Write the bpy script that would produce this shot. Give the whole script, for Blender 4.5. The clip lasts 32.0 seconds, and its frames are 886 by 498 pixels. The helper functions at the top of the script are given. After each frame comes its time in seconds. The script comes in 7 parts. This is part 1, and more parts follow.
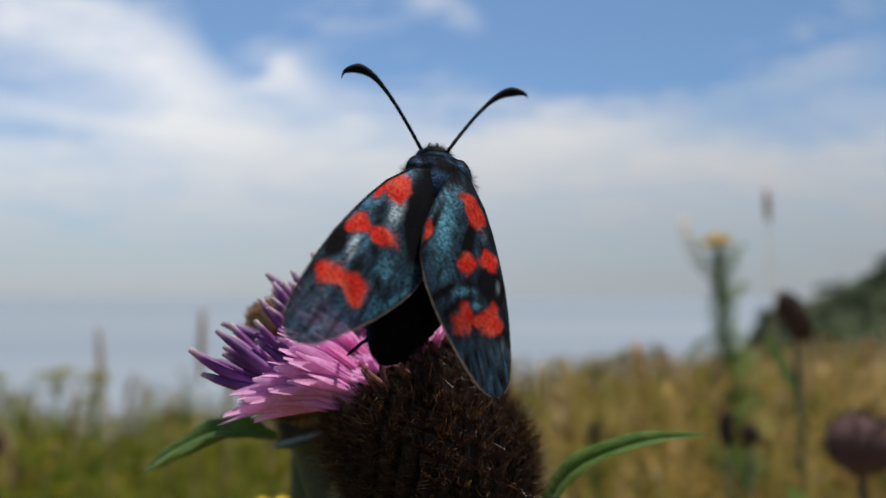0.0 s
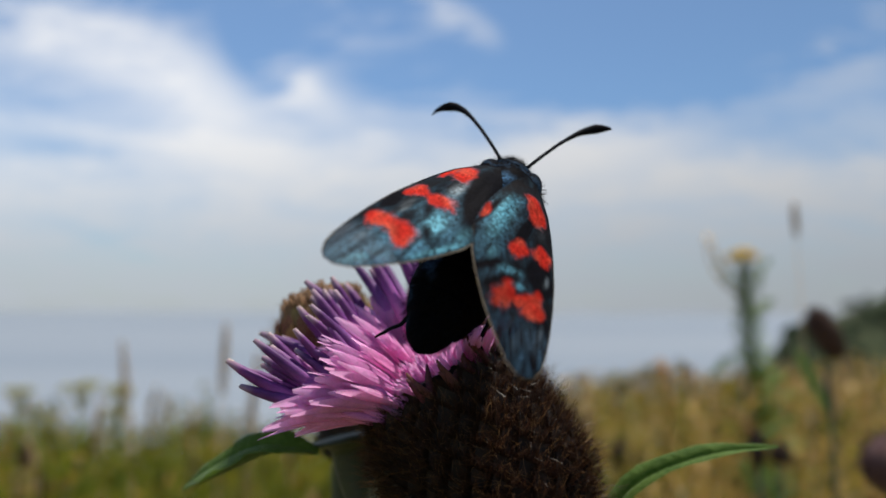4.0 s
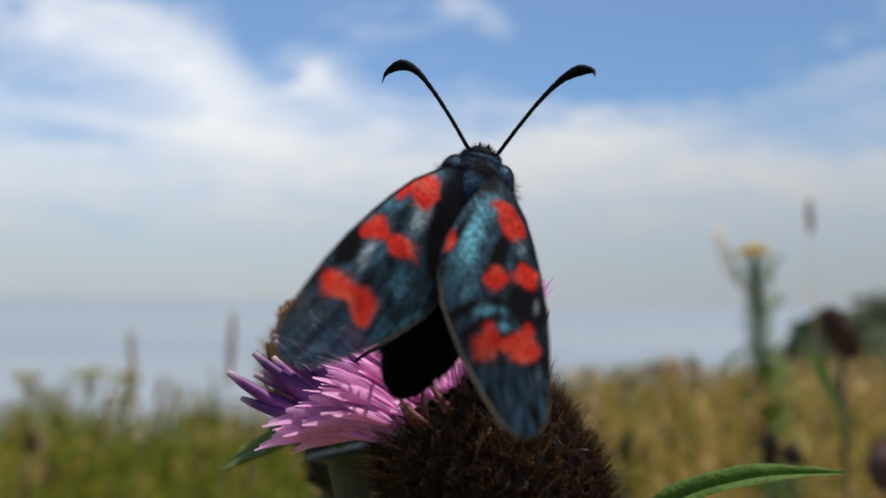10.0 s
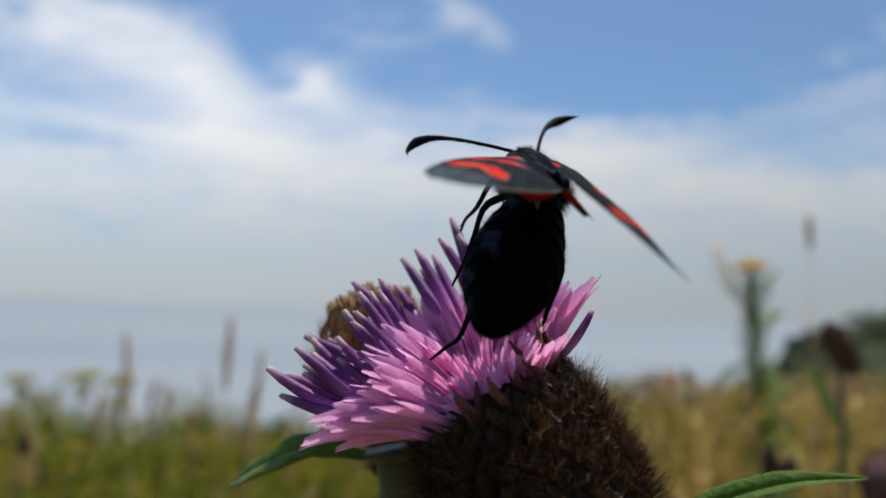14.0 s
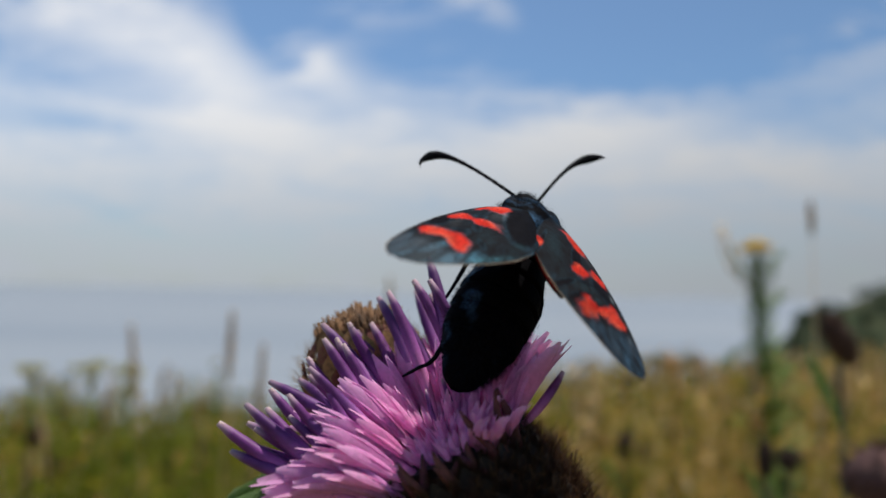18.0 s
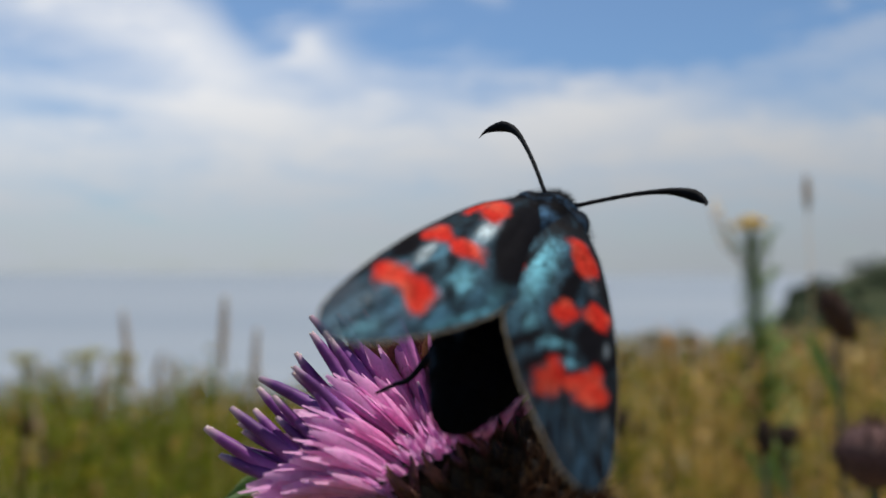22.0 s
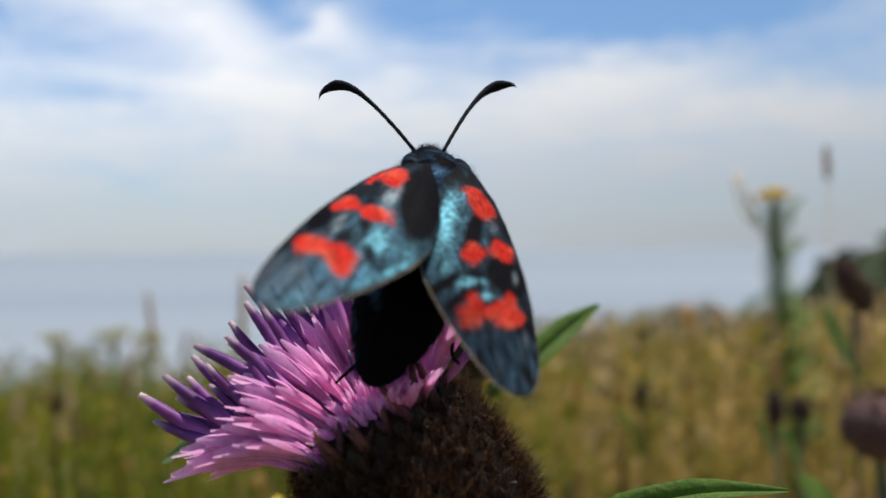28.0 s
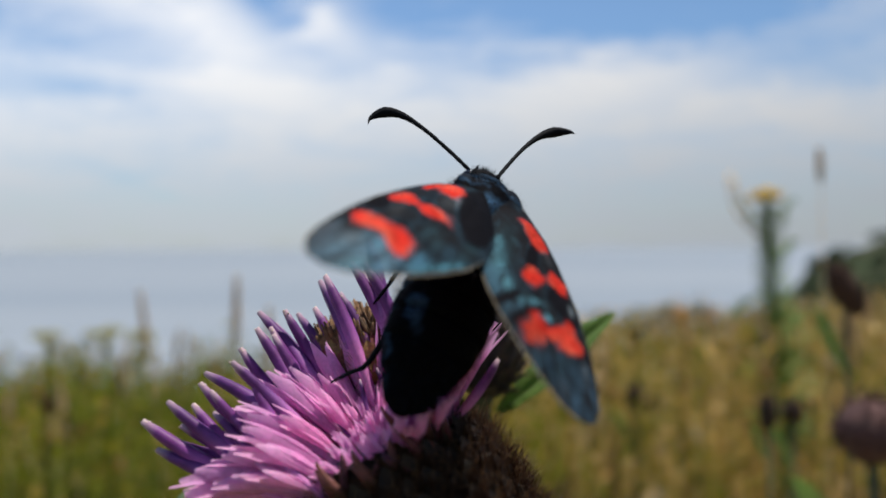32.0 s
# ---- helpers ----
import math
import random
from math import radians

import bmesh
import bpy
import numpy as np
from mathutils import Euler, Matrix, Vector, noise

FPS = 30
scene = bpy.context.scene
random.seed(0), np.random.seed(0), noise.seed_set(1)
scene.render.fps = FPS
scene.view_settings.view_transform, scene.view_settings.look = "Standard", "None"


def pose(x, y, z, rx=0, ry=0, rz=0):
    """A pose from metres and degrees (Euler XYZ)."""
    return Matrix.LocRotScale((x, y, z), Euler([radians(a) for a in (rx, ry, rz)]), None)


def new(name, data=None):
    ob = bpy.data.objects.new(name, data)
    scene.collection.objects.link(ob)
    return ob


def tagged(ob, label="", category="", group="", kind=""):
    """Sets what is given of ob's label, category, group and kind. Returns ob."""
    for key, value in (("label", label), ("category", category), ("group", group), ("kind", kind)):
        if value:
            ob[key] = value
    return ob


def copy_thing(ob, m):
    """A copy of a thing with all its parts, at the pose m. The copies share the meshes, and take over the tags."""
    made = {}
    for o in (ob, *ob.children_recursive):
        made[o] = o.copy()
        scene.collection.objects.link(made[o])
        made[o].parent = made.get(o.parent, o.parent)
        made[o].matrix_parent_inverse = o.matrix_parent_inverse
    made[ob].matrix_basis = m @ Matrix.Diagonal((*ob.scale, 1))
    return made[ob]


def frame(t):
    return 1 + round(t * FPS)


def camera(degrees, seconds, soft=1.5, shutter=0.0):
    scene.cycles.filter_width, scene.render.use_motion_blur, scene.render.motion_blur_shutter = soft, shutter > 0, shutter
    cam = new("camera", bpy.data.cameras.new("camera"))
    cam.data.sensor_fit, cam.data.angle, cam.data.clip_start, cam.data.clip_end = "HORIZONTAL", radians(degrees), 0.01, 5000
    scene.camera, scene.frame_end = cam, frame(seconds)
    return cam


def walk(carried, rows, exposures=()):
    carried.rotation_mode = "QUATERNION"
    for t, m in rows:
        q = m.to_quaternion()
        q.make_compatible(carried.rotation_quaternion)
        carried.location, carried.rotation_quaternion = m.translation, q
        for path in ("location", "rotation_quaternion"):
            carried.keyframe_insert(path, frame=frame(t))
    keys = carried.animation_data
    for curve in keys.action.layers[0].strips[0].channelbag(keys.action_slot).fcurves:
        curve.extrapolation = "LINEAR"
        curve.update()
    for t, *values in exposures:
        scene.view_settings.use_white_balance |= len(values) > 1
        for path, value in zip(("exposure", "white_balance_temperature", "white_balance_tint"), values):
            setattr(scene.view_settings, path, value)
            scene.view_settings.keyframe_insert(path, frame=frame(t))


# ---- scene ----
cam = camera(65.4, 32.0, soft=1.6)
cam.data.dof.use_dof = True
cam.data.dof.focus_distance = 0.0508
cam.data.dof.aperture_fstop = 21.0
walk(cam, [
    (0, pose(0, 0, 0.5, 93.92, -0.01, -0.03)),
    (0.5, pose(-0.000193, 0.000144, 0.499965, 94.2, -0.25, 0.34)),
    (1, pose(-0.000386, 0.000287, 0.49993, 94.42, -0.33, 0.77)),
    (1.5, pose(-0.000578, 0.000431, 0.499895, 94.77, -0.32, 1.04)),
    (2, pose(-0.000771, 0.000575, 0.49986, 95.09, -0.21, 1.61)),
    (2.5, pose(-0.000964, 0.000718, 0.499825, 95.19, -0.33, 1.52)),
    (3, pose(-0.001157, 0.000862, 0.49979, 95.16, -0.11, 1.65)),
    (3.5, pose(-0.00135, 0.001005, 0.499755, 95.18, -0.22, 1.63)),
    (5.5, pose(-0.000187, 0.002693, 0.499991, 94.99, -0, 1.67)),
    (6, pose(0.000103, 0.003115, 0.50005, 94.95, 0.07, 2.02)),
    (6.5, pose(0.000394, 0.003536, 0.500109, 94.89, -0.04, 1.73)),
    (7, pose(0.000056, 0.00365, 0.500288, 94.68, 0.3, 2.08)),
    (7.5, pose(-0.000281, 0.003763, 0.500467, 94.41, 0.31, 2.2)),
    (8, pose(-0.000619, 0.003876, 0.500646, 94.25, -0.02, 2.07)),
    (8.5, pose(-0.000956, 0.00399, 0.500824, 94.16, -0.22, 2.26)),
    (9, pose(-0.001294, 0.004103, 0.501003, 94.12, -0.57, 2.49)),
    (9.5, pose(-0.001631, 0.004216, 0.501182, 94.09, -0.35, 2.5)),
    (10, pose(-0.001969, 0.004329, 0.501361, 94.36, -0.95, 2.2)),
    (10.5, pose(-0.002265, 0.004317, 0.501248, 94.59, -1.45, 2.16)),
    (11, pose(-0.002561, 0.004305, 0.501136, 94.74, -1.77, 2.3)),
    (11.5, pose(-0.002857, 0.004293, 0.501023, 95.04, -1.85, 2.44)),
    (12, pose(-0.003153, 0.004281, 0.500911, 95.28, -1.79, 2.43)),
    (12.5, pose(-0.003449, 0.004269, 0.500798, 95.18, -1.58, 2.49)),
    (13, pose(-0.003745, 0.004256, 0.500686, 95.2, -1.73, 2.19)),
    (13.5, pose(-0.004041, 0.004244, 0.500573, 95.15, -1.79, 2.26)),
    (14, pose(-0.004338, 0.004232, 0.500461, 95.18, -2.08, 1.76)),
    (14.5, pose(-0.003638, 0.004191, 0.501346, 94.92, -2.01, 2.19)),
    (16.5, pose(-0.000841, 0.004027, 0.50489, 93.67, -1.26, 2.23)),
    (17, pose(-0.000142, 0.003986, 0.505775, 93.45, -1.3, 2.37)),
    (17.5, pose(0.000185, 0.004538, 0.506207, 93.49, -1.29, 2.48)),
    (18, pose(0.000512, 0.005091, 0.50664, 93.5, -1.22, 2.49)),
    (18.5, pose(0.000839, 0.005644, 0.507072, 93.24, -0.94, 2.45)),
    (19, pose(0.001165, 0.006196, 0.507504, 92.87, -0.46, 1.82)),
    (19.5, pose(0.001492, 0.006749, 0.507936, 92.64, -0.42, 1.82)),
    (20, pose(0.001819, 0.007302, 0.508368, 92.19, 0.21, 1.97)),
    (20.5, pose(0.001526, 0.007795, 0.508019, 91.98, 0.32, 2.02)),
    (21, pose(0.001233, 0.008289, 0.507669, 91.93, 0.04, 2.07)),
    (21.5, pose(0.00094, 0.008782, 0.50732, 91.94, 0.02, 2.31)),
    (22, pose(0.000647, 0.009276, 0.50697, 91.99, -0.21, 2.04)),
    (22.5, pose(0.000354, 0.00977, 0.50662, 91.9, -0.35, 1.93)),
    (23, pose(0.000061, 0.010263, 0.506271, 91.83, -0.56, 2.08)),
    (23.5, pose(-0.000233, 0.010757, 0.505921, 91.58, -0.07, 2.48)),
    (24, pose(-0.000526, 0.01125, 0.505572, 91.48, -0.02, 2.4)),
    (24.5, pose(0.000732, 0.011106, 0.505686, 91.39, -0.07, 2.75)),
    (26.5, pose(0.005764, 0.01053, 0.506143, 90.54, 0.94, 3.98)),
    (27, pose(0.005653, 0.009885, 0.506481, 90.46, 0.82, 4.26)),
    (27.5, pose(0.005541, 0.009239, 0.506819, 90.15, 0.95, 4.27)),
    (28, pose(0.005429, 0.008593, 0.507157, 90.01, 0.59, 3.97)),
    (28.5, pose(0.005318, 0.007947, 0.507495, 90.12, 0.42, 3.7)),
    (29, pose(0.005206, 0.007301, 0.507833, 90.09, 0.66, 3.89)),
    (29.5, pose(0.005178, 0.007553, 0.507978, 90.13, 0.09, 3.48)),
    (30, pose(0.005151, 0.007804, 0.508122, 89.95, 0.18, 3.4)),
    (30.5, pose(0.005123, 0.008056, 0.508267, 89.85, 0.29, 3.4)),
    (31, pose(0.005095, 0.008308, 0.508412, 89.73, 0.5, 3.57)),
    (31.5, pose(0.005068, 0.008559, 0.508556, 89.83, 0.27, 3.46)),
    (32, pose(0.00504, 0.008811, 0.508701, 89.81, 0.38, 3.43)),
], exposures=[(0, 0.04), (3, 0.05), (7, 0.14), (9.5, 0.14), (13, 0.09), (17, 0.02), (20, -0.07), (22, 0.0), (24.5, 0.03), (27, 0.22), (28.5, 0.24), (30, 0.18), (32, 0.17)])

MM = 0.001
SUN_DIR = Vector((0.27, 0.16, 0.95)).normalized()       # towards the sun: high, a little beyond the flower and to the right
HORIZON = 0.5                                            # height of the eye over the meadow


# ---------------------------------------------------------------- node helpers
class Nodes:
    """Short writing of node trees: every method returns an output socket."""

    def __init__(self, tree):
        self.tree, self.n, self.l = tree, tree.nodes, tree.links

    def put(self, kind, inputs=(), **props):
        node = self.n.new(kind)
        for key, value in props.items():
            setattr(node, key, value)
        for key, value in dict(inputs).items():
            if isinstance(value, bpy.types.NodeSocket):
                self.l.new(value, node.inputs[key])
            elif value is not None:
                node.inputs[key].default_value = value
        return node

    def math(self, op, a, b=None, clamp=False):
        ins = {0: a} if b is None else {0: a, 1: b}
        return self.put("ShaderNodeMath", ins, operation=op, use_clamp=clamp).outputs[0]

    def noise(self, vec, scale, detail=4, rough=0.55, dist=0.0):
        return self.put("ShaderNodeTexNoise", {"Vector": vec, "Scale": scale, "Detail": detail, "Roughness": rough, "Distortion": dist}).outputs[0]

    def mix(self, fac, a, b):
        node = self.put("ShaderNodeMix", data_type="RGBA")
        for key, value in ((0, fac), (6, a), (7, b)):
            if isinstance(value, bpy.types.NodeSocket):
                self.l.new(value, node.inputs[key])
            else:
                node.inputs[key].default_value = value if key == 0 else (*value[:3], 1)
        return node.outputs[2]

    def ramp(self, value, lo, hi):
        return self.put("ShaderNodeMapRange", {0: value, 1: lo, 2: hi, 3: 0.0, 4: 1.0}, clamp=True, interpolation_type="SMOOTHSTEP").outputs[0]


def material(name, a, b=None, rough=0.6, metal=0.0, scale=1000.0, fine=4.0, bump=0.2, depth=0.0001, through_light=0.0, tint=False,
             spread=0.0, spec=0.5, sheen=0.0):
    """A surface of two base colours mixed by coarse and fine grain, with bump, optional light coming through and per-piece spread."""
    m = bpy.data.materials.new(name)
    m.use_nodes = True
    t = Nodes(m.node_tree)
    t.n.clear()
    b = b or tuple(c * 0.6 for c in a)
    co = t.put("ShaderNodeTexCoord").outputs["Object"]
    big, small = t.noise(co, scale, 3), t.noise(co, scale * fine, 4, 0.65)
    grain = t.math("ADD", t.math("MULTIPLY", big, 0.6), t.math("MULTIPLY", small, 0.4))
    colour = t.mix(t.ramp(grain, 0.32, 0.68), a, b)
    if tint:
        att = t.put("ShaderNodeAttribute", attribute_name="tint").outputs["Color"]
        colour = t.put("ShaderNodeMix", data_type="RGBA", blend_type="MULTIPLY")
        t.l.new(att, colour.inputs[6])
        t.l.new(t.mix(t.ramp(grain, 0.3, 0.7), (1, 1, 1), (0.78, 0.78, 0.78)), colour.inputs[7])
        colour.inputs[0].default_value = 1.0
        colour = colour.outputs[2]
    if spread:
        rnd = t.put("ShaderNodeObjectInfo").outputs["Random"]
        hsv = t.put("ShaderNodeHueSaturation", {"Color": colour, "Hue": t.math("ADD", 0.5 - spread * 0.12, t.math("MULTIPLY", rnd, spread * 0.24)),
                                                "Value": t.math("ADD", 1 - spread, t.math("MULTIPLY", rnd, spread * 2))})
        colour = hsv.outputs[0]
    bmp = t.put("ShaderNodeBump", {"Strength": bump, "Distance": depth, "Height": small}).outputs[0]
    p = t.put("ShaderNodeBsdfPrincipled", {"Base Color": colour, "Roughness": rough, "Metallic": metal, "Normal": bmp, "Specular IOR Level": spec, "Sheen Weight": sheen})
    out = p.outputs[0]
    if through_light:
        tr = t.put("ShaderNodeBsdfTranslucent", {"Color": colour}).outputs[0]
        out = t.put("ShaderNodeMixShader", {0: through_light, 1: out, 2: tr}).outputs[0]
    t.put("ShaderNodeOutputMaterial", {"Surface": out})
    return m


# ---------------------------------------------------------------- world and sun
def sky_point(px, py):
    """Slopes (x/y, z/y) of a sky direction given in the opening view."""
    f, p = 1221.2, radians(3.93)
    x, z, y = (px - 784) / f, (441 - py) / f, 1.0
    return x / (y * math.cos(p) - z * math.sin(p)), (y * math.sin(p) + z * math.cos(p)) / (y * math.cos(p) - z * math.sin(p))


def build_world():
    w = bpy.data.worlds.new("coast_sky")
    scene.world = w
    w.use_nodes = True
    t = Nodes(w.node_tree)
    t.n.clear()
    sky = t.put("ShaderNodeTexSky", sky_type="NISHITA", sun_disc=False, sun_elevation=math.asin(SUN_DIR.z),
                sun_rotation=math.atan2(SUN_DIR.x, SUN_DIR.y), altitude=10, air_density=1.0, dust_density=0.6, ozone_density=1.4)
    way = t.put("ShaderNodeTexCoord").outputs["Generated"]
    s = t.put("ShaderNodeSeparateXYZ", {0: way})
    x, y, z = s.outputs[0], s.outputs[1], s.outputs[2]
    yy = t.math("MAXIMUM", t.math("ABSOLUTE", y), 0.12)
    u, v = t.math("DIVIDE", x, yy), t.math("DIVIDE", z, yy)
    uv = t.put("ShaderNodeCombineXYZ", {0: u, 1: t.math("MULTIPLY", v, 2.2), 2: t.math("MULTIPLY", t.math("SIGN", y), 3.0)}).outputs[0]
    lean = t.put("ShaderNodeMapping", {"Vector": uv, "Rotation": (0, 0, radians(24)), "Scale": (1.0, 1.9, 1.0)}).outputs[0]
    wisps = t.noise(lean, 3.6, 10, 0.64, 0.9)
    fine = t.noise(lean, 12.0, 8, 0.66, 0.6)
    soft = t.noise(uv, 1.3, 4, 0.5, 0.3)
    # a veil of thin cloud, thick low down and thinning upwards
    dens = t.math("MULTIPLY", t.ramp(v, 0.40, 0.17), 0.86)
    dens = t.math("ADD", dens, t.math("MULTIPLY", t.math("SUBTRACT", soft, 0.5), 0.4))
    dens = t.math("ADD", dens, t.math("MULTIPLY", t.math("SUBTRACT", wisps, 0.5), 1.0))
    dens = t.math("ADD", dens, t.math("MULTIPLY", t.math("SUBTRACT", fine, 0.5), 0.85))
    warp = t.math("ADD", t.math("MULTIPLY", t.math("SUBTRACT", wisps, 0.5), 0.20), t.math("MULTIPLY", t.math("SUBTRACT", fine, 0.5), 0.12))
    # single clouds (+) and clearings (-): centre, half sizes, lean, weight
    for px, py, sx, sy, lean, k in CLOUDS:
        cu, cv = sky_point(px, py)
        c, sn = math.cos(radians(lean)), math.sin(radians(lean))
        du, dv = t.math("ADD", t.math("SUBTRACT", u, cu), warp), t.math("SUBTRACT", t.math("SUBTRACT", v, cv), t.math("MULTIPLY", warp, 0.5))
        a = t.math("DIVIDE", t.math("ADD", t.math("MULTIPLY", du, c), t.math("MULTIPLY", dv, sn)), sx / 1221)
        b = t.math("DIVIDE", t.math("SUBTRACT", t.math("MULTIPLY", dv, c), t.math("MULTIPLY", du, sn)), sy / 1221)
        q = t.math("ADD", t.math("MULTIPLY", a, a), t.math("MULTIPLY", b, b))
        dens = t.math("ADD", dens, t.math("MULTIPLY", t.math("EXPONENT", t.math("MULTIPLY", q, -1.0)), k))
    dens = t.math("MAXIMUM", t.math("MINIMUM", dens, 1.0), 0.08)
    high = t.ramp(v, 0.02, 0.34)
    white = t.mix(high, CLOUD_LOW, CLOUD_HIGH)

    clear = t.put("ShaderNodeMix", data_type="RGBA", blend_type="MULTIPLY")
    t.l.new(sky.outputs[0], clear.inputs[6])
    t.l.new(t.mix(high, (0.80, 0.92, 1.04), SKY_GAIN), clear.inputs[7])
    clear.inputs[0].default_value = 1.0
    colour = t.mix(dens, clear.outputs[2], white)
    thin = t.math("SUBTRACT", 1.0, t.math("MULTIPLY", t.ramp(u, -0.5, 0.75), 0.26))
    colour = t.put("ShaderNodeVectorMath", {0: colour, "Scale": thin}, operation="SCALE").outputs[0]
    bg = t.put("ShaderNodeBackground", {"Color": colour, "Strength": 0.1})
    t.put("ShaderNodeOutputWorld", {"Surface": bg.outputs[0]})


CLOUDS = [(90, 45, 250, 85, -12, 0.62), (300, 130, 150, 70, -38, 0.42), (515, 130, 62, 36, -30, 0.55), (790, 12, 85, 34, -30, 0.50),
          (230, 215, 260, 34, -10, 0.30), (1450, 95, 170, 60, 18, 0.34), (1060, 235, 190, 40, 10, 0.30), (640, 60, 120, 60, 0, 0.16),
          (410, 75, 45, 80, 35, -0.34), (60, 228, 120, 22, -4, -0.34), (1090, 80, 190, 80, 4, -0.66), (690, 140, 110, 55, -14, -0.30),
          (1290, 200, 190, 40, 12, -0.30), (110, 385, 90, 16, -18, -0.26), (930, 160, 130, 40, 0, -0.25), (1430, 240, 170, 40, 5, -0.30)]
CLOUD_LOW, CLOUD_HIGH, SKY_GAIN = (4.55, 4.98, 5.52), (8.7, 8.75, 8.9), (0.74, 1.06, 1.28)
build_world()
sun = new("sun", bpy.data.lights.new("sun", "SUN"))
sun.data.energy, sun.data.angle, sun.data.color = 5.0, radians(0.6), (1.0, 0.95, 0.87)
sun.matrix_world = Matrix.Translation((3, 2, 6)) @ (-SUN_DIR).to_track_quat("-Z", "Y").to_matrix().to_4x4()

# ---------------------------------------------------------------- materials
M = {
    "grass_green": material("grass_green", (0.085, 0.12, 0.022), (0.16, 0.15, 0.035), 0.7, scale=3, through_light=0.5, tint=True, spec=0.08),
    "soil": material("meadow_soil", (0.13, 0.12, 0.045), (0.20, 0.155, 0.07), 0.95, scale=2.0, fine=12, bump=0.4, depth=0.01),
    
    "hill": material("hill_grass", (0.026, 0.040, 0.018), (0.050, 0.050, 0.026), 0.95, scale=0.06, fine=8, spec=0.05),
    "wood_leaf": material("woodland_leaf", (0.035, 0.058, 0.022), (0.055, 0.078, 0.03), 0.8, scale=0.4, through_light=0.2),
    "bark": material("bark", (0.10, 0.075, 0.05), (0.06, 0.045, 0.03), 0.9, scale=2),
    "stem": material("stem_green", (0.04, 0.055, 0.018), (0.022, 0.030, 0.010), 0.6, scale=900, bump=0.5, depth=0.0002),
    "leaf": material("leaf_green", (0.06, 0.12, 0.012), (0.10, 0.17, 0.024), 0.6, scale=420, bump=0.9, depth=0.0003, through_light=0.3, spec=0.15, sheen=0.12),
    "ragwort": material("ragwort_green", (0.16, 0.25, 0.05), (0.22, 0.31, 0.07), 0.6, scale=120, through_light=0.5),
    "dry": material("dry_stalk", (0.72, 0.57, 0.38), (0.58, 0.44, 0.27), 0.8, scale=300, through_light=0.6),
    "bract": material("bract_brown", (0.007, 0.0035, 0.0025), (0.016, 0.008, 0.005), 0.75, scale=1500, bump=0.5, spread=0.25),
    "fringe": material("fringe_brown", (0.115, 0.054, 0.024), (0.024, 0.010, 0.006), 0.4, scale=600, through_light=0.6, tint=True),
    "tan_fringe": material("fringe_tan", (0.30, 0.19, 0.09), (0.15, 0.09, 0.045), 0.7, scale=700, through_light=0.3),
    "tan_bract": material("dry_bract_tan", (0.30, 0.145, 0.065), (0.05, 0.024, 0.012), 0.8, scale=700, bump=0.5, spread=0.45, through_light=0.15),
    "floret": material("floret_pink", (0.65, 0.26, 0.51), (0.75, 0.37, 0.61), 0.4, scale=900, through_light=0.55, tint=True, spread=0.12, spec=0.2),
    "withered": material("withered_floret", (0.17, 0.035, 0.05), (0.07, 0.020, 0.020), 0.7, scale=1200, bump=0.5, through_light=0.25, spread=0.35),
    "style": material("style_violet", (0.20, 0.05, 0.25), (0.28, 0.09, 0.33), 0.5, scale=1200, through_light=0.12, tint=True, spread=0.15, spec=0.25),
    "umbel": material("umbel_pale", (0.56, 0.54, 0.22), (0.46, 0.42, 0.18), 0.8, scale=300, through_light=0.4),
    "yellow": material("petal_yellow", (0.78, 0.56, 0.05), (0.66, 0.44, 0.03), 0.6, scale=300, through_light=0.3),
    "dark_head": material("seed_head_dark", (0.022, 0.011, 0.006), (0.05, 0.025, 0.012), 0.95, scale=400, bump=0.6, depth=0.001),
    "brown_head": material("seed_head_brown", (0.085, 0.042, 0.026), (0.05, 0.022, 0.013), 0.95, scale=400, bump=0.6, depth=0.001, through_light=0.2),
    "purple_head": material("old_head_purple", (0.11, 0.046, 0.038), (0.055, 0.022, 0.018), 0.85, scale=400, bump=0.6, depth=0.001),
    "chitin": material("black_chitin", (0.003, 0.003, 0.004), (0.006, 0.007, 0.010), 0.65, scale=2500, bump=0.6, depth=0.00006, spec=0.05),
    "abdomen": material("blue_black_scales", (0.002, 0.002, 0.003), (0.004, 0.008, 0.016), 0.38, scale=1600, bump=0.7, depth=0.00008, spec=0.18),
    "fur": material("black_fur", (0.003, 0.004, 0.006), (0.006, 0.008, 0.012), 0.9, scale=1500, spec=0.02),
    "brown_fur": material("brown_black_fur", (0.012, 0.009, 0.007), (0.035, 0.025, 0.016), 0.85, scale=1500, spec=0.05, through_light=0.2),
    "eye": material("eye_black", (0.01, 0.01, 0.012), None, 0.15, scale=3000),
}


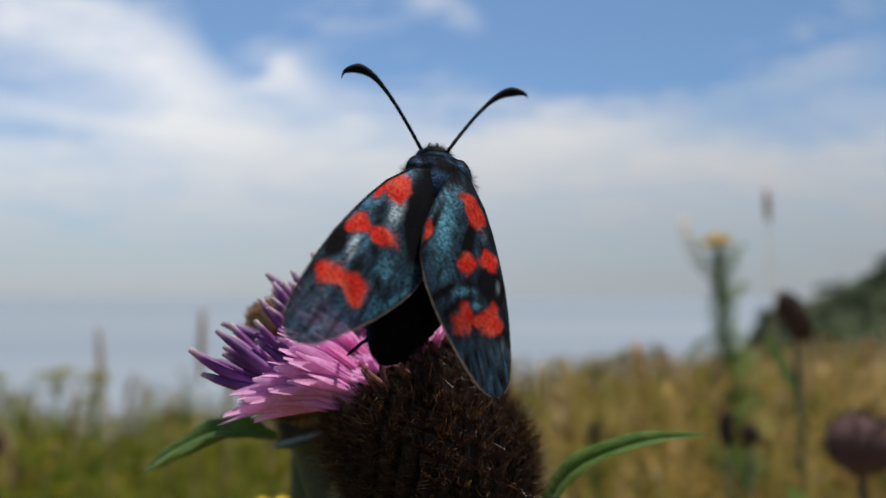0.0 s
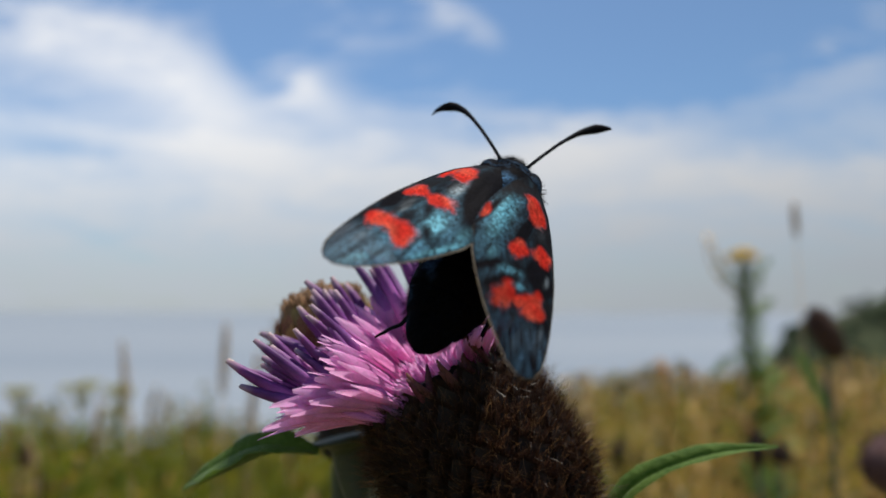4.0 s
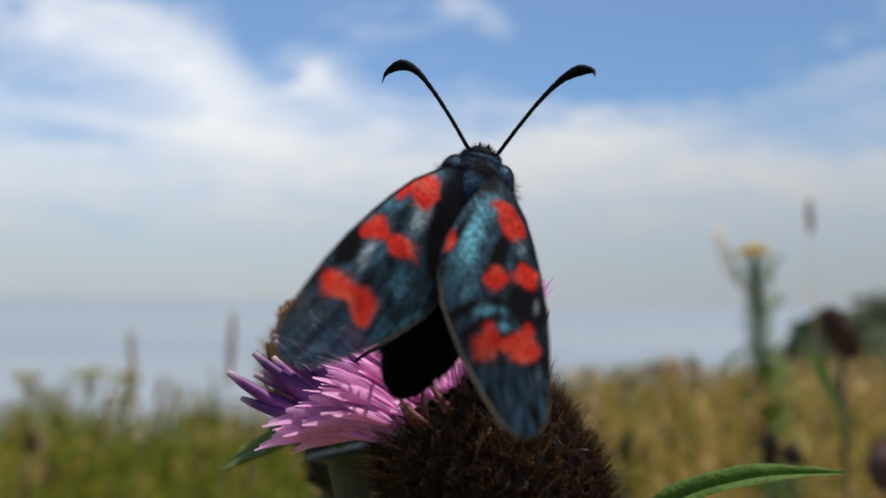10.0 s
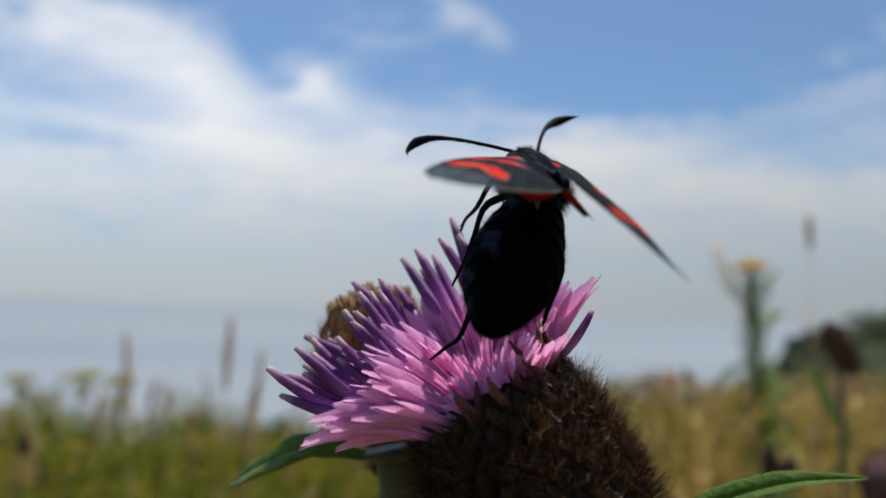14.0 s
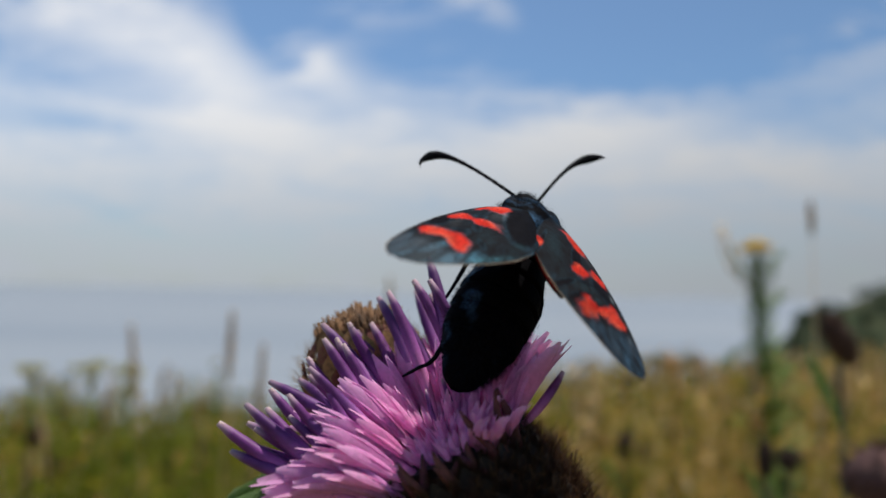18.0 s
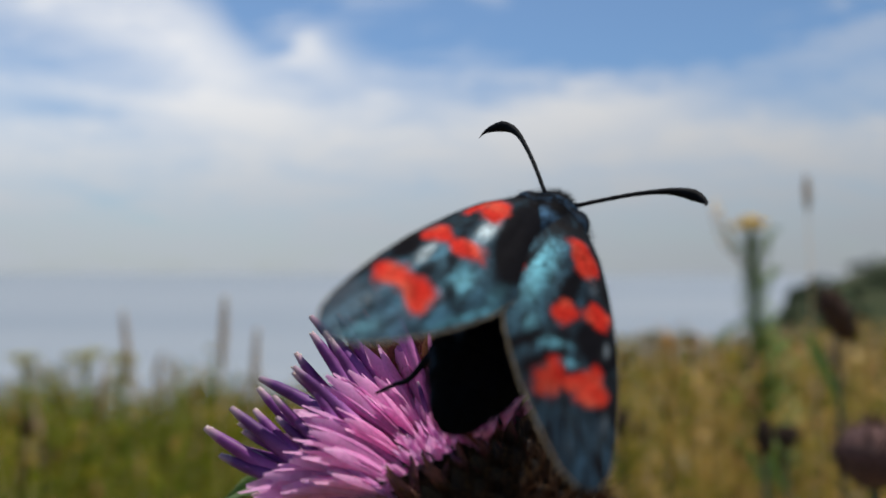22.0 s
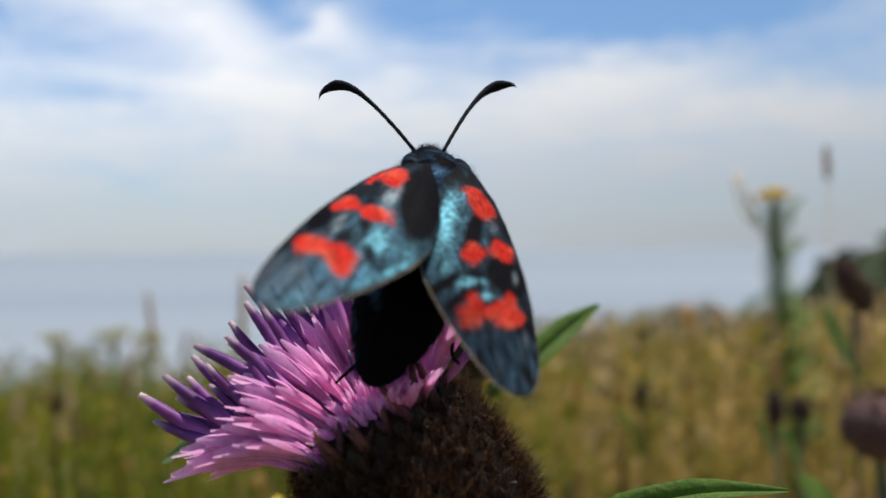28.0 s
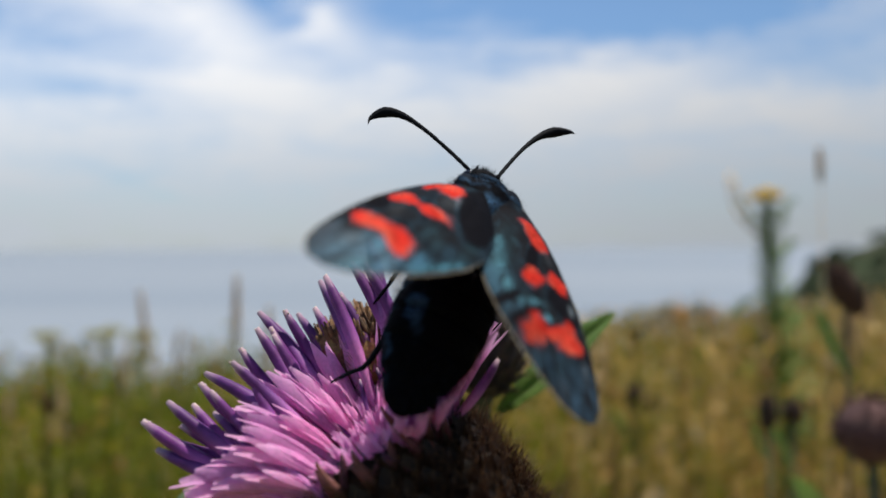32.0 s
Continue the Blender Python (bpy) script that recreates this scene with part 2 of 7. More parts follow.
def wing_material():
    """Scaled wing: blue iridescent scales that shine like thin metal, red marks that do not, a smoky clear outer field."""
    m = bpy.data.materials.new("wing_scales")
    m.use_nodes = True
    t = Nodes(m.node_tree)
    t.n.clear()
    att = t.put("ShaderNodeAttribute", attribute_name="tint")
    clear = t.put("ShaderNodeAttribute", attribute_name="clear").outputs["Fac"]
    co = t.put("ShaderNodeTexCoord").outputs["Object"]
    cells = t.put("ShaderNodeTexVoronoi", {"Vector": co, "Scale": 7000.0}).outputs["Color"]
    dust = t.put("ShaderNodeSeparateColor", {0: cells}).outputs[0]
    patch = t.noise(co, 700, 4, 0.6)
    shade = t.math("ADD", t.math("ADD", 0.40, t.math("MULTIPLY", dust, 0.7)), t.math("MULTIPLY", patch, 0.5))
    colour = t.put("ShaderNodeMix", data_type="RGBA", blend_type="MULTIPLY")
    t.l.new(att.outputs["Color"], colour.inputs[6])
    t.l.new(t.put("ShaderNodeCombineColor", {0: shade, 1: shade, 2: shade}).outputs[0], colour.inputs[7])
    colour.inputs[0].default_value = 1.0
    bmp = t.put("ShaderNodeBump", {"Strength": 0.38, "Distance": 0.00006, "Height": t.math("ADD", t.math("MULTIPLY", dust, 1.2), patch)}).outputs[0]
    # under the gloss the scales are brown-black; only the red ones hold their own colour
    ground = t.mix(t.math("MINIMUM", t.math("MULTIPLY", att.outputs["Alpha"], 1.8), 0.95), colour.outputs[2], (0.012, 0.010, 0.010))
    p = t.put("ShaderNodeBsdfPrincipled", {"Base Color": ground, "Roughness": 0.6, "Normal": bmp, "Specular IOR Level": 0.012})
    # the blue gloss of the scales is seen when they face the eye and goes out at a slant
    slant = t.put("ShaderNodeLayerWeight", {"Blend": 0.5}).outputs["Facing"]
    gleam = t.math("MULTIPLY", att.outputs["Alpha"], t.ramp(slant, 0.54, 0.38))
    gl = t.put("ShaderNodeBsdfGlossy", {"Color": colour.outputs[2], "Roughness": 0.58, "Normal": bmp})
    s = t.put("ShaderNodeMixShader", {0: t.math("MULTIPLY", gleam, t.math("ADD", 0.20, t.math("MULTIPLY", dust, 0.42))), 1: p.outputs[0], 2: gl.outputs[0]}).outputs[0]
    tl = t.put("ShaderNodeBsdfTranslucent", {"Color": ground})
    s = t.put("ShaderNodeMixShader", {0: 0.20, 1: s, 2: tl.outputs[0]}).outputs[0]
    glassy = t.put("ShaderNodeBsdfTransparent", {"Color": (0.75, 0.78, 0.8, 1)})
    s = t.put("ShaderNodeMixShader", {0: clear, 1: s, 2: glassy.outputs[0]}).outputs[0]
    t.put("ShaderNodeOutputMaterial", {"Surface": s})
    return m


M["wing"] = wing_material()


def sea_material():
    """Calm pale sea with long streaks of ruffled and smooth water."""
    m = bpy.data.materials.new("sea_water")
    m.use_nodes = True
    t = Nodes(m.node_tree)
    t.n.clear()
    co = t.put("ShaderNodeTexCoord").outputs["Object"]
    far = t.put("ShaderNodeMapping", {"Vector": co, "Scale": (0.0006, 0.0045, 1.0)}).outputs[0]
    near = t.put("ShaderNodeMapping", {"Vector": co, "Scale": (0.006, 0.05, 1.0)}).outputs[0]
    streak = t.math("ADD", t.math("MULTIPLY", t.noise(far, 1.0, 4, 0.6), 0.65), t.math("MULTIPLY", t.noise(near, 1.0, 4, 0.6), 0.35))
    colour = t.mix(t.ramp(streak, 0.36, 0.64), (0.180, 0.211, 0.245), (0.238, 0.262, 0.286))
    bmp = t.put("ShaderNodeBump", {"Strength": 0.25, "Distance": 0.3, "Height": t.noise(co, 0.6, 4)}).outputs[0]
    p = t.put("ShaderNodeBsdfPrincipled", {"Base Color": colour, "Roughness": 0.8, "Normal": bmp, "Specular IOR Level": 0.15})
    t.put("ShaderNodeOutputMaterial", {"Surface": p.outputs[0]})
    return m


M["water"] = sea_material()


# ---------------------------------------------------------------- mesh helpers
class Shape:
    """Gathers vertices, faces and vertex tints of one mesh."""

    def __init__(self):
        self.v, self.f, self.c = [], [], []

    def add(self, verts, faces, tints=None):
        k = len(self.v)
        self.v += [tuple(p) for p in verts]
        self.f += [tuple(i + k for i in face) for face in faces]
        self.c += list(tints) if tints else [(1, 1, 1, 1)] * len(verts)

    def tube(self, pts, radii, n=6, tints=None, squash=1.0):
        pts = [Vector(p) for p in pts]
        if not hasattr(radii, "__len__"):
            radii = [radii] * len(pts)
        side, verts, cols = None, [], []
        for i, p in enumerate(pts):
            d = (pts[min(i + 1, len(pts) - 1)] - pts[max(i - 1, 0)]).normalized()
            if side is None:
                side = d.orthogonal().normalized()
            side = (side - d * side.dot(d)).normalized()
            up = d.cross(side)
            for j in range(n):
                a = 2 * math.pi * j / n
                verts.append(p + (side * math.cos(a) + up * math.sin(a) * squash) * radii[i])
                cols.append(tints[i] if tints else (1, 1, 1, 1))
        m = len(pts)
        faces = [(i * n + j, i * n + (j + 1) % n, (i + 1) * n + (j + 1) % n, (i + 1) * n + j) for i in range(m - 1) for j in range(n)]
        faces += [tuple(range(n))[::-1], tuple((m - 1) * n + j for j in range(n))]
        self.add(verts, faces, cols)

    def ball(self, centre, radii, nu=14, nv=9, wobble=0.0):
        c, verts, faces = Vector(centre), [], []
        for i in range(nv + 1):
            th = math.pi * i / nv
            for j in range(nu):
                ph = 2 * math.pi * j / nu
                k = 1 + random.uniform(-wobble, wobble)
                verts.append(c + Vector((radii[0] * math.sin(th) * math.cos(ph), radii[1] * math.sin(th) * math.sin(ph), radii[2] * math.cos(th))) * k)
        for i in range(nv):
            for j in range(nu):
                faces.append((i * nu + j, i * nu + (j + 1) % nu, (i + 1) * nu + (j + 1) % nu, (i + 1) * nu + j)[::-1])
        self.add(verts, faces)

    def strip(self, pts, widths, normal, tints=None, fold=0.25):
        """A narrow leaf or petal along pts: three vertices across, folded along the middle."""
        pts = [Vector(p) for p in pts]
        verts, cols = [], []
        for i, p in enumerate(pts):
            d = (pts[min(i + 1, len(pts) - 1)] - pts[max(i - 1, 0)]).normalized()
            side = d.cross(Vector(normal)).normalized()
            up = side.cross(d).normalized()
            verts += [p - side * widths[i], p - up * widths[i] * fold, p + side * widths[i]]
            cols += [tints[i] if tints else (1, 1, 1, 1)] * 3
        faces = []
        for i in range(len(pts) - 1):
            faces += [(3 * i, 3 * i + 1, 3 * i + 4, 3 * i + 3), (3 * i + 1, 3 * i + 2, 3 * i + 5, 3 * i + 4)]
        self.add(verts, faces, cols)

    def mesh(self, name, mat, smooth=True):
        me = bpy.data.meshes.new(name)
        me.from_pydata(self.v, [], self.f)
        me.materials.append(mat)
        if smooth:
            me.polygons.foreach_set("use_smooth", [True] * len(me.polygons))
        att = me.color_attributes.new("tint", "FLOAT_COLOR", "POINT")
        att.data.foreach_set("color", [x for c in self.c for x in c])
        me.update()
        return me


def part(name, shape, mat, parent=None, label="", at=None, smooth=True):
    me = shape.mesh(name, mat, smooth) if isinstance(shape, Shape) else shape
    ob = new(name, me)
    if parent:
        ob.parent = parent
    if at is not None:
        ob.matrix_basis = at
    if label:
        tagged(ob, label)
    return ob


def empty(name, label, category, group="", at=None, kind=""):
    ob = tagged(new(name), label, category, group, kind)
    ob.empty_display_size = 0.01
    if at is not None:
        ob.matrix_world = at
    return ob


def curve_pts(points, n):
    """n + 1 points of a smooth curve through the given ones."""
    pts = [Vector(p) for p in points]
    pts = [pts[0] * 2 - pts[1]] + pts + [pts[-1] * 2 - pts[-2]]
    out, m = [], len(pts) - 3
    for k in range(n + 1):
        s = min(k / n * m, m - 1e-6)
        i, f = int(s), s - int(s)
        a, b, c, d = pts[i:i + 4]
        out.append(0.5 * ((2 * b) + (c - a) * f + (2 * a - 5 * b + 4 * c - d) * f * f + (3 * b - a - 3 * c + d) * f ** 3))
    return out


def basis(o, x, z):
    """A pose at o with the z axis along z and x near x."""
    z = Vector(z).normalized()
    x = Vector(x)
    x = (x - z * x.dot(z)).normalized()
    y = z.cross(x)
    m = Matrix((x, y, z)).transposed().to_4x4()
    m.translation = o
    return m


# ---------------------------------------------------------------- ground, sea, hill
def smooth01(a, b, x):
    s = min(max((x - a) / (b - a), 0.0), 1.0)
    return s * s * (3 - 2 * s)


def ground_z(x, y):
    """Height of the land: a meadow that breaks off to the sea, sooner to the left, and rises a little to the right."""
    r = math.hypot(x, y)
    slope = x / max(y, 0.2) if y > 0 else -3.0
    edge = 2.2 + 1.5 * smooth01(-0.15, 0.5, slope) + 0.6 * smooth01(0.5, 0.9, slope)
    if y < 0:
        edge = 60
    z = 0.02 * math.sin(x * 2.1) * math.cos(y * 1.7) + 0.004 * max(x, 0) * smooth01(1, 6, r)
    fall = max(r - edge, 0.0)
    z -= min(fall * 0.55, 14.0 + z)
    if y < 0:
        z += 0.03 * max(-y - 2, 0)
    return z


def build_ground():
    s = Shape()
    rings = [0.0] + [0.12 * 1.16 ** i for i in range(62)]
    rings = [r for r in rings if r < 900] + [900]
    n = 96
    verts = [(0, 0, ground_z(0, 0.001))]
    for r in rings[1:]:
        for j in range(n):
            a = 2 * math.pi * j / n
            x, y = r * math.sin(a), r * math.cos(a)
            verts.append((x, y, ground_z(x, y)))
    faces = [(0, 1 + (j + 1) % n, 1 + j) for j in range(n)]
    for i in range(len(rings) - 2):
        for j in range(n):
            a, b = 1 + i * n, 1 + (i + 1) * n
            faces.append((a + j, a + (j + 1) % n, b + (j + 1) % n, b + j))
    s.add(verts, faces)
    tagged(part("ground", s, M["soil"]), "dry coastal meadow soil under tan and green grass", "ground", kind="structure")
    w = Shape()
    n, radii = 72, [0.5, 30, 120, 400, 1200, 2600, 4700]
    verts = [(r * math.sin(2 * math.pi * j / n), r * math.cos(2 * math.pi * j / n), -12.0) for r in radii for j in range(n)]
    faces = [tuple(range(n))[::-1]] + [(i * n + (j + 1) % n, i * n + j, (i + 1) * n + j, (i + 1) * n + (j + 1) % n) for i in range(len(radii) - 1) for j in range(n)]
    w.add(verts, [f[::-1] for f in faces])
    tagged(part("sea_water", w, M["water"]), "calm pale blue-grey sea in hazy light", "sea", kind="structure")


def hill_z(x, y):
    q = x - 0.46 * y
    top = -13 + 7.2 * smooth01(-7.5, -1.5, q) + 0.42 * max(q + 4.0, 0)
    dy = (y - 132) / 58
    return -13 + (top + 13) * math.exp(-dy * dy) + 0.35 * math.sin(x * 0.35) * math.cos(y * 0.21)


def build_hill():
    s = Shape()
    nx, ny = 60, 26
    verts = [(22 + 3.6 * i, 46 + 7.5 * j, hill_z(22 + 3.6 * i, 46 + 7.5 * j) if 0 < i < nx - 1 and 0 < j < ny - 1 else -16) for i in range(nx) for j in range(ny)]
    faces = [(i * ny + j, (i + 1) * ny + j, (i + 1) * ny + j + 1, i * ny + j + 1) for i in range(nx - 1) for j in range(ny - 1)]
    s.add(verts, faces)
    tagged(part("headland", s, M["hill"]), "wooded green headland sloping down to the sea", "hill", kind="structure")


def build_tree():
    tree = empty("tree", "dark green broadleaf tree on the headland", "tree", "trees on the headland")
    s = Shape()
    s.tube(curve_pts([(0, 0, -1), (0.2, 0.1, 2.5), (-0.1, 0.2, 5)], 5), [0.35, 0.3, 0.26, 0.22, 0.18, 0.12], 7)
    for k in range(5):
        a = k * 1.3
        s.tube([(0, 0.1, 2.4 + 0.4 * k), (1.4 * math.cos(a), 1.4 * math.sin(a), 4 + 0.5 * k)], [0.14, 0.05], 5)
    part("trunk", s, M["bark"], tree)
    c = Shape()
    for k in range(520):
        d = Vector((random.gauss(0, 1), random.gauss(0, 1), random.gauss(0, 0.8))).normalized()
        r = random.uniform(0.55, 1.0) ** 0.5 * (1 + 0.25 * math.sin(3 * d.x + 4 * d.z))
        p = Vector((d.x * 3.0 * r, d.y * 3.0 * r, 5.0 + d.z * 2.9 * r))
        q = Vector((random.uniform(-1, 1), random.uniform(-1, 1), random.uniform(-1, 1))).normalized()
        o = q.orthogonal().normalized()
        e = q.cross(o)
        w = random.uniform(0.25, 0.5)
        c.add([p - o * w, p + e * w * 0.7, p + o * w, p - e * w * 0.7], [(0, 1, 2, 3)])
    part("crown", c, M["wood_leaf"], tree, smooth=False)
    return tree


build_ground()
build_hill()
first_tree = build_tree()
spots = []
for k in range(230):
    y = random.uniform(85, 136)
    x = 0.46 * y + random.uniform(-1, 80)
    spots.append((x, y, random.uniform(0.16, 0.34)))
for k, (x, y, sc) in enumerate(spots):
    m = pose(x, y, hill_z(x, y), 0, 0, random.uniform(0, 360))
    if k == 0:
        first_tree.matrix_world = m @ Matrix.Diagonal((sc, sc, sc, 1))
    else:
        copy_thing(first_tree, m).scale = (sc, sc, sc * random.uniform(0.8, 1.1))


# ---------------------------------------------------------------- meadow
def grass_sheet(name, label, count, seed, zone, height, width, tints):
    """Many single blades; zone(rng) gives a foot (x, y) or None, height(rng, x, y) its length."""
    rng, s = random.Random(seed), Shape()
    for _ in range(count):
        xy = zone(rng)
        if xy is None:
            continue
        x, y = xy
        h = height(rng, x, y)
        if h < 0.03:
            continue
        z = ground_z(x, y) - 0.01
        a, lean = rng.uniform(0, 6.28), rng.uniform(0.1, 0.9) * h
        dx, dy = math.cos(a) * lean, math.sin(a) * lean
        w = width * rng.uniform(0.6, 1.4)
        t = tints[int(min(max(0.5 + 0.75 * noise.noise(Vector((x * 17, y * 6, seed))) + rng.gauss(0, 0.16), 0), 0.999) * len(tints))]
        k = rng.uniform(0.75, 1.3)
        t = (t[0] * k, t[1] * k, t[2] * k, 1)
        wx, wy = -math.sin(a) * w, math.cos(a) * w
        pts = [(x, y, z), (x + dx * 0.3, y + dy * 0.3, z + h * 0.55), (x + dx, y + dy, z + h)]
        verts = [(pts[0][0] - wx, pts[0][1] - wy, pts[0][2]), (pts[0][0] + wx, pts[0][1] + wy, pts[0][2]),
                 (pts[1][0] + wx * 0.8, pts[1][1] + wy * 0.8, pts[1][2]), (pts[1][0] - wx * 0.8, pts[1][1] - wy * 0.8, pts[1][2]), pts[2]]
        s.add(verts, [(0, 1, 2, 3), (3, 2, 4)], [t] * 5)
    return tagged(part(name, s, M["grass_green"], smooth=False), label, "grass", kind="stuff")


GREENS = [(0.06, 0.095, 0.014), (0.13, 0.18, 0.018), (0.19, 0.24, 0.025), (0.27, 0.27, 0.045), (0.36, 0.29, 0.09)]
STRAWS = [(0.15, 0.18, 0.03), (0.25, 0.25, 0.045), (0.40, 0.29, 0.065), (0.56, 0.36, 0.11), (0.66, 0.44, 0.18), (0.68, 0.38, 0.14)]


def sight_top(x, y):
    """How high grass may stand at a foot so that it stays under the skyline of the meadow."""
    slope = x / max(y, 0.15)
    drop = 0.168 - 0.086 * smooth01(-0.22, 0.30, slope) - 0.010 * smooth01(0.42, 0.64, slope)
    drop *= 1 + 0.42 * noise.noise(Vector((slope * 9.0, y * 2.2, 3.0))) + 0.25 * noise.noise(Vector((slope * 31.0, y * 5.0, 8.0)))
    return HORIZON - y * drop - 0.012


def near_zone(rng):
    y = rng.uniform(0.32, 1.0) * 2.6
    x = y * rng.uniform(-1.0, 1.0)
    return (x, y)


def left_zone(rng):
    x, y = near_zone(rng)
    return (x, y) if x / y < rng.gauss(0.08, 0.22) else None


def right_zone(rng):
    x, y = near_zone(rng)
    y *= rng.choice([1, 1, 1.6, 2.4])
    x = y * rng.uniform(-0.35, 1.0)
    return (x, y) if x / y > rng.gauss(0.0, 0.22) else None


def grass_height(rng, x, y):
    top = sight_top(x, y) - ground_z(x, y)
    return max(top, 0.02) * rng.uniform(0.45, 1.06)


grass_sheet("meadow_grass", "green and yellowing grass of the meadow", 22000, 5, left_zone, grass_height, 0.0012, GREENS)
grass_sheet("dry_grass", "tan dry grass of the meadow", 22000, 6, right_zone, grass_height, 0.0012, STRAWS)


def far_zone(rng):
    y = rng.uniform(2.6, 3.9)
    return (y * rng.uniform(0.0, 0.95), y)


def round_zone(rng):
    """Feet behind and beside the eye, where the meadow goes on."""
    a, r = rng.uniform(0, 6.283), 0.25 + 4.2 * rng.random() ** 0.7
    x, y = r * math.sin(a), r * math.cos(a)
    return None if y > 0.3 and abs(x) < y else (x, y)


def round_height(rng, x, y):
    return rng.uniform(0.10, 0.30)


grass_sheet("meadow_grass", "green and straw-coloured grass round about", 16000, 8, round_zone, round_height, 0.0022, GREENS + STRAWS[2:5])


def leaf_clumps():
    """Small leaves, tufts and withered blooms that fill the meadow in patches of green, tan and brown."""
    rng, s = random.Random(29), Shape()
    greens = [(0.04, 0.055, 0.008), (0.10, 0.125, 0.010), (0.16, 0.175, 0.010), (0.24, 0.21, 0.018), (0.38, 0.26, 0.05)]
    tans = [(0.05, 0.035, 0.017), (0.11, 0.115, 0.018), (0.24, 0.20, 0.03), (0.38, 0.26, 0.055), (0.56, 0.36, 0.12), (0.68, 0.47, 0.22)]
    verts, faces, cols = [], [], []
    for _ in range(26000):
        y = 0.5 + 2.6 * rng.random() ** 1.3
        slope = rng.uniform(-0.85, 0.95)
        x = slope * y
        top, z = sight_top(x, y), ground_z(x, y)
        if top - z < 0.04:
            continue
        h = z + (top - z) * rng.uniform(0.25, 1.0) ** 0.8
        n = 0.55 * noise.noise(Vector((x * 6, y * 3.5, h * 8))) + 1.1 * noise.noise(Vector((x * 19, y * 7, h * 19)))
        pick = tans if slope + 0.25 * noise.noise(Vector((x * 3, y * 3, 1))) > rng.gauss(0.12, 0.13) else greens
        t = pick[int(min(max(0.38 + 0.25 * (h - z) / (top - z) + 0.6 * n + rng.gauss(0, 0.10), 0), 0.999) * len(pick))]
        if pick is tans and rng.random() < 0.95 - 0.9 * (h - z) / (top - z):
            t = greens[int(min(max(0.45 + 0.6 * n + rng.gauss(0, 0.12), 0), 0.999) * len(greens))]
        k = rng.uniform(0.8, 1.2)
        c = Vector((x, y, h))
        a = Vector((rng.gauss(0, 1), rng.gauss(0, 1), rng.gauss(0, 1))).normalized()
        o = a.orthogonal().normalized()
        e = a.cross(o)
        w = rng.uniform(0.004, 0.011) * (0.6 + 0.4 * y)
        i = len(verts)
        verts += [c - o * w, c + e * w * 0.45 + a * w * 0.2, c + o * w, c - e * w * 0.45 + a * w * 0.2]
        faces.append((i, i + 1, i + 2, i + 3))
        cols += [(t[0] * k, t[1] * k, t[2] * k, 1)] * 4
    s.add(verts, faces, cols)
    tagged(part("meadow_foliage", s, M["grass_green"], smooth=False), "patches of green and tan meadow leaves", "foliage", kind="stuff")


leaf_clumps()
grass_sheet("far_grass", "straw-coloured grass along the meadow edge", 4000, 7, far_zone, lambda rng, x, y: rng.uniform(0.03, 0.14), 0.003, STRAWS)


def seed_heads():
    """Countless small seed heads, dead flowers and tufts that dapple the meadow."""
    rng, s = random.Random(17), Shape()
    hues = [(0.55, 0.36, 0.15), (0.62, 0.46, 0.24), (0.50, 0.26, 0.10), (0.70, 0.58, 0.40), (0.09, 0.05, 0.03), (0.60, 0.36, 0.13), (0.20, 0.24, 0.03), (0.14, 0.17, 0.025), (0.26, 0.25, 0.05)]
    for _ in range(2600):
        y = rng.uniform(0.45, 4.5)
        slope = rng.uniform(-0.85, 0.95)
        x = slope * y
        top = sight_top(x, y)
        z = ground_z(x, y)
        if top - z < 0.05:
            continue
        h = z + (top - z) * rng.uniform(0.35, 1.04)
        right = smooth01(-0.3, 0.35, slope)
        hue = rng.choice(hues if rng.random() < 0.25 + 0.75 * right else hues[4:])
        k = rng.uniform(0.7, 1.25)
        t = (hue[0] * k, hue[1] * k, hue[2] * k, 1)
        r = rng.uniform(0.003, 0.0075) * (0.6 + 0.35 * y)
        c = Vector((x, y, h))
        a = Vector((rng.uniform(-0.4, 0.4), rng.uniform(-0.4, 0.4), 1)).normalized()
        o = a.orthogonal().normalized()
        e = a.cross(o)
        ln = r * rng.uniform(1.0, 2.6)
        verts = [c - a * ln, c + o * r, c + e * r, c - o * r, c - e * r, c + a * ln]
        s.add(verts, [(0, 2, 1), (0, 3, 2), (0, 4, 3), (0, 1, 4), (5, 1, 2), (5, 2, 3), (5, 3, 4), (5, 4, 1)], [t] * 6)
        s.tube([c - a * ln, Vector((x, y, z))], 0.0009, 3, [t, t])
    tagged(part("seed_heads", s, M["grass_green"], smooth=False), "tan and brown seed heads over the meadow grass", "seed heads", kind="stuff")


seed_heads()


def foot(x, y):
    return Matrix.Translation((x, y, ground_z(x, y)))


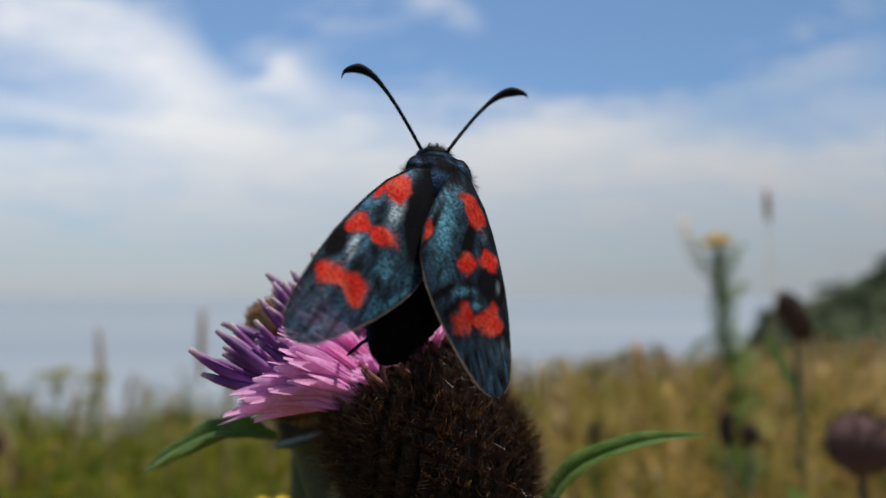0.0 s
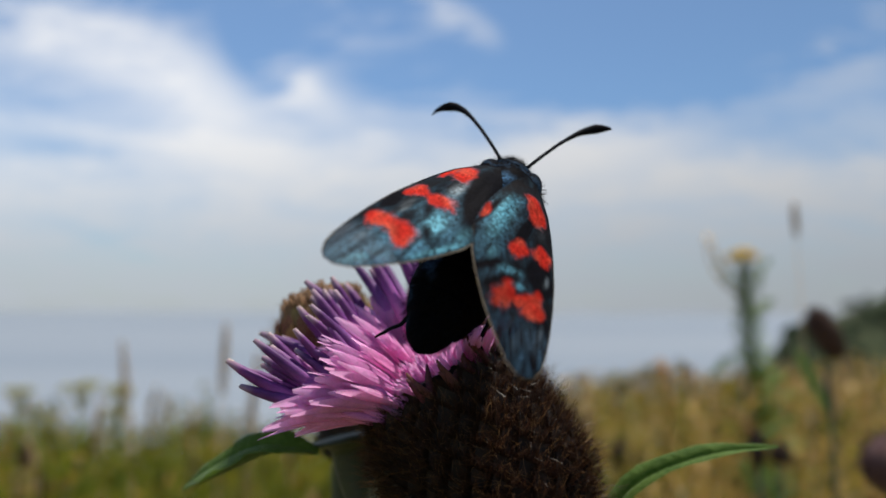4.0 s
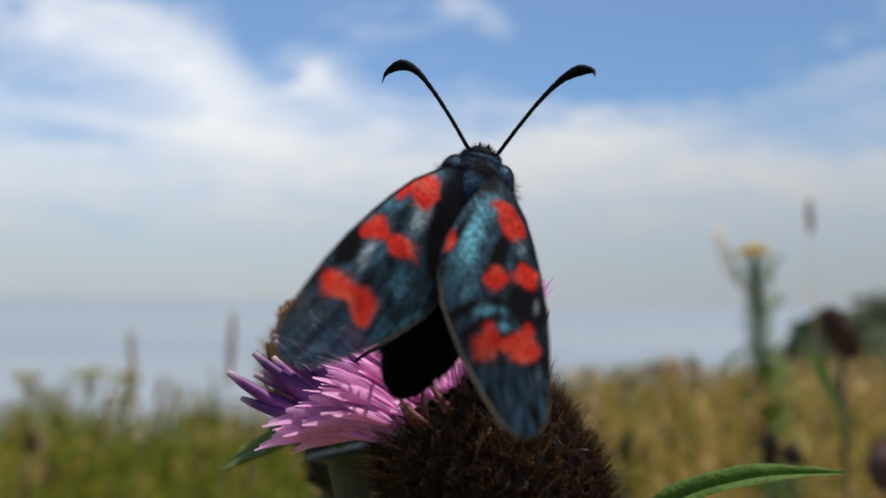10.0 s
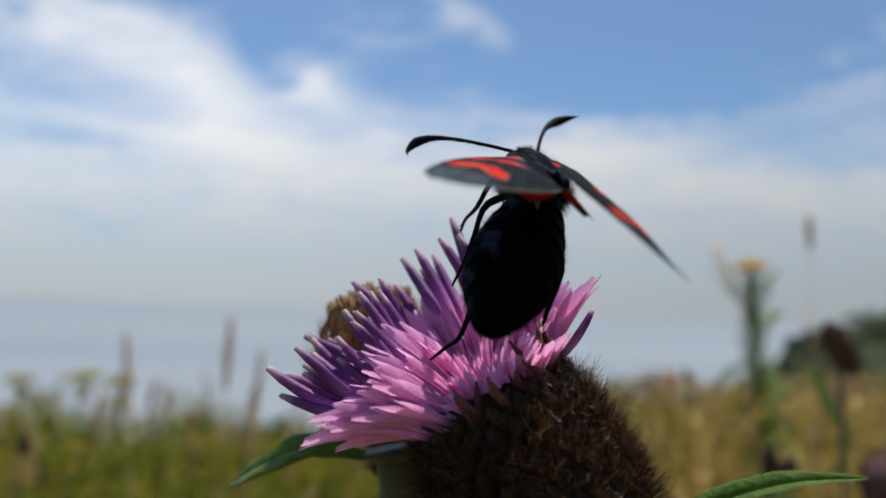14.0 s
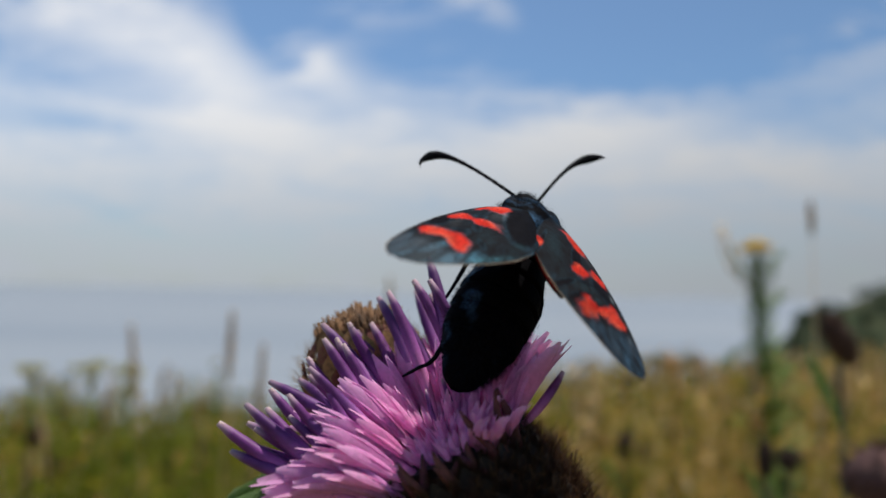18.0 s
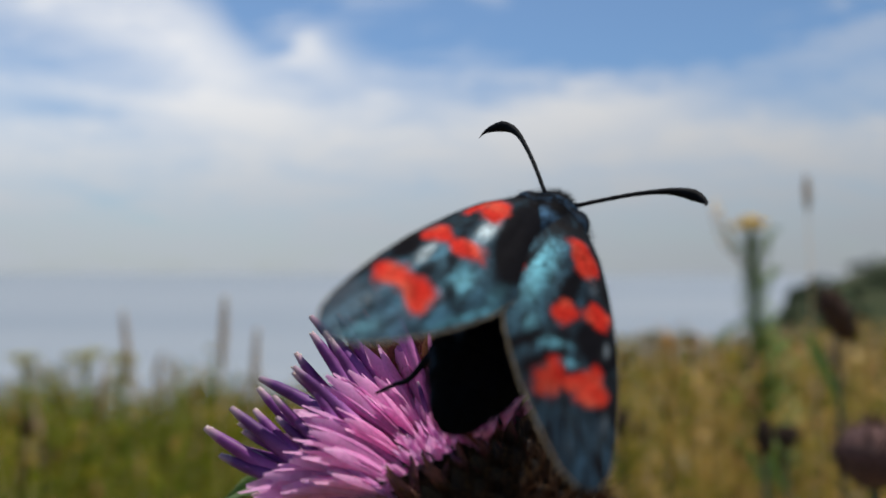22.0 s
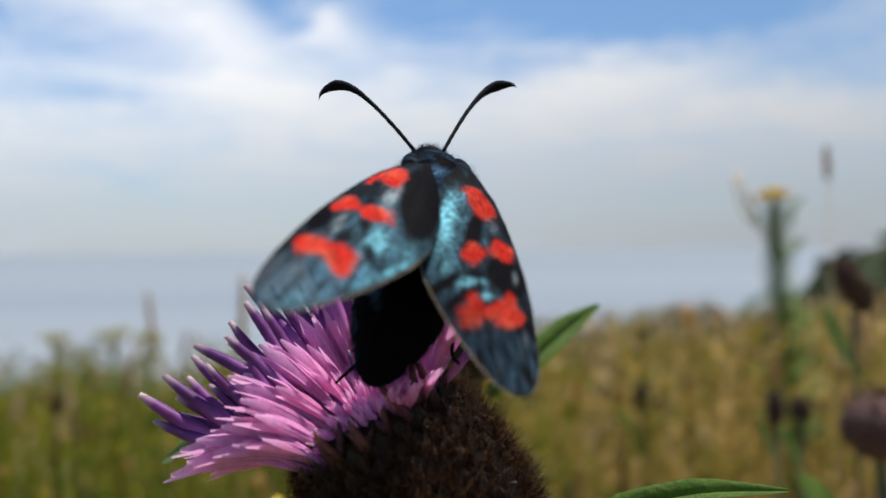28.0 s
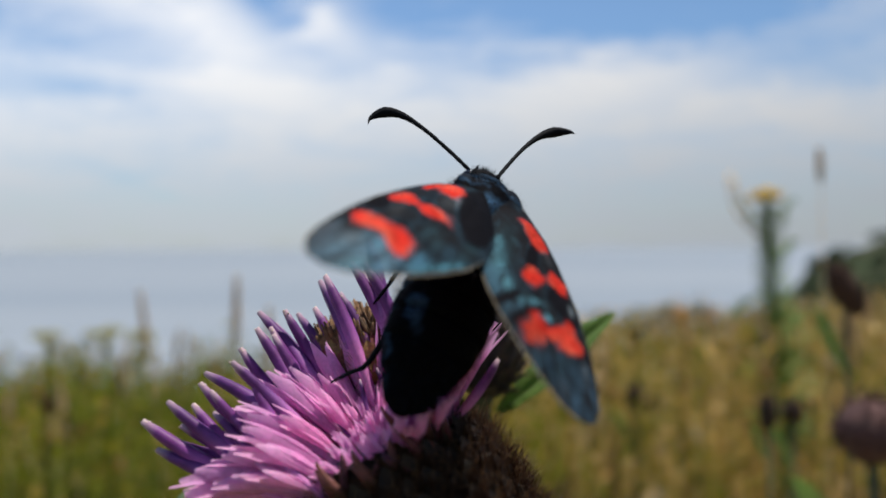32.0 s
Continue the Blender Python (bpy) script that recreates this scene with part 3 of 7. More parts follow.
def grass_stalk(x, y, top, head_len, head_r, lean=0.0, mat="dry", label="dry grass stalk with a narrow seed head"):
    g = empty("grass_stalk", label, "grass stalk", "seeding grass stalks", foot(x, y))
    h = top - ground_z(x, y)
    pts = curve_pts([(0, 0, 0), (lean * 0.3, 0, h * 0.5), (lean, 0, h - head_len)], 6)
    s = Shape()
    s.tube(pts, [0.0010 * min(y, 1.0)] * 4 + [0.0007 * min(y, 1.0)] * 3, 5)
    part("stalk", s, M[mat], g)
    c = Shape()
    d = (pts[-1] - pts[-2]).normalized()
    count = max(15, int(head_len * 900))
    for k in range(count):
        f = k / (count - 1)
        r = head_r * math.sin(math.pi * (0.12 + 0.86 * f)) ** 0.7
        a = k * 2.4
        p = pts[-1] + d * head_len * f
        q = p + Vector((math.cos(a) * r, math.sin(a) * r, head_len * 0.07))
        c.tube([p, (p + q) / 2 + Vector((0, 0, 0.001)), q], [0.0008, 0.0014, 0.0003], 4)
    part("seed_head", c, M[mat], g)
    return g


for row in [(-0.150, 0.414, 0.490, 0.040, 0.0034, 0.006), (-0.142, 0.43, 0.470, 0.035, 0.0030, 0.012), (-0.246, 0.568, 0.472, 0.05, 0.0036, -0.03),
            (-0.06, 0.60, 0.515, 0.05, 0.004, -0.01), (0.183, 0.369, 0.556, 0.016, 0.0026, -0.008), (0.196, 0.415, 0.522, 0.030, 0.0030, 0.075),
            (0.22, 0.95, 0.425, 0.06, 0.005, 0.03), (0.16, 0.9, 0.41, 0.05, 0.004, -0.02), (0.30, 1.0, 0.42, 0.05, 0.006, 0.02), (0.10, 1.1, 0.39, 0.06, 0.005, 0.03)]:
    grass_stalk(*row)

rng = random.Random(71)
for k in range(84):
    slope = -0.72 + 1.45 * (k + rng.random()) / 84
    y = rng.uniform(0.55, 1.5)
    top = sight_top(slope * y, y) + y * rng.uniform(-0.01, 0.045) * (1.0 if slope < 0.1 else 0.7)
    grass_stalk(slope * y, y, top, rng.uniform(0.03, 0.07), rng.uniform(0.003, 0.007), rng.gauss(0, 0.03),
                label="tan grass stalk with a loose seed head above the meadow")


def build_umbel(x, y, top, wide, seed):
    """A withering umbel: thin rays that carry small yellow-green clusters."""
    g = empty("umbel_plant", "pale yellow-green umbel flower on a thin stalk", "wildflower", "umbel flowers in the meadow", foot(x, y))
    rng, h = random.Random(seed), top - ground_z(x, y)
    s = Shape()
    s.tube(curve_pts([(0, 0, 0), (0.008, 0, h * 0.6), (0, 0, h - 0.03)], 6), 0.0012, 6)
    part("stem", s, M["ragwort"], g)
    for k in range(13):
        a, r = k * 2.4, wide * math.sqrt((k + 0.5) / 13)
        tip = Vector((math.cos(a) * r, math.sin(a) * r, h - 0.25 * r + rng.uniform(-0.003, 0.003)))
        c = Shape()
        c.tube([(0, 0, h - 0.03), (tip.x * 0.6, tip.y * 0.6, h - 0.012), tip], 0.0005, 4)
        for j in range(14):
            d = Vector((rng.gauss(0, 1), rng.gauss(0, 1), rng.gauss(0, 0.5))) * 0.0028
            c.ball(tip + d, (0.0012, 0.0012, 0.0009), 5, 3)
        part("floret_ball", c, M["umbel"], g)
    return g


for row in [(-0.376, 0.682, 0.428, 0.014, 1), (-0.335, 0.675, 0.424, 0.012, 2), (-0.544, 0.845, 0.404, 0.016, 3), (-0.40, 0.80, 0.385, 0.012, 4)]:
    build_umbel(*row)


def build_ragwort(x, y):
    g = empty("ragwort", "tall green ragwort with a yellow flower cluster", "wildflower", at=foot(x, y))
    h = 0.555 - ground_z(x, y)
    s = Shape()
    main = curve_pts([(0.03, 0, 0), (0.022, 0.01, h * 0.5), (0.005, 0, h * 0.8), (0, 0, h)], 14)
    s.tube(main, [0.005 - 0.0002 * i for i in range(15)], 8)
    part("stem", s, M["ragwort"], g)
    rng = random.Random(3)
    for k in range(84):
        f = 0.35 + 0.62 * k / 83
        i = min(int(f * 14), 13)
        p = main[i].lerp(main[i + 1], f * 14 - i)
        a = k * 2.4
        ln = rng.uniform(0.022, 0.036) * (2.1 - f * 1.75) * (1.0 - 0.3 * smooth01(0.55, 0.75, f))
        d = Vector((math.cos(a), math.sin(a), 0.9))
        leaf = Shape()
        pts = [p, p + d * ln * 0.4, p + d * ln * 0.75 + Vector((0, 0, -ln * 0.08)), p + d * ln + Vector((0, 0, -ln * 0.25))]
        slim = 1.0 - 0.3 * smooth01(0.5, 0.75, f)
        leaf.strip(pts, [0.002 * slim, 0.006 * slim, 0.005 * slim, 0.001 * slim], (0, 0, 1))
        for q in (1, 2):
            for sgn in (-1, 1):
                sd = Vector((-math.sin(a), math.cos(a), 0.3)) * sgn
                leaf.strip([pts[q], pts[q] + sd * 0.008 * slim, pts[q] + sd * 0.014 * slim], [0.003 * slim, 0.003 * slim, 0.0006], (0, 0, 1))
        part("leaf", leaf, M["ragwort"], g)
    # side shoots: a withered one, and green ones with buds
    for root, tip, mat in ((0.86, Vector((-0.044, -0.01, 0.024)), "dry"), (0.90, Vector((-0.020, 0.01, -0.006)), "ragwort"), (0.92, Vector((0.021, 0, -0.004)), "ragwort"),
                           (0.80, Vector((0.020, -0.01, -0.045)), "ragwort"), (0.72, Vector((-0.034, 0, -0.115)), "ragwort"), (0.70, Vector((0.036, 0, -0.118)), "ragwort")):
        i = int(root * 14)
        b, e = main[i], main[-1] + tip
        sh = Shape()
        sh.tube(curve_pts([b, b.lerp(e, 0.5) + Vector((tip.x * 0.25, 0, -0.004)), e], 6), [0.0013] * 4 + [0.0009] * 3, 6)
        for k in range(5):
            p, q = b.lerp(e, 0.45 + 0.13 * k), (e - b).normalized()
            d = (q + Vector((rng.gauss(0, 0.7), rng.gauss(0, 0.7), rng.gauss(0, 0.4)))).normalized()
            sh.strip([p, p + d * 0.006, p + d * 0.012], [0.001, 0.0028, 0.0004], (0, -1, 0.4))
        part("side_shoot", sh, M[mat], g)
    for k in range(10):
        a, r = k * 2.4, 0.0034 * math.sqrt(k)
        c = main[-1] + Vector((math.cos(a) * r * 1.2, math.sin(a) * r * 1.2, 0.010 - r * 0.7))
        fl = Shape()
        fl.ball(c, (0.005, 0.005, 0.004), 8, 5)
        for j in range(11):
            b = j * 0.571
            d = Vector((math.cos(b), math.sin(b), 0.25))
            fl.strip([c + d * 0.003, c + d * 0.007, c + d * 0.0105], [0.0012, 0.0016, 0.0005], (0, 0, 1))
        part("flower", fl, M["yellow"], g)
    return g


build_ragwort(0.30, 0.749)


def build_old_head(x, y, z, r, tall, mat, label, tilt=0.0):
    """A withered knapweed head on its own stalk."""
    g = empty("knapweed", label, "wildflower", "withered knapweeds", foot(x, y))
    h = z - ground_z(x, y)
    s = Shape()
    s.tube(curve_pts([(0, 0, 0), (0.006, 0.004, h * 0.5), (0, 0, h - r * tall * 0.8)], 6), 0.0004 + r * 0.09, 6)
    part("stem", s, M["stem"], g)
    b = Shape()
    b.ball((0, 0, h), (r, r, r * tall), 14, 10, 0.05)
    bristles = Shape()
    rng = random.Random(int(x * 1000))
    for k in range(150):
        d = Vector((rng.gauss(0, 1), rng.gauss(0, 1), rng.gauss(0, 1))).normalized()
        p = Vector((d.x * r, d.y * r, h + d.z * r * tall))
        q = p + d * r * 0.22 + Vector((0, 0, r * 0.12))
        bristles.tube([p, q], [r * 0.06, r * 0.015], 4)
    head = part("head", b, M[mat], g, at=Matrix.Translation((0, 0, h)) @ pose(0, 0, 0, 0, tilt, 0) @ Matrix.Translation((0, 0, -h)))
    tagged(part("bristles", bristles, M[mat], head), kind="stuff")
    lf = Shape()
    lf.strip(curve_pts([(0, 0, h - r * 6.0), (-r * 1.6, 0, h - r * 2.6), (-r * 2.6, -0.004, h - r * 1.2)], 5), [r * 0.2, r * 0.4, r * 0.5, r * 0.45, r * 0.3, r * 0.05], (0, -1, 0.3))
    part("leaf", lf, M["ragwort"], g)
    return g


purple_old = build_old_head(0.1190, 0.2, 0.4577, 0.0088, 0.95, "purple_head", "withered purple-brown knapweed head on a green stalk")
build_old_head(0.137, 0.27, 0.492, 0.0050, 2.1, "brown_head", "long dark brown withered flower head among the grass", -28)
build_old_head(0.122, 0.279, 0.445, 0.0036, 1.2, "dark_head", "small dark seed head on a stalk")
build_old_head(0.090, 0.222, 0.458, 0.0024, 2.3, "dark_head", "narrow dark seed head on a stalk")
build_old_head(0.135, 0.62, 0.375, 0.008, 1.5, "dark_head", "small dark seed head among green grass")

# ---------------------------------------------------------------- the knapweed with the moth
BASE = Vector((12.0, 60.0, -500.0))                     # foot of the plant, in millimetres from the first eye


def P(x, y, z):
    return (Vector((x, y, z)) - BASE) * MM


RIM = Vector((0.4, 53.2, -5.4))                         # middle of the florets' base
AXIS = Vector((-0.50, -0.06, 0.86)).normalized()
ACROSS = Vector((0.87, 0.0, 0.50))

plant = empty("knapweed_plant", "flowering knapweed with brown heads and narrow green leaves", "wildflower")


def floret_meshes():
    out = []
    for k in range(5):
        rng, s = random.Random(40 + k), Shape()
        bend = 0.12 + 0.08 * k
        L = 9.3
        at = lambda f: Vector((bend * L * f * f * 0.75, 0, L * f * (1 - 0.22 * bend * f))) * MM
        pale, mid = (0.95, 0.66, 0.86, 1), (0.93, 0.42, 0.77, 1)
        s.tube([at(f) for f in (0, 0.12, 0.24, 0.34)], [0.22 * MM, 0.24 * MM, 0.30 * MM, 0.40 * MM], 6, [pale, pale, mid, mid])
        for j in range(5):
            a = j * 1.2566 + rng.uniform(-0.2, 0.2)
            side = Vector((math.cos(a), math.sin(a), 0))
            ln = rng.uniform(0.70, 1.14)
            pts = [at(0.32) + side * 0.28 * MM]
            for q in (0.48, 0.64, 0.82, 1.0):
                f = 0.32 + (q - 0.32) * ln * 1.10
                pts.append(at(f) + side * (0.26 + 0.80 * (q - 0.32) ** 1.2) * MM)
            s.strip(pts, [0.34 * MM, 0.54 * MM, 0.62 * MM, 0.50 * MM, 0.13 * MM], -side, [mid, mid, (0.93, 0.42, 0.77, 1), (0.94, 0.45, 0.79, 1), (0.95, 0.54, 0.82, 1)], 0.4)
        out.append(s.mesh("floret", M["floret"]))
    return out


def style_meshes():
    out = []
    for k in range(5):
        s, L = Shape(), 13.6 + 0.3 * k
        bend = (0.16, -0.10, 0.05, -0.22, -0.14)[k]
        pts = [Vector((bend * L * f * f * 0.8, 0.35 * math.sin(4 * f + k), L * f * (1 - 0.25 * abs(bend) * f))) * MM for f in [i / 10 for i in range(11)]]
        pink, dark, tip = (0.66, 0.22, 0.52, 1), (0.13, 0.030, 0.16, 1), (0.50, 0.34, 0.38, 1)
        radii = [x * MM for x in (0.22, 0.26, 0.33, 0.41, 0.48, 0.53, 0.55, 0.53, 0.48, 0.40, 0.22)]
        cols = [pink, pink, pink, pink, pink, (0.58, 0.19, 0.50, 1), (0.38, 0.12, 0.40, 1), (0.22, 0.06, 0.27, 1), dark, (0.16, 0.045, 0.20, 1), tip]
        s.tube(pts, radii, 8, cols)
        rng = random.Random(k)
        for j in range(7):
            a = rng.uniform(0, 6.28)
            p = pts[-1] + Vector((math.cos(a) * 0.14, math.sin(a) * 0.14, rng.uniform(-0.5, 0.12))) * MM
            s.ball(p, (0.09 * MM,) * 3, 5, 4)
            s.c[-25:] = [(0.75, 0.62, 0.50, 1)] * 25
        out.append(s.mesh("style", M["style"]))
    return out


def head_profile(f):
    """Radius and depth (mm) of the involucre; f runs from the rim (0) to the stem (1)."""
    r = 5.3 + 1.6 * math.sin(math.pi * min(f * 0.9, 1)) if f < 0.56 else 6.9 * math.sqrt(max(1 - ((f - 0.56) / 0.45) ** 2, 0.03))
    return r, -18.0 * f


def dome_profile(f):
    """The same for a withered head: a dome above, a round bowl below."""
    return 7.0 * math.sin(math.pi * min(0.17 + 0.80 * f, 0.985)) ** 0.75, -14.6 * f


def build_involucre(name, parent, at, scale, bract_mat, fringe_mat, seed, rows=12, per_row=24, hair=40, label="", head_profile=head_profile, size=1.0, low=0.15):
    rng, s = random.Random(seed), Shape()
    prof = [head_profile(i / 14) for i in range(15)]
    n = 28
    verts = [(r * 0.94 * math.cos(2 * math.pi * j / n) * MM * scale, r * 0.94 * math.sin(2 * math.pi * j / n) * MM * scale, z * MM * scale) for r, z in prof for j in range(n)]
    faces = [(i * n + (j + 1) % n, i * n + j, (i + 1) * n + j, (i + 1) * n + (j + 1) % n) for i in range(14) for j in range(n)]
    faces = [f[::-1] for f in faces] + [tuple(range(n)), tuple(14 * n + j for j in range(n))[::-1]]
    s.add(verts, faces)
    head = part(name, s, M[bract_mat], parent, label, at)
    br = []
    for k in range(3):
        b = Shape()
        w, ln = 1.05 * scale * MM * size, 3.2 * scale * MM * size
        pts = [Vector((0.25 * scale * MM * math.sin(2.6 * f), 0, ln * f)) for f in (0, 0.35, 0.7, 1.0)]
        b.strip(pts, [w * 0.6, w, w * (0.75 + 0.1 * k), w * (0.08 if size == 1.0 else 0.5)], (-1, 0, 0), None, -0.3)
        br.append(b.mesh("bract", M[bract_mat]))
    hv, hf, k0 = [], [], 0
    for i in range(rows):
        f = low + (0.92 - low) * i / (rows - 1)
        r, z = head_profile(f)
        r2, z2 = head_profile(max(f - 0.06, 0))
        for j in range(per_row):
            a = 2 * math.pi * (j + 0.5 * (i % 2)) / per_row + rng.uniform(-0.05, 0.05)
            out = Vector((math.cos(a), math.sin(a), 0))
            up = (Vector((out.x * r2, out.y * r2, z2)) - Vector((out.x * r, out.y * r, z))).normalized()
            nrm = (out - up * out.dot(up)).normalized()
            up = (up + nrm * 0.18).normalized()
            o = Vector((out.x * r, out.y * r, z)) * MM * scale
            part("bract", br[(i + j) % 3], None, head, at=basis(o, nrm, up))
            tip = o + up * 3.2 * MM * scale + nrm * 0.25 * MM * scale
            across = up.cross(nrm)
            for q in range(hair):
                g = (q + 0.5) / hair * 2 - 1
                root = o + up * (3.3 - 1.7 * abs(g)) * MM * scale + across * g * 1.2 * MM * scale + nrm * 0.2 * MM * scale
                d = (up * rng.uniform(0.5, 1.0) + across * g * rng.uniform(0.6, 1.2) + nrm * rng.uniform(0.2, 1.1)).normalized()
                ln = rng.uniform(1.0, 2.7) * MM * scale * (0.55 if i < 2 else 1.0)
                curl = nrm * rng.uniform(-0.5, 0.5) + Vector((rng.uniform(-0.8, 0.8), rng.uniform(-0.8, 0.8), rng.uniform(-0.8, 0.8)))
                sd = d.cross(nrm).normalized() * 0.027 * MM * scale
                p1, p2 = root + d * ln * 0.55, root + d * ln * 0.9 + curl * ln * 0.5
                hv += [root - sd, root + sd, p1 + sd * 0.8, p1 - sd * 0.8, p2]
                hf += [(k0, k0 + 1, k0 + 2, k0 + 3), (k0 + 3, k0 + 2, k0 + 4)]
                k0 += 5
    h = Shape()
    root, tips = (0.016, 0.007, 0.0045, 1), ((0.42, 0.24, 0.10, 1), (0.36, 0.20, 0.085, 1), (0.12, 0.055, 0.026, 1), (0.055, 0.024, 0.013, 1), (0.045, 0.019, 0.011, 1))
    h.add(hv, hf, [c for k in range(len(hv) // 5) for c in (root, root, (0.050, 0.021, 0.012, 1), (0.050, 0.021, 0.012, 1), rng.choice(tips))])
    tagged(part("fringe", h, M[fringe_mat], head, smooth=False), kind="stuff")
    return head


def open_angle(phi):
    """How far florets spread from the axis (degrees) on each side: right, back, left, front."""
    return float(np.interp(phi % 360, [0, 45, 90, 135, 180, 225, 270, 315, 360], [46, 52, 57, 60, 60, 52, 44, 43, 46]))


def add_florets(head, scale, count, styles, seed, reach=1.0):
    rng = random.Random(seed)
    fm, sm = floret_meshes(), style_meshes()
    for k in range(count):
        f = math.sqrt((k + 0.5) / count)
        phi = k * 137.508 + rng.uniform(-8, 8)
        th = open_angle(phi) * f * rng.uniform(0.92, 1.04)
        place_floret(head, fm[min(int(f * 5), 4)], phi, th, f, rng, scale * rng.uniform(0.64, 1.06) * reach * (1.02 if 150 < phi % 360 < 260 else 1.12 if 80 < phi % 360 <= 150 else 1.0), 0.72)
    for k in range(styles):
        f = ((k + 0.5) / styles) ** 0.45
        phi = k * 137.508 + 60 + rng.uniform(-14, 14)
        th = open_angle(phi) * f * rng.uniform(0.62, 0.95)
        if (f < 0.62 and math.cos(radians(phi)) > -0.75 and math.sin(radians(phi)) < 0.6) or (-0.45 < math.cos(radians(phi)) < 0.8 and math.sin(radians(phi)) < 0.6):
            continue
        if 185 < phi % 360 < 265:
            th *= 0.86
        if 85 < phi % 360 < 200 and k % 5 in (0, 2, 3):
            continue
        if 120 < phi % 360 < 215:
            th *= rng.choice([0.65, 1.0, 1.12])
        place_floret(head, sm[min(int(f * 5), 4)], phi, th, f, rng, scale * rng.uniform(0.84, 1.08) * reach * (1.02 if 40 < phi % 360 < 150 else 0.84 if 150 <= phi % 360 < 215 else 0.72), 0.78)


def add_back_styles(head, count, seed):
    """Long violet styles that stand up behind, over the far side of the florets."""
    rng, sm = random.Random(seed), style_meshes()
    for k in range(count):
        phi = 88 + 82 * (k + 0.5) / count + rng.uniform(-4, 4)
        th = (0.25, 0.62, 0.42, 0.82)[k % 4] * rng.uniform(0.85, 1.15) * open_angle(phi)
        place_floret(head, sm[k % 5], phi, th, rng.uniform(0.55, 0.95), rng, rng.uniform(0.80, 0.98), 0.80)


def add_side_styles(head, count, seed):
    """Violet styles that lie over the outer florets and curl up past their tips."""
    rng, sm = random.Random(seed), style_meshes()
    for k in range(count):
        phi = 168 + 76 * (k + 0.5) / count + rng.uniform(-5, 5)
        th = (0.98, 0.70, 1.06, 0.84)[k % 4] * open_angle(phi)
        outer = smooth01(185, 215, phi)
        place_floret(head, sm[(1, 3, 4)[k % 3]], phi, th, rng.uniform(0.72, 0.98) * (1 - outer) + 1.04 * outer, rng, rng.uniform(0.78, 0.92) + 0.04 * outer, 0.80)
    # one bent low over the other rim
    part("style", sm[0], None, head, at=basis(Vector((4.6, -0.6, -1.4)) * MM, Vector((0, 0, 1)), Vector((0.97, -0.05, 0.24))) @ Matrix.Diagonal((0.62, 0.62, 0.46, 1)))


def add_withered(head, count, seed):
    """Limp brown florets that hang between the fresh ones at the front."""
    rng, mats = random.Random(seed), []
    for k in range(3):
        s = Shape()
        pts = [Vector((0.5 * math.sin(2.4 * f + k), 0.35 * math.sin(3.0 * f + 2 * k), 6.6 * f)) * MM for f in [i / 7 for i in range(8)]]
        s.tube(pts, [x * MM for x in (0.15, 0.22, 0.26, 0.30, 0.30, 0.26, 0.18, 0.08)], 7)
        mats.append(s.mesh("withered_floret", M["withered"]))
    for k in range(count):
        a = radians(246 + 90 * (k + 0.5) / count + rng.uniform(-6, 6))
        out = Vector((math.cos(a), math.sin(a), 0))
        d = Vector((out.x * 0.32 + rng.uniform(-0.25, 0.2), out.y * 0.16, 1))
        sc = rng.uniform(0.32, 0.70) * (0.75 if abs(out.x) < 0.45 else 1.0)
        part("withered_floret", mats[k % 3], None, head, at=basis((out * 5.45 + Vector((0, 0, -1.9))) * MM, out, d) @ Matrix.Diagonal((1, 1, sc, 1)))


def place_floret(head, me, phi, th, f, rng, scale, stiff):
    a, t = radians(phi), radians(th * stiff)
    out = Vector((math.cos(a), math.sin(a), 0))
    front = max(-math.sin(a), 0.0) * (1.0 if out.x < 0.55 else 0.0)
    sweep = Vector((out.x - 0.6 * front, out.y * (1 - 1.7 * front), 0))
    d = sweep * math.sin(t) + Vector((0, 0, 1)) * math.cos(t)
    o = (out * 5.2 * f + Vector((0, 0, -0.6 - 1.2 * f))) * MM
    # florets under the moth are pressed short
    if f < 0.42:
        scale *= 0.88 if out.x * f < -0.12 and math.sin(a) > -0.3 else 0.40 if math.sin(a) > 0.2 else 0.30
    elif f < 0.7 and 0.2 <= math.sin(a) < 0.75 and out.x > -0.5:
        scale *= 0.74
    elif f < 0.66 and math.sin(a) < 0.2 and out.x > -0.45:
        scale *= 0.34
    elif math.sin(a) < 0.2 and out.x > -0.75:
        scale *= (0.84 if math.sin(a) > -0.35 else 0.52) if out.x > 0.5 else 0.36 if out.x > -0.4 else 0.90
        if me.name.startswith("style") and out.x > -0.2 and rng.random() < 0.6:
            return
    m = basis(o, out + Vector((rng.uniform(-0.3, 0.3), rng.uniform(-0.3, 0.3), 0)), d)
    part(me.name.split(".")[0], me, None, head, at=m @ Matrix.Diagonal((scale, scale, scale, 1)))


def leaf_blade(points, width, normal, n=12):
    s = Shape()
    pts = curve_pts(points, n)
    ws = [width * max(math.sin(math.pi * (0.06 + 0.92 * i / n)), 0.03) ** 0.75 for i in range(n + 1)]
    verts = []
    for i, p in enumerate(pts):
        d = (pts[min(i + 1, n)] - pts[max(i - 1, 0)]).normalized()
        side = d.cross(Vector(normal)).normalized()
        up = side.cross(d)
        wave = 0.12 * math.sin(i * 1.7)
        for k, (q, h) in enumerate(((-1, 0.50 + wave), (-0.55, 0.62), (-0.12, 0.16), (0, -0.24), (0.12, 0.16), (0.55, 0.62), (1, 0.50 - wave))):
            verts.append(p + side * ws[i] * q + up * ws[i] * h)
    faces = [(i * 7 + k, i * 7 + k + 1, (i + 1) * 7 + k + 1, (i + 1) * 7 + k) for i in range(n) for k in range(6)]
    s.add(verts, faces)
    return s


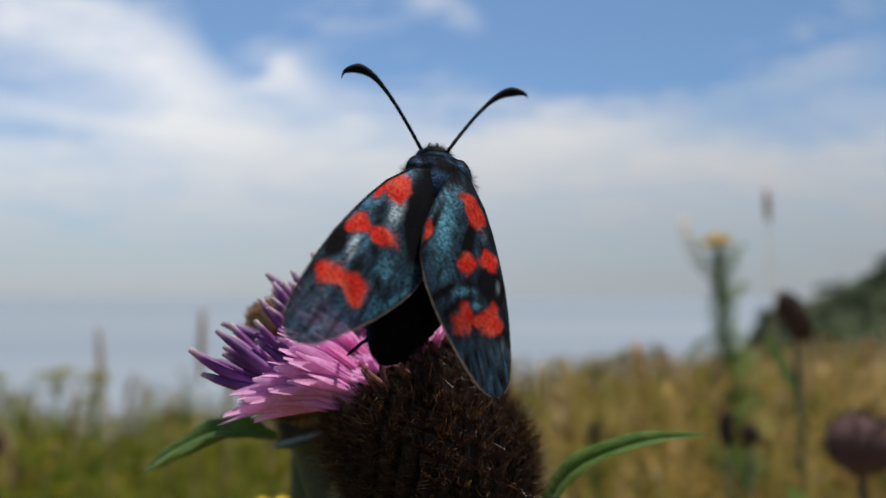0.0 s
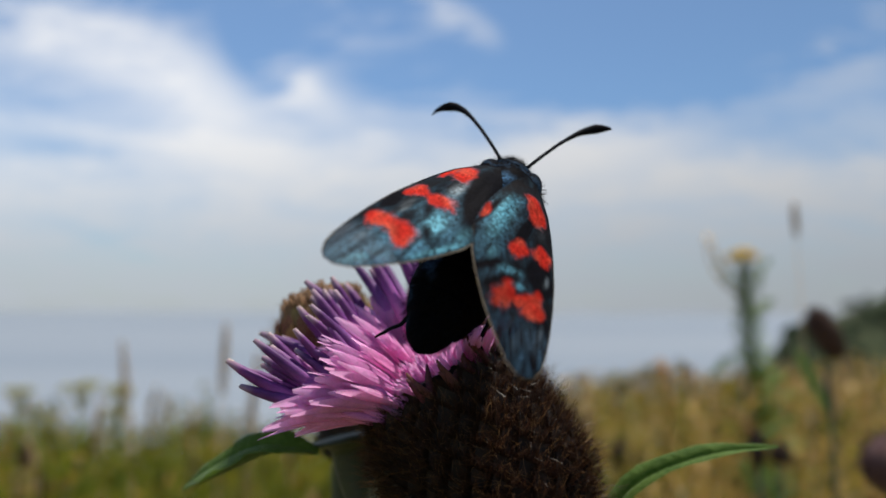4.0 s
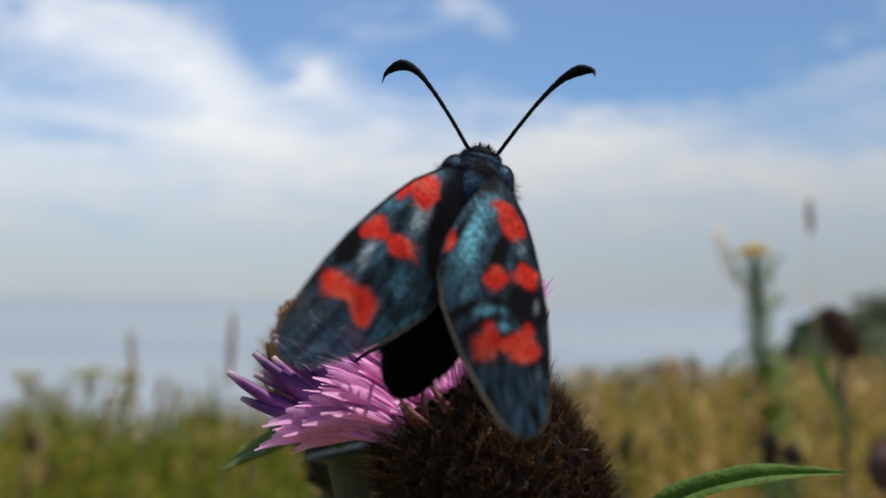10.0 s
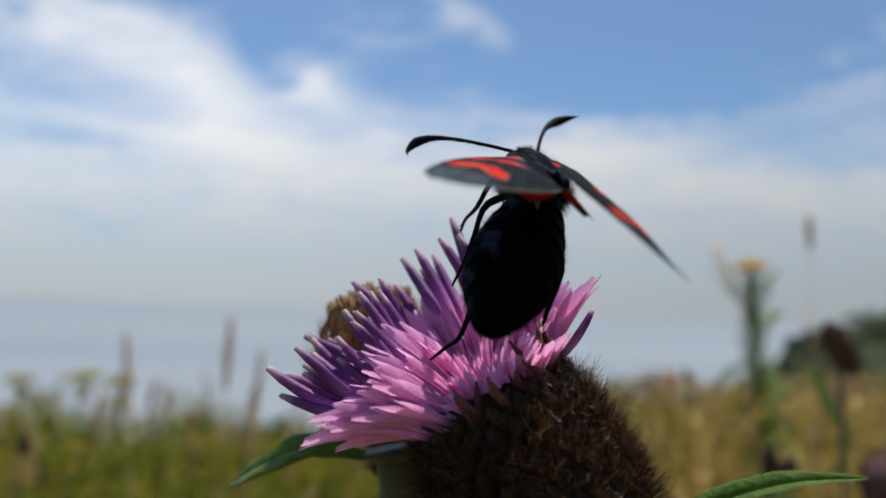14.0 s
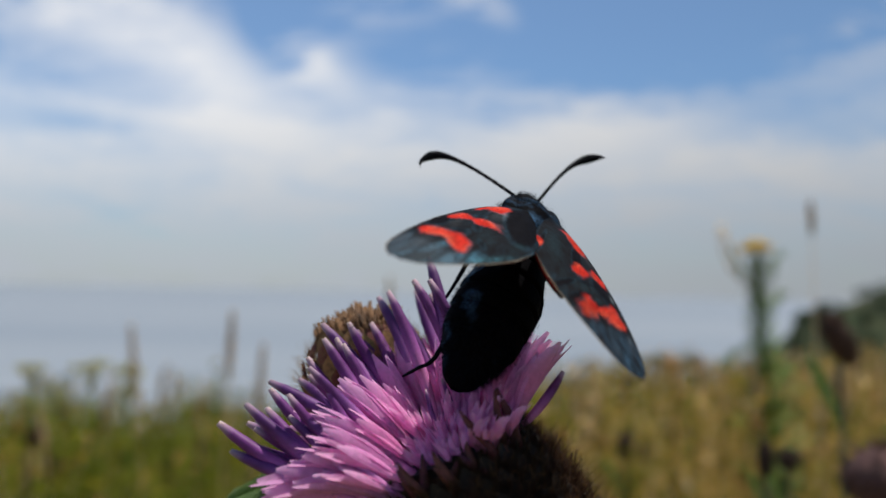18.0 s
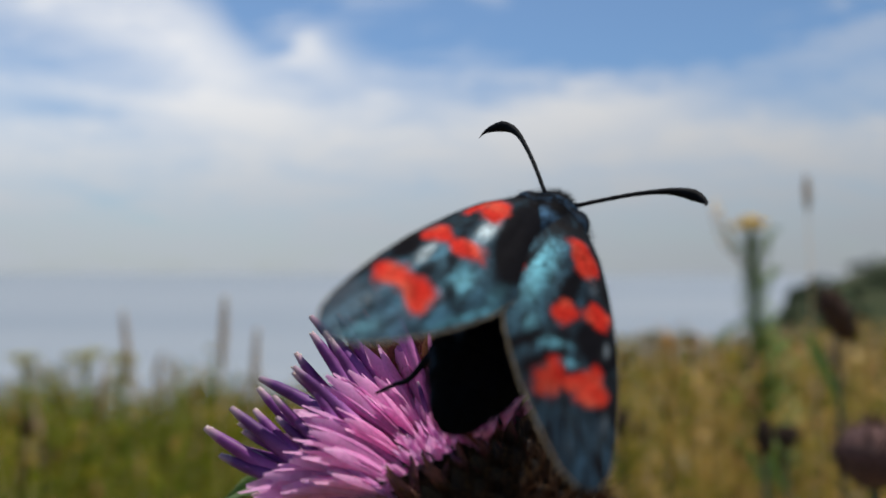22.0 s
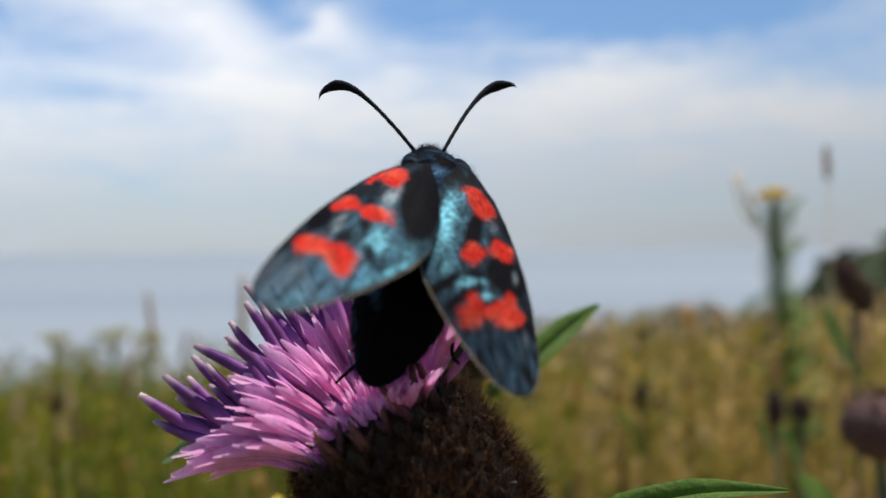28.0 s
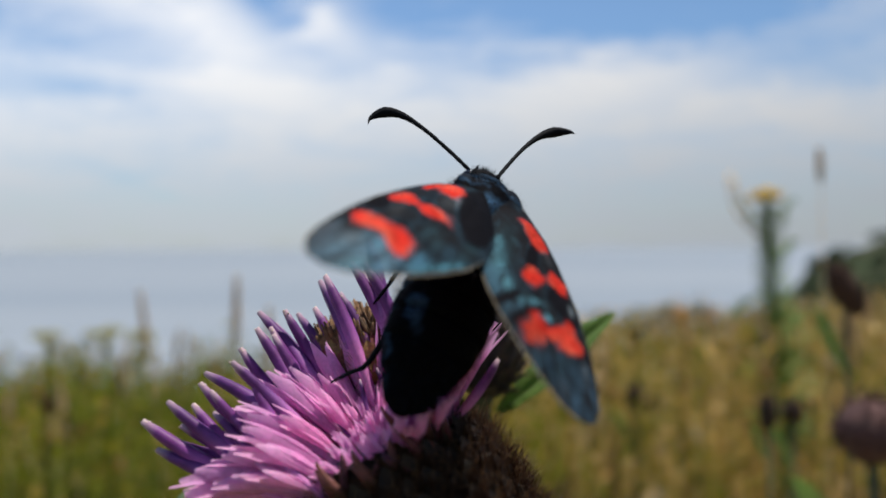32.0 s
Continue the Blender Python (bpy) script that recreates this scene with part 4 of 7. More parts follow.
def build_plant():
    at = basis(P(*RIM), ACROSS, AXIS)
    head = build_involucre("flower_head", plant, at, 1.0, "bract", "fringe", 11, label="large brown fringed head with pink-purple florets", hair=64, low=0.21)
    add_florets(head, 1.0, 210, 54, 21)
    add_back_styles(head, 8, 33)
    add_side_styles(head, 10, 34)
    add_withered(head, 14, 35)
    foot_of_head = RIM - AXIS * 17.6
    s = Shape()
    s.tube(curve_pts([P(*foot_of_head), P(*(foot_of_head - AXIS * 8)), P(18, 62, -45), P(15, 62, -200), P(12, 60, -500)], 24), [0.0021] + [0.0016] * 24, 9)
    part("stem", s, M["stem"], plant)
    for pts, w, nrm in (
            ([P(15.0, 59.5, -21), P(19.0, 59.5, -15.6), P(25.5, 59.0, -12.9), P(32.6, 58.6, -12.0)], 1.15 * MM, (0.15, -0.5, 0.85)),
            ([P(-9.0, 64, -13.0), P(-13.5, 64.5, -12.6), P(-17.6, 66, -14.4), P(-21.8, 67.6, -16.6)], 2.1 * MM, (-0.1, -0.45, 0.88)),
            ([P(15, 62, -150), P(60, 60, -120), P(95, 58, -135), P(110, 58, -160)], 9 * MM, (0, 0, 1)),
            ([P(15, 62, -250), P(-30, 70, -215), P(-60, 78, -230), P(-80, 80, -260)], 9 * MM, (0, 0, 1))):
        part("leaf", leaf_blade(pts, w, nrm), M["leaf"], plant)


build_plant()

old_head = empty("withered_knapweed", "withered tan-brown knapweed head on a stout green stem", "wildflower", "knapweed heads")


def build_withered():
    """Origin at the top of the head."""
    a2, sc = Vector((-0.22, 0.05, 0.97)).normalized(), 0.80
    rim = Vector((0, 0, -2.4)) * MM
    h2 = build_involucre("flower_head", old_head, basis(rim, (1, 0, 0), a2), sc, "tan_bract", "tan_fringe", 12, rows=9, per_row=16, hair=14, head_profile=dome_profile, size=1.0)
    rng = random.Random(5)
    crown = Shape()
    for k in range(460):
        r, a = 3.6 * math.sqrt(rng.random()), rng.uniform(0, 6.28)
        p = Vector((math.cos(a) * r, math.sin(a) * r, -0.8)) * MM
        q = p + Vector((math.cos(a) * r * 0.1 + rng.uniform(-0.5, 0.5), math.sin(a) * r * 0.1 + rng.uniform(-0.5, 0.5), rng.uniform(1.4, 3.2) * (1.25 - r / 7))) * MM
        crown.tube([p, (p + q) / 2, q], [0.22 * MM, 0.28 * MM, 0.10 * MM], 4)
    tagged(part("withered_floret_tuft", crown, M["tan_bract"], h2), kind="stuff")
    b2 = rim - a2 * 12.8 * MM
    s = Shape()
    s.tube(curve_pts([b2, b2 - a2 * 3.0 * MM, b2 + Vector((4.5, -1, -16)) * MM, b2 + Vector((8, 0, -60)) * MM, b2 + Vector((14, 0, -470)) * MM], 26), [0.0042, 0.0034, 0.0027, 0.0023] + [0.0019] * 23, 10)
    part("stem", s, M["stem"], old_head)
    part("leaf", leaf_blade([b2 + Vector((3.4, -1, -11)) * MM, b2 + Vector((-1, -5, -8)) * MM, b2 + Vector((-6, -7, -8)) * MM, b2 + Vector((-9, -8, -10)) * MM], 2.4 * MM, (0, -0.4, 0.9)), M["leaf"], old_head)


build_withered()
bud = empty("knapweed_bud", "closed dark brown knapweed bud with a bright green leaf", "wildflower", "knapweed heads")


def build_bud():
    """Origin at the tip of its leaf."""
    c3, a3 = Vector((-15.5, -8.0, 1.5)) * MM, Vector((0.15, 0.1, 0.98)).normalized()
    build_involucre("flower_head", bud, basis(c3, (1, 0, 0), a3), 0.55, "bract", "fringe", 13, rows=7, per_row=14, hair=18)
    s = Shape()
    b3 = c3 - a3 * 9.4 * MM
    s.tube(curve_pts([b3 + a3 * 0.5 * MM, b3 + Vector((0, 0, -8)) * MM, b3 + Vector((4, -4, -60)) * MM, b3 + Vector((6, -6, -480)) * MM], 18), 0.0013, 8)
    part("stem", s, M["stem"], bud)
    part("leaf", leaf_blade([Vector((-15.0, -8, -10.0)) * MM, Vector((-10, -6, -6.6)) * MM, Vector((-5, -3, -3.0)) * MM, Vector((0, 0, 0))], 1.7 * MM, (0.3, -0.5, 0.8)), M["leaf"], bud)


build_bud()

# ---------------------------------------------------------------- the moth (millimetres, head forward along y, back up along z)
moth = empty("burnet_moth", "black burnet moth with red-spotted blue-sheened wings on a knapweed", "moth")

SPOTS = {1: [(3.2, -0.70, 2.00, 0.36, 8), (3.0, 0.20, 1.60, 0.92, 25), (7.35, 0.50, 1.05, 0.76, 25), (6.80, 2.30, 1.30, 0.72, 112),
             (11.45, 2.15, 1.20, 0.95, 55), (11.30, 3.00, 0.85, 0.70, 75), (11.20, 3.85, 1.20, 1.10, 35)],
         -1: [(3.3, 0.50, 1.85, 1.15, 0), (4.35, 4.78, 1.15, 0.30, 36), (7.25, 2.85, 1.00, 0.80, 60), (7.1, 0.75, 1.12, 0.86, 90),
              (10.95, 4.60, 1.20, 0.85, 40), (11.25, 3.50, 0.60, 0.55, 90), (11.30, 2.45, 1.30, 0.98, 55)]}
# per wing: centre, half sizes, lean, weight of black patches and of painted silver and turquoise sheen
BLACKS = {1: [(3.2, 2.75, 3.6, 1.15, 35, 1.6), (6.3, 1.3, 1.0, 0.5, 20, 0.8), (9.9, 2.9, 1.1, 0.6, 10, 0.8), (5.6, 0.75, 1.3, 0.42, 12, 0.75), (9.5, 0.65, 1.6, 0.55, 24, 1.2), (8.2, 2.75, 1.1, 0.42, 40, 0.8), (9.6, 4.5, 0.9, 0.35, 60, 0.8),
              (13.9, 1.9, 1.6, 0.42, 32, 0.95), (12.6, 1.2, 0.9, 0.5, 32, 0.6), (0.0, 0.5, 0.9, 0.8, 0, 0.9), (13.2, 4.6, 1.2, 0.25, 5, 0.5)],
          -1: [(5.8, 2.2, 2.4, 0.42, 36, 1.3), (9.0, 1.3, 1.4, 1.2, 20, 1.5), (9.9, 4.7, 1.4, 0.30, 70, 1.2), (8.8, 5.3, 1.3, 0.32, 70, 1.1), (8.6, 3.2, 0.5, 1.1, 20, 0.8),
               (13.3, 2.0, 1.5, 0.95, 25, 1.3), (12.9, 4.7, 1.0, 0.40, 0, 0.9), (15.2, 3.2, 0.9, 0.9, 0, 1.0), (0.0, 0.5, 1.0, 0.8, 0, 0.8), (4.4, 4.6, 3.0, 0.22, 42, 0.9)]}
SILVER_SHEEN = {1: [(4.75, 1.50, 1.5, 0.52, 26, 0.95), (9.0, 1.55, 1.25, 0.36, 26, 1.0), (11.2, 2.4, 0.5, 0.28, 40, 0.6), (13.4, 3.0, 1.1, 0.5, 15, 0.45)],
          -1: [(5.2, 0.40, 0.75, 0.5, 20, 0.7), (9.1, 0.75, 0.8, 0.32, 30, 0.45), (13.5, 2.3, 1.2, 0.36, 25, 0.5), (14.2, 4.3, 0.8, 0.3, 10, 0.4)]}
TEAL_SHEEN = {1: [(8.6, 4.0, 1.6, 0.9, 30, 0.7), (14.5, 4.4, 1.6, 0.5, -10, 0.8), (9.5, 5.9, 3.0, 0.28, -4, 1.0), (6.9, 5.3, 1.6, 0.45, 20, 0.9)],
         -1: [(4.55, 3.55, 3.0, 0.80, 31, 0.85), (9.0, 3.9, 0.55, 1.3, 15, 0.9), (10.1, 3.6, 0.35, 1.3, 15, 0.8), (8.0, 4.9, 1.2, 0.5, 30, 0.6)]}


def wing_edges(u):
    front = float(np.interp(u, [-0.6, 0.5, 3, 5, 7, 9, 11, 13, 14.5, 15.4, 16.0, 16.2], [0.1, -0.65, -0.95, -0.80, -0.52, -0.14, 0.42, 1.12, 1.75, 2.25, 2.95, 3.6]))
    rear = float(np.interp(u, [-0.6, 0.5, 2, 4, 6, 8, 9.5, 11, 12.5, 14, 15.2, 16.0, 16.2], [0.1, 1.6, 3.2, 4.95, 6.0, 6.35, 6.3, 6.15, 5.85, 5.45, 5.0, 4.3, 3.6]))
    return front, rear


def gauss(u, v, cu, cv, su, sv, lean=0):
    c, s = math.cos(radians(lean)), math.sin(radians(lean))
    a, b = ((u - cu) * c + (v - cv) * s) / su, (-(u - cu) * s + (v - cv) * c) / sv
    return math.exp(-(a * a + b * b))


def wing_tint(u, v, front, rear, side):
    n = noise.noise(Vector((u * 0.9, v * 0.9, side * 7.0)))
    fine = noise.noise(Vector((u * 3.2, v * 3.2, side * 3.0)))
    streak = noise.noise(Vector((u * 0.7, (v - 0.15 * u) * 4.5, side * 5.0)))
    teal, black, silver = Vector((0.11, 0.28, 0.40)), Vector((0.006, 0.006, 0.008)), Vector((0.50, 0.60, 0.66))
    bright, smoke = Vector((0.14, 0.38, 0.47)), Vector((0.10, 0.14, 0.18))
    # right wing's field starts darker: its shade is put into the colour
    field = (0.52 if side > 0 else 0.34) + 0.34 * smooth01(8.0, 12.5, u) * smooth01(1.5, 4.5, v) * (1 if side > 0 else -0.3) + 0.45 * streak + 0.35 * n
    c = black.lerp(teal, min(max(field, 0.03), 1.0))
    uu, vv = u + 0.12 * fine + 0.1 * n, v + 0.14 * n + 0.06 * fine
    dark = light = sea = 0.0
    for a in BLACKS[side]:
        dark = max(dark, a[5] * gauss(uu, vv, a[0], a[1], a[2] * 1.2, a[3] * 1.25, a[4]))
    for a in SILVER_SHEEN[side]:
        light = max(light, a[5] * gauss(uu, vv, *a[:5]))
    for a in TEAL_SHEEN[side]:
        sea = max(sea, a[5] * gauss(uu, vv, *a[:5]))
    # sheen, and black where it is missing, painted in separately for each wing
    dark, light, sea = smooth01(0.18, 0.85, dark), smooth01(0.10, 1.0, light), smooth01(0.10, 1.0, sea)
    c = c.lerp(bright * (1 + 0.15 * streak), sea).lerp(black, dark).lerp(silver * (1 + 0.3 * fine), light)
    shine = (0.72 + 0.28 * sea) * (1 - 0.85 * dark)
    vein = 0.0
    for k in range(9):
        ang = -0.14 + 0.088 * k
        d = abs((v - 0.7) - math.tan(ang) * (u - 0.5)) / (0.075 + 0.006 * u)
        vein = max(vein, math.exp(-d * d) * smooth01(6.5, 10.0, u) * 0.7)
    c = c.lerp(black, vein)
    outer = smooth01(11.9, 13.4, u + 0.25 * (v - 3))
    clear = 0.12 * outer * (1 - 0.8 * vein) * (1 if side > 0 else 0.3)
    # outer part painted nearly black on the shaded right wing
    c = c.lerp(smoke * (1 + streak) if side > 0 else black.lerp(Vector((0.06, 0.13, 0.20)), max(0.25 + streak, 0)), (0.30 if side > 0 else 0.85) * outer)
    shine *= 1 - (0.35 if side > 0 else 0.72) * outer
    red = 0.0
    us, vs = uu + 0.34 * noise.noise(Vector((u * 0.95, v * 0.95, 11.0 + side))), vv + 0.34 * noise.noise(Vector((u * 0.95, v * 0.95, 23.0 + side)))
    for cu, cv, su, sv, lean in SPOTS[side]:
        cc, ss = math.cos(radians(lean)), math.sin(radians(lean))
        a, b = ((us - cu) * cc + (vs - cv) * ss) / su, (-(us - cu) * ss + (vs - cv) * cc) / sv
        red = max(red, 1 - smooth01(0.60, 1.16, (abs(a) ** 2.2 + abs(b) ** 2.2) ** 0.4545 + 0.16 * fine + 0.34 * n))
    scarlet = Vector((0.62, 0.030, 0.018)).lerp(Vector((0.74, 0.11, 0.06)), min(max(0.25 + 1.1 * n + smooth01(10.6, 12, u) * 0.35, 0), 1))
    # reds of the right wing dimmed in colour for the shade on it
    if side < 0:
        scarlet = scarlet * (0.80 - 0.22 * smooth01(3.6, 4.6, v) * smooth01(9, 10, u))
    c = c.lerp(scarlet * (1 + 0.25 * fine), red)
    shine, clear = shine * (1 - 0.97 * red), clear * (1 - red)
    edge = min(v - front, rear - v)
    back = smooth01(0.45, 0.6, (v - front) / max(rear - front, 0.1))
    line = (1 - smooth01(0.14, 0.26, edge)) * (1 - 0.35 * back)
    fringe = (1 - smooth01(0.05, 0.14, edge)) * smooth01(5.5, 8.0, u) * (0.25 + 0.75 * max(back, smooth01(14, 15.5, u)))
    c = c.lerp(black, line).lerp(Vector((0.30, 0.24, 0.17)), fringe)
    return (max(c.x, 0.002), max(c.y, 0.002), max(c.z, 0.002), shine * (1 - 0.9 * max(line, fringe))), max(clear, 0.35 * fringe)


def wing_camber(u, v, front, rear):
    q = (v - front) / max(rear - front, 0.01)
    fold = 0.07 * math.exp(-((q - 0.62) / 0.10) ** 2) * smooth01(0, 4, u)
    return 0.55 * math.sin(math.pi * q) * smooth01(-0.5, 3, u) * (1 - 0.75 * smooth01(10, 15.5, u)) - fold - 0.0012 * (u - 4) ** 2 + 0.10 * q * q * smooth01(8, 15, u)


def wing_mesh(name, side, nu=190, nv=96):
    s, clears = Shape(), []
    verts, cols = [], []
    for i in range(nu + 1):
        f = i / nu
        u = -0.6 + 16.8 * math.sin(math.pi / 2 * f) ** 1.15
        front, rear = wing_edges(u)
        for j in range(nv + 1):
            v = front + (rear - front) * j / nv
            verts.append(Vector((u, v, side * wing_camber(u, v, front, rear))) * MM)
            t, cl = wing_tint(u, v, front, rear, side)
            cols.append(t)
            clears.append(cl)
    w = nv + 1
    faces = [(i * w + j, (i + 1) * w + j, (i + 1) * w + j + 1, i * w + j + 1) for i in range(nu) for j in range(nv)]
    s.add(verts, faces, cols)
    me = s.mesh(name, M["wing"])
    att = me.attributes.new("clear", "FLOAT", "POINT")
    att.data.foreach_set("value", clears)
    return me


def hindwing_mesh(side):
    s, clears, verts, cols = Shape(), [], [], []
    nu, nv = 40, 20
    for i in range(nu + 1):
        u = (1.6 if side > 0 else 3.3) + (7.0 if side > 0 else 5.3) * math.sin(math.pi / 2 * i / nu)
        hw = (2.0 if side > 0 else 1.55) * max(math.sin(math.pi * min((u - 1.2) / 7.6, 1)), 0.02) ** 0.55
        for j in range(nv + 1):
            q = j / nv * 2 - 1
            v = 1.9 + 0.22 * u + hw * q
            verts.append(Vector((u, v, -side * (0.75 + 0.05 * u) + side * 0.25 * (1 - q * q))) * MM)
            rim = smooth01(0.80, 0.95, max(abs(q), (u - 1.6) / 7.0))
            c = Vector((0.72, 0.05, 0.03)).lerp(Vector((0.015, 0.015, 0.022)), rim)
            cols.append((c.x, c.y, c.z, 0.2 * rim))
            clears.append(0.0)
    w = nv + 1
    s.add(verts, [(i * w + j, (i + 1) * w + j, (i + 1) * w + j + 1, i * w + j + 1) for i in range(nu) for j in range(nv)], cols)
    me = s.mesh("hindwing", M["wing"])
    me.attributes.new("clear", "FLOAT", "POINT").data.foreach_set("value", clears)
    return me


def fur_shape(seed, count, centre, radii, length, keep):
    rng, s = random.Random(seed), Shape()
    hv, hf, k0 = [], [], 0
    for _ in range(count):
        d = Vector((rng.gauss(0, 1), rng.gauss(0, 1), rng.gauss(0, 1))).normalized()
        if not keep(d):
            continue
        p = Vector((centre[0] + d.x * radii[0], centre[1] + d.y * radii[1], centre[2] + d.z * radii[2]))
        g = (d + Vector((rng.uniform(-0.5, 0.5), rng.uniform(-0.7, 0.3), rng.uniform(-0.4, 0.5)))).normalized()
        ln = length * rng.uniform(0.5, 1.2)
        sd = g.orthogonal().normalized() * 0.017
        q = p + g * ln + Vector((0, -0.25, 0)) * ln
        for x in (p - sd, p + sd, q):
            hv.append(x * MM)
        hf.append((k0, k0 + 1, k0 + 2))
        k0 += 3
    s.add(hv, hf)
    return s


def antenna_shape(side):
    pts = curve_pts([(0, 0, 0), (-side * 0.10, 2.3, 0.35), (-side * 0.08, 4.9, 0.75), (side * 0.18, 7.1, 1.0), (side * 0.9, 8.35, 1.15), (side * 2.1, 8.45, 1.4), (side * 2.83, 7.8, 1.56)], 34)
    s, radii = Shape(), []
    for i in range(35):
        f = i / 34
        club = math.exp(-((f - 0.70) / 0.21) ** 2)
        radii.append((0.135 + 0.018 * (i % 2) + 0.27 * club) * min(1.0, (1 - f) / 0.34 + 0.05) * MM)
    s.tube([p * MM for p in pts], radii, 9)
    return s


def scaled_body(shape, amount, side=0.0):
    """A body part in black scales with blue glints painted on in scattered patches, on one side only if asked."""
    cols = []
    for x, y, z in shape.v:
        n = noise.noise(Vector((x, y, z)) * 700) + 0.3 * noise.noise(Vector((x, y, z)) * 2400)
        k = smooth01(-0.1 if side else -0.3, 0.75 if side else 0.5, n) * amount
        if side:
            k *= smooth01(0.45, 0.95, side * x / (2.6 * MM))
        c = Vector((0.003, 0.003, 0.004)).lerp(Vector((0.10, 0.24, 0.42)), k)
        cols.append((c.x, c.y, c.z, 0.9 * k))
    shape.c = cols
    me = shape.mesh("body", M["wing"])
    me.attributes.new("clear", "FLOAT", "POINT")
    return me


def build_moth():
    th = Shape()
    th.ball((0, 0.6 * MM, 0), (2.65 * MM, 2.75 * MM, 1.9 * MM), 40, 28)
    part("thorax", scaled_body(th, 0.95), None, moth, "glossy blue-black thorax")
    for sgn in (-1, 1):
        tg = Shape()
        tg.ball((sgn * 1.62 * MM, 1.0 * MM, 0.92 * MM), (0.92 * MM, 1.7 * MM, 0.62 * MM), 20, 14)
        part("shoulder_flap", scaled_body(tg, 0.9), None, moth)
    cl = Shape()
    cl.ball((0, 2.6 * MM, 0.55 * MM), (1.7 * MM, 0.75 * MM, 0.9 * MM), 24, 14)
    part("collar", scaled_body(cl, 0.9), None, moth)
    part("thorax_fur", fur_shape(1, 3000, (0, 0.5, 0), (2.6, 2.7, 1.85), 0.8, lambda d: d.z > -0.5 and abs(d.x) + max(d.y, 0) > 0.55), M["brown_fur"], moth, smooth=False)
    hd = Shape()
    hd.ball((0, 3.55 * MM, -0.05 * MM), (1.25 * MM, 0.95 * MM, 1.0 * MM), 18, 12)
    head = part("head", hd, M["chitin"], moth)
    part("head_fur", fur_shape(2, 900, (0, 3.5, 0), (1.2, 0.95, 1.0), 0.5, lambda d: d.z > -0.3), M["fur"], moth, smooth=False)
    for sgn in (-1, 1):
        e = Shape()
        e.ball((sgn * 1.05 * MM, 3.7 * MM, -0.15 * MM), (0.45 * MM, 0.55 * MM, 0.6 * MM), 12, 8)
        part("eye", e, M["eye"], head)
        p = Shape()
        p.tube([Vector(q) * MM for q in curve_pts([(sgn * 0.3, 4.2, -0.6), (sgn * 0.35, 4.9, -0.5), (sgn * 0.3, 5.2, 0.0)], 5)], [0.14 * MM] * 4 + [0.1 * MM, 0.04 * MM], 6)
        part("palp", p, M["fur"], head)
    pb = Shape()
    pb.tube([Vector(q) * MM for q in curve_pts([(0, 4.2, -0.8), (0, 5.0, -2.2), (0.1, 4.4, -4.6), (0.2, 3.6, -6.4)], 12)], 0.09 * MM, 6)
    part("proboscis", pb, M["chitin"], head)
    # abdomen, about its joint with the thorax
    ab = Shape()
    n, rings, verts = 48, 90, []
    for i in range(rings + 1):
        f = i / rings
        r = 2.95 * (0.62 + 0.38 * math.sin(math.pi * min(f * 1.15, 1) * 0.9)) * math.sqrt(max(1 - (max(f - 0.62, 0) / 0.385) ** 2, 0.0))
        seg = (f * 7.2) % 1.0
        r *= 1 - 0.085 * math.exp(-((seg - 0.02) / 0.12) ** 2) + 0.04 * seg
        for j in range(n):
            a = 2 * math.pi * j / n
            verts.append(Vector((r * math.cos(a) * 1.02, 0.6 - 12.6 * f, r * math.sin(a) * 0.9 - 1.0 - 0.9 * f)) * MM)
    faces = [(i * n + j, i * n + (j + 1) % n, (i + 1) * n + (j + 1) % n, (i + 1) * n + j) for i in range(rings) for j in range(n)]
    ab.add(verts, faces + [tuple(range(n))[::-1]])
    # sky glints painted along the left flank only
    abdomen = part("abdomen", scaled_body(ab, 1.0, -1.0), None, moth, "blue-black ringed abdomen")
    part("abdomen_fur", fur_shape(4, 5200, (0, -5.4, -1.45), (2.85, 6.2, 2.5), 0.62, lambda d: True), M["fur"], abdomen, smooth=False)
    made = {"abdomen": abdomen}
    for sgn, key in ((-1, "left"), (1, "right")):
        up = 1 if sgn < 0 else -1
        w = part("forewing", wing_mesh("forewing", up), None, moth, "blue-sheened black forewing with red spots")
        part("hindwing", hindwing_mesh(up), None, w, "red hindwing with a dark border")
        a = part("antenna", antenna_shape(sgn), M["chitin"], moth, "black clubbed antenna")
        made["wing_" + key], made["antenna_" + key] = w, a
    for sgn, pts in ((-1, ((1.2, 2.2, -1.1), (2.0, 3.2, -2.2), (2.6, 2.4, -4.4), (3.0, 2.6, -6.0), (3.1, 2.2, -7.0))),
                     (1, ((1.2, 2.2, -1.1), (2.0, 3.2, -2.2), (2.6, 2.4, -4.4), (3.0, 2.6, -6.0), (3.1, 2.2, -7.0))),
                     (-1, ((1.4, 0.7, -1.4), (2.9, 0.3, -2.6), (3.3, -1.2, -4.6), (3.7, -2.4, -6.2), (4.2, -3.4, -7.6))),
                     (1, ((1.4, 0.7, -1.4), (2.8, -0.5, -3.0), (3.0, -2.5, -5.5), (3.2, -3.4, -7.0), (3.3, -4.0, -7.6))),
                     (-1, ((1.3, -0.8, -1.5), (3.0, -5.0, -5.5), (3.8, -7.6, -8.0), (4.7, -8.2, -8.9), (5.6, -8.7, -9.9))),
                     (1, ((1.3, -0.8, -1.5), (3.0, -3.5, -3.6), (2.1, -6.4, -5.8), (1.9, -7.8, -7.2), (2.5, -8.3, -7.8)))):
        g = Shape()
        p = [Vector((sgn * x, y, z)) * MM for x, y, z in pts]
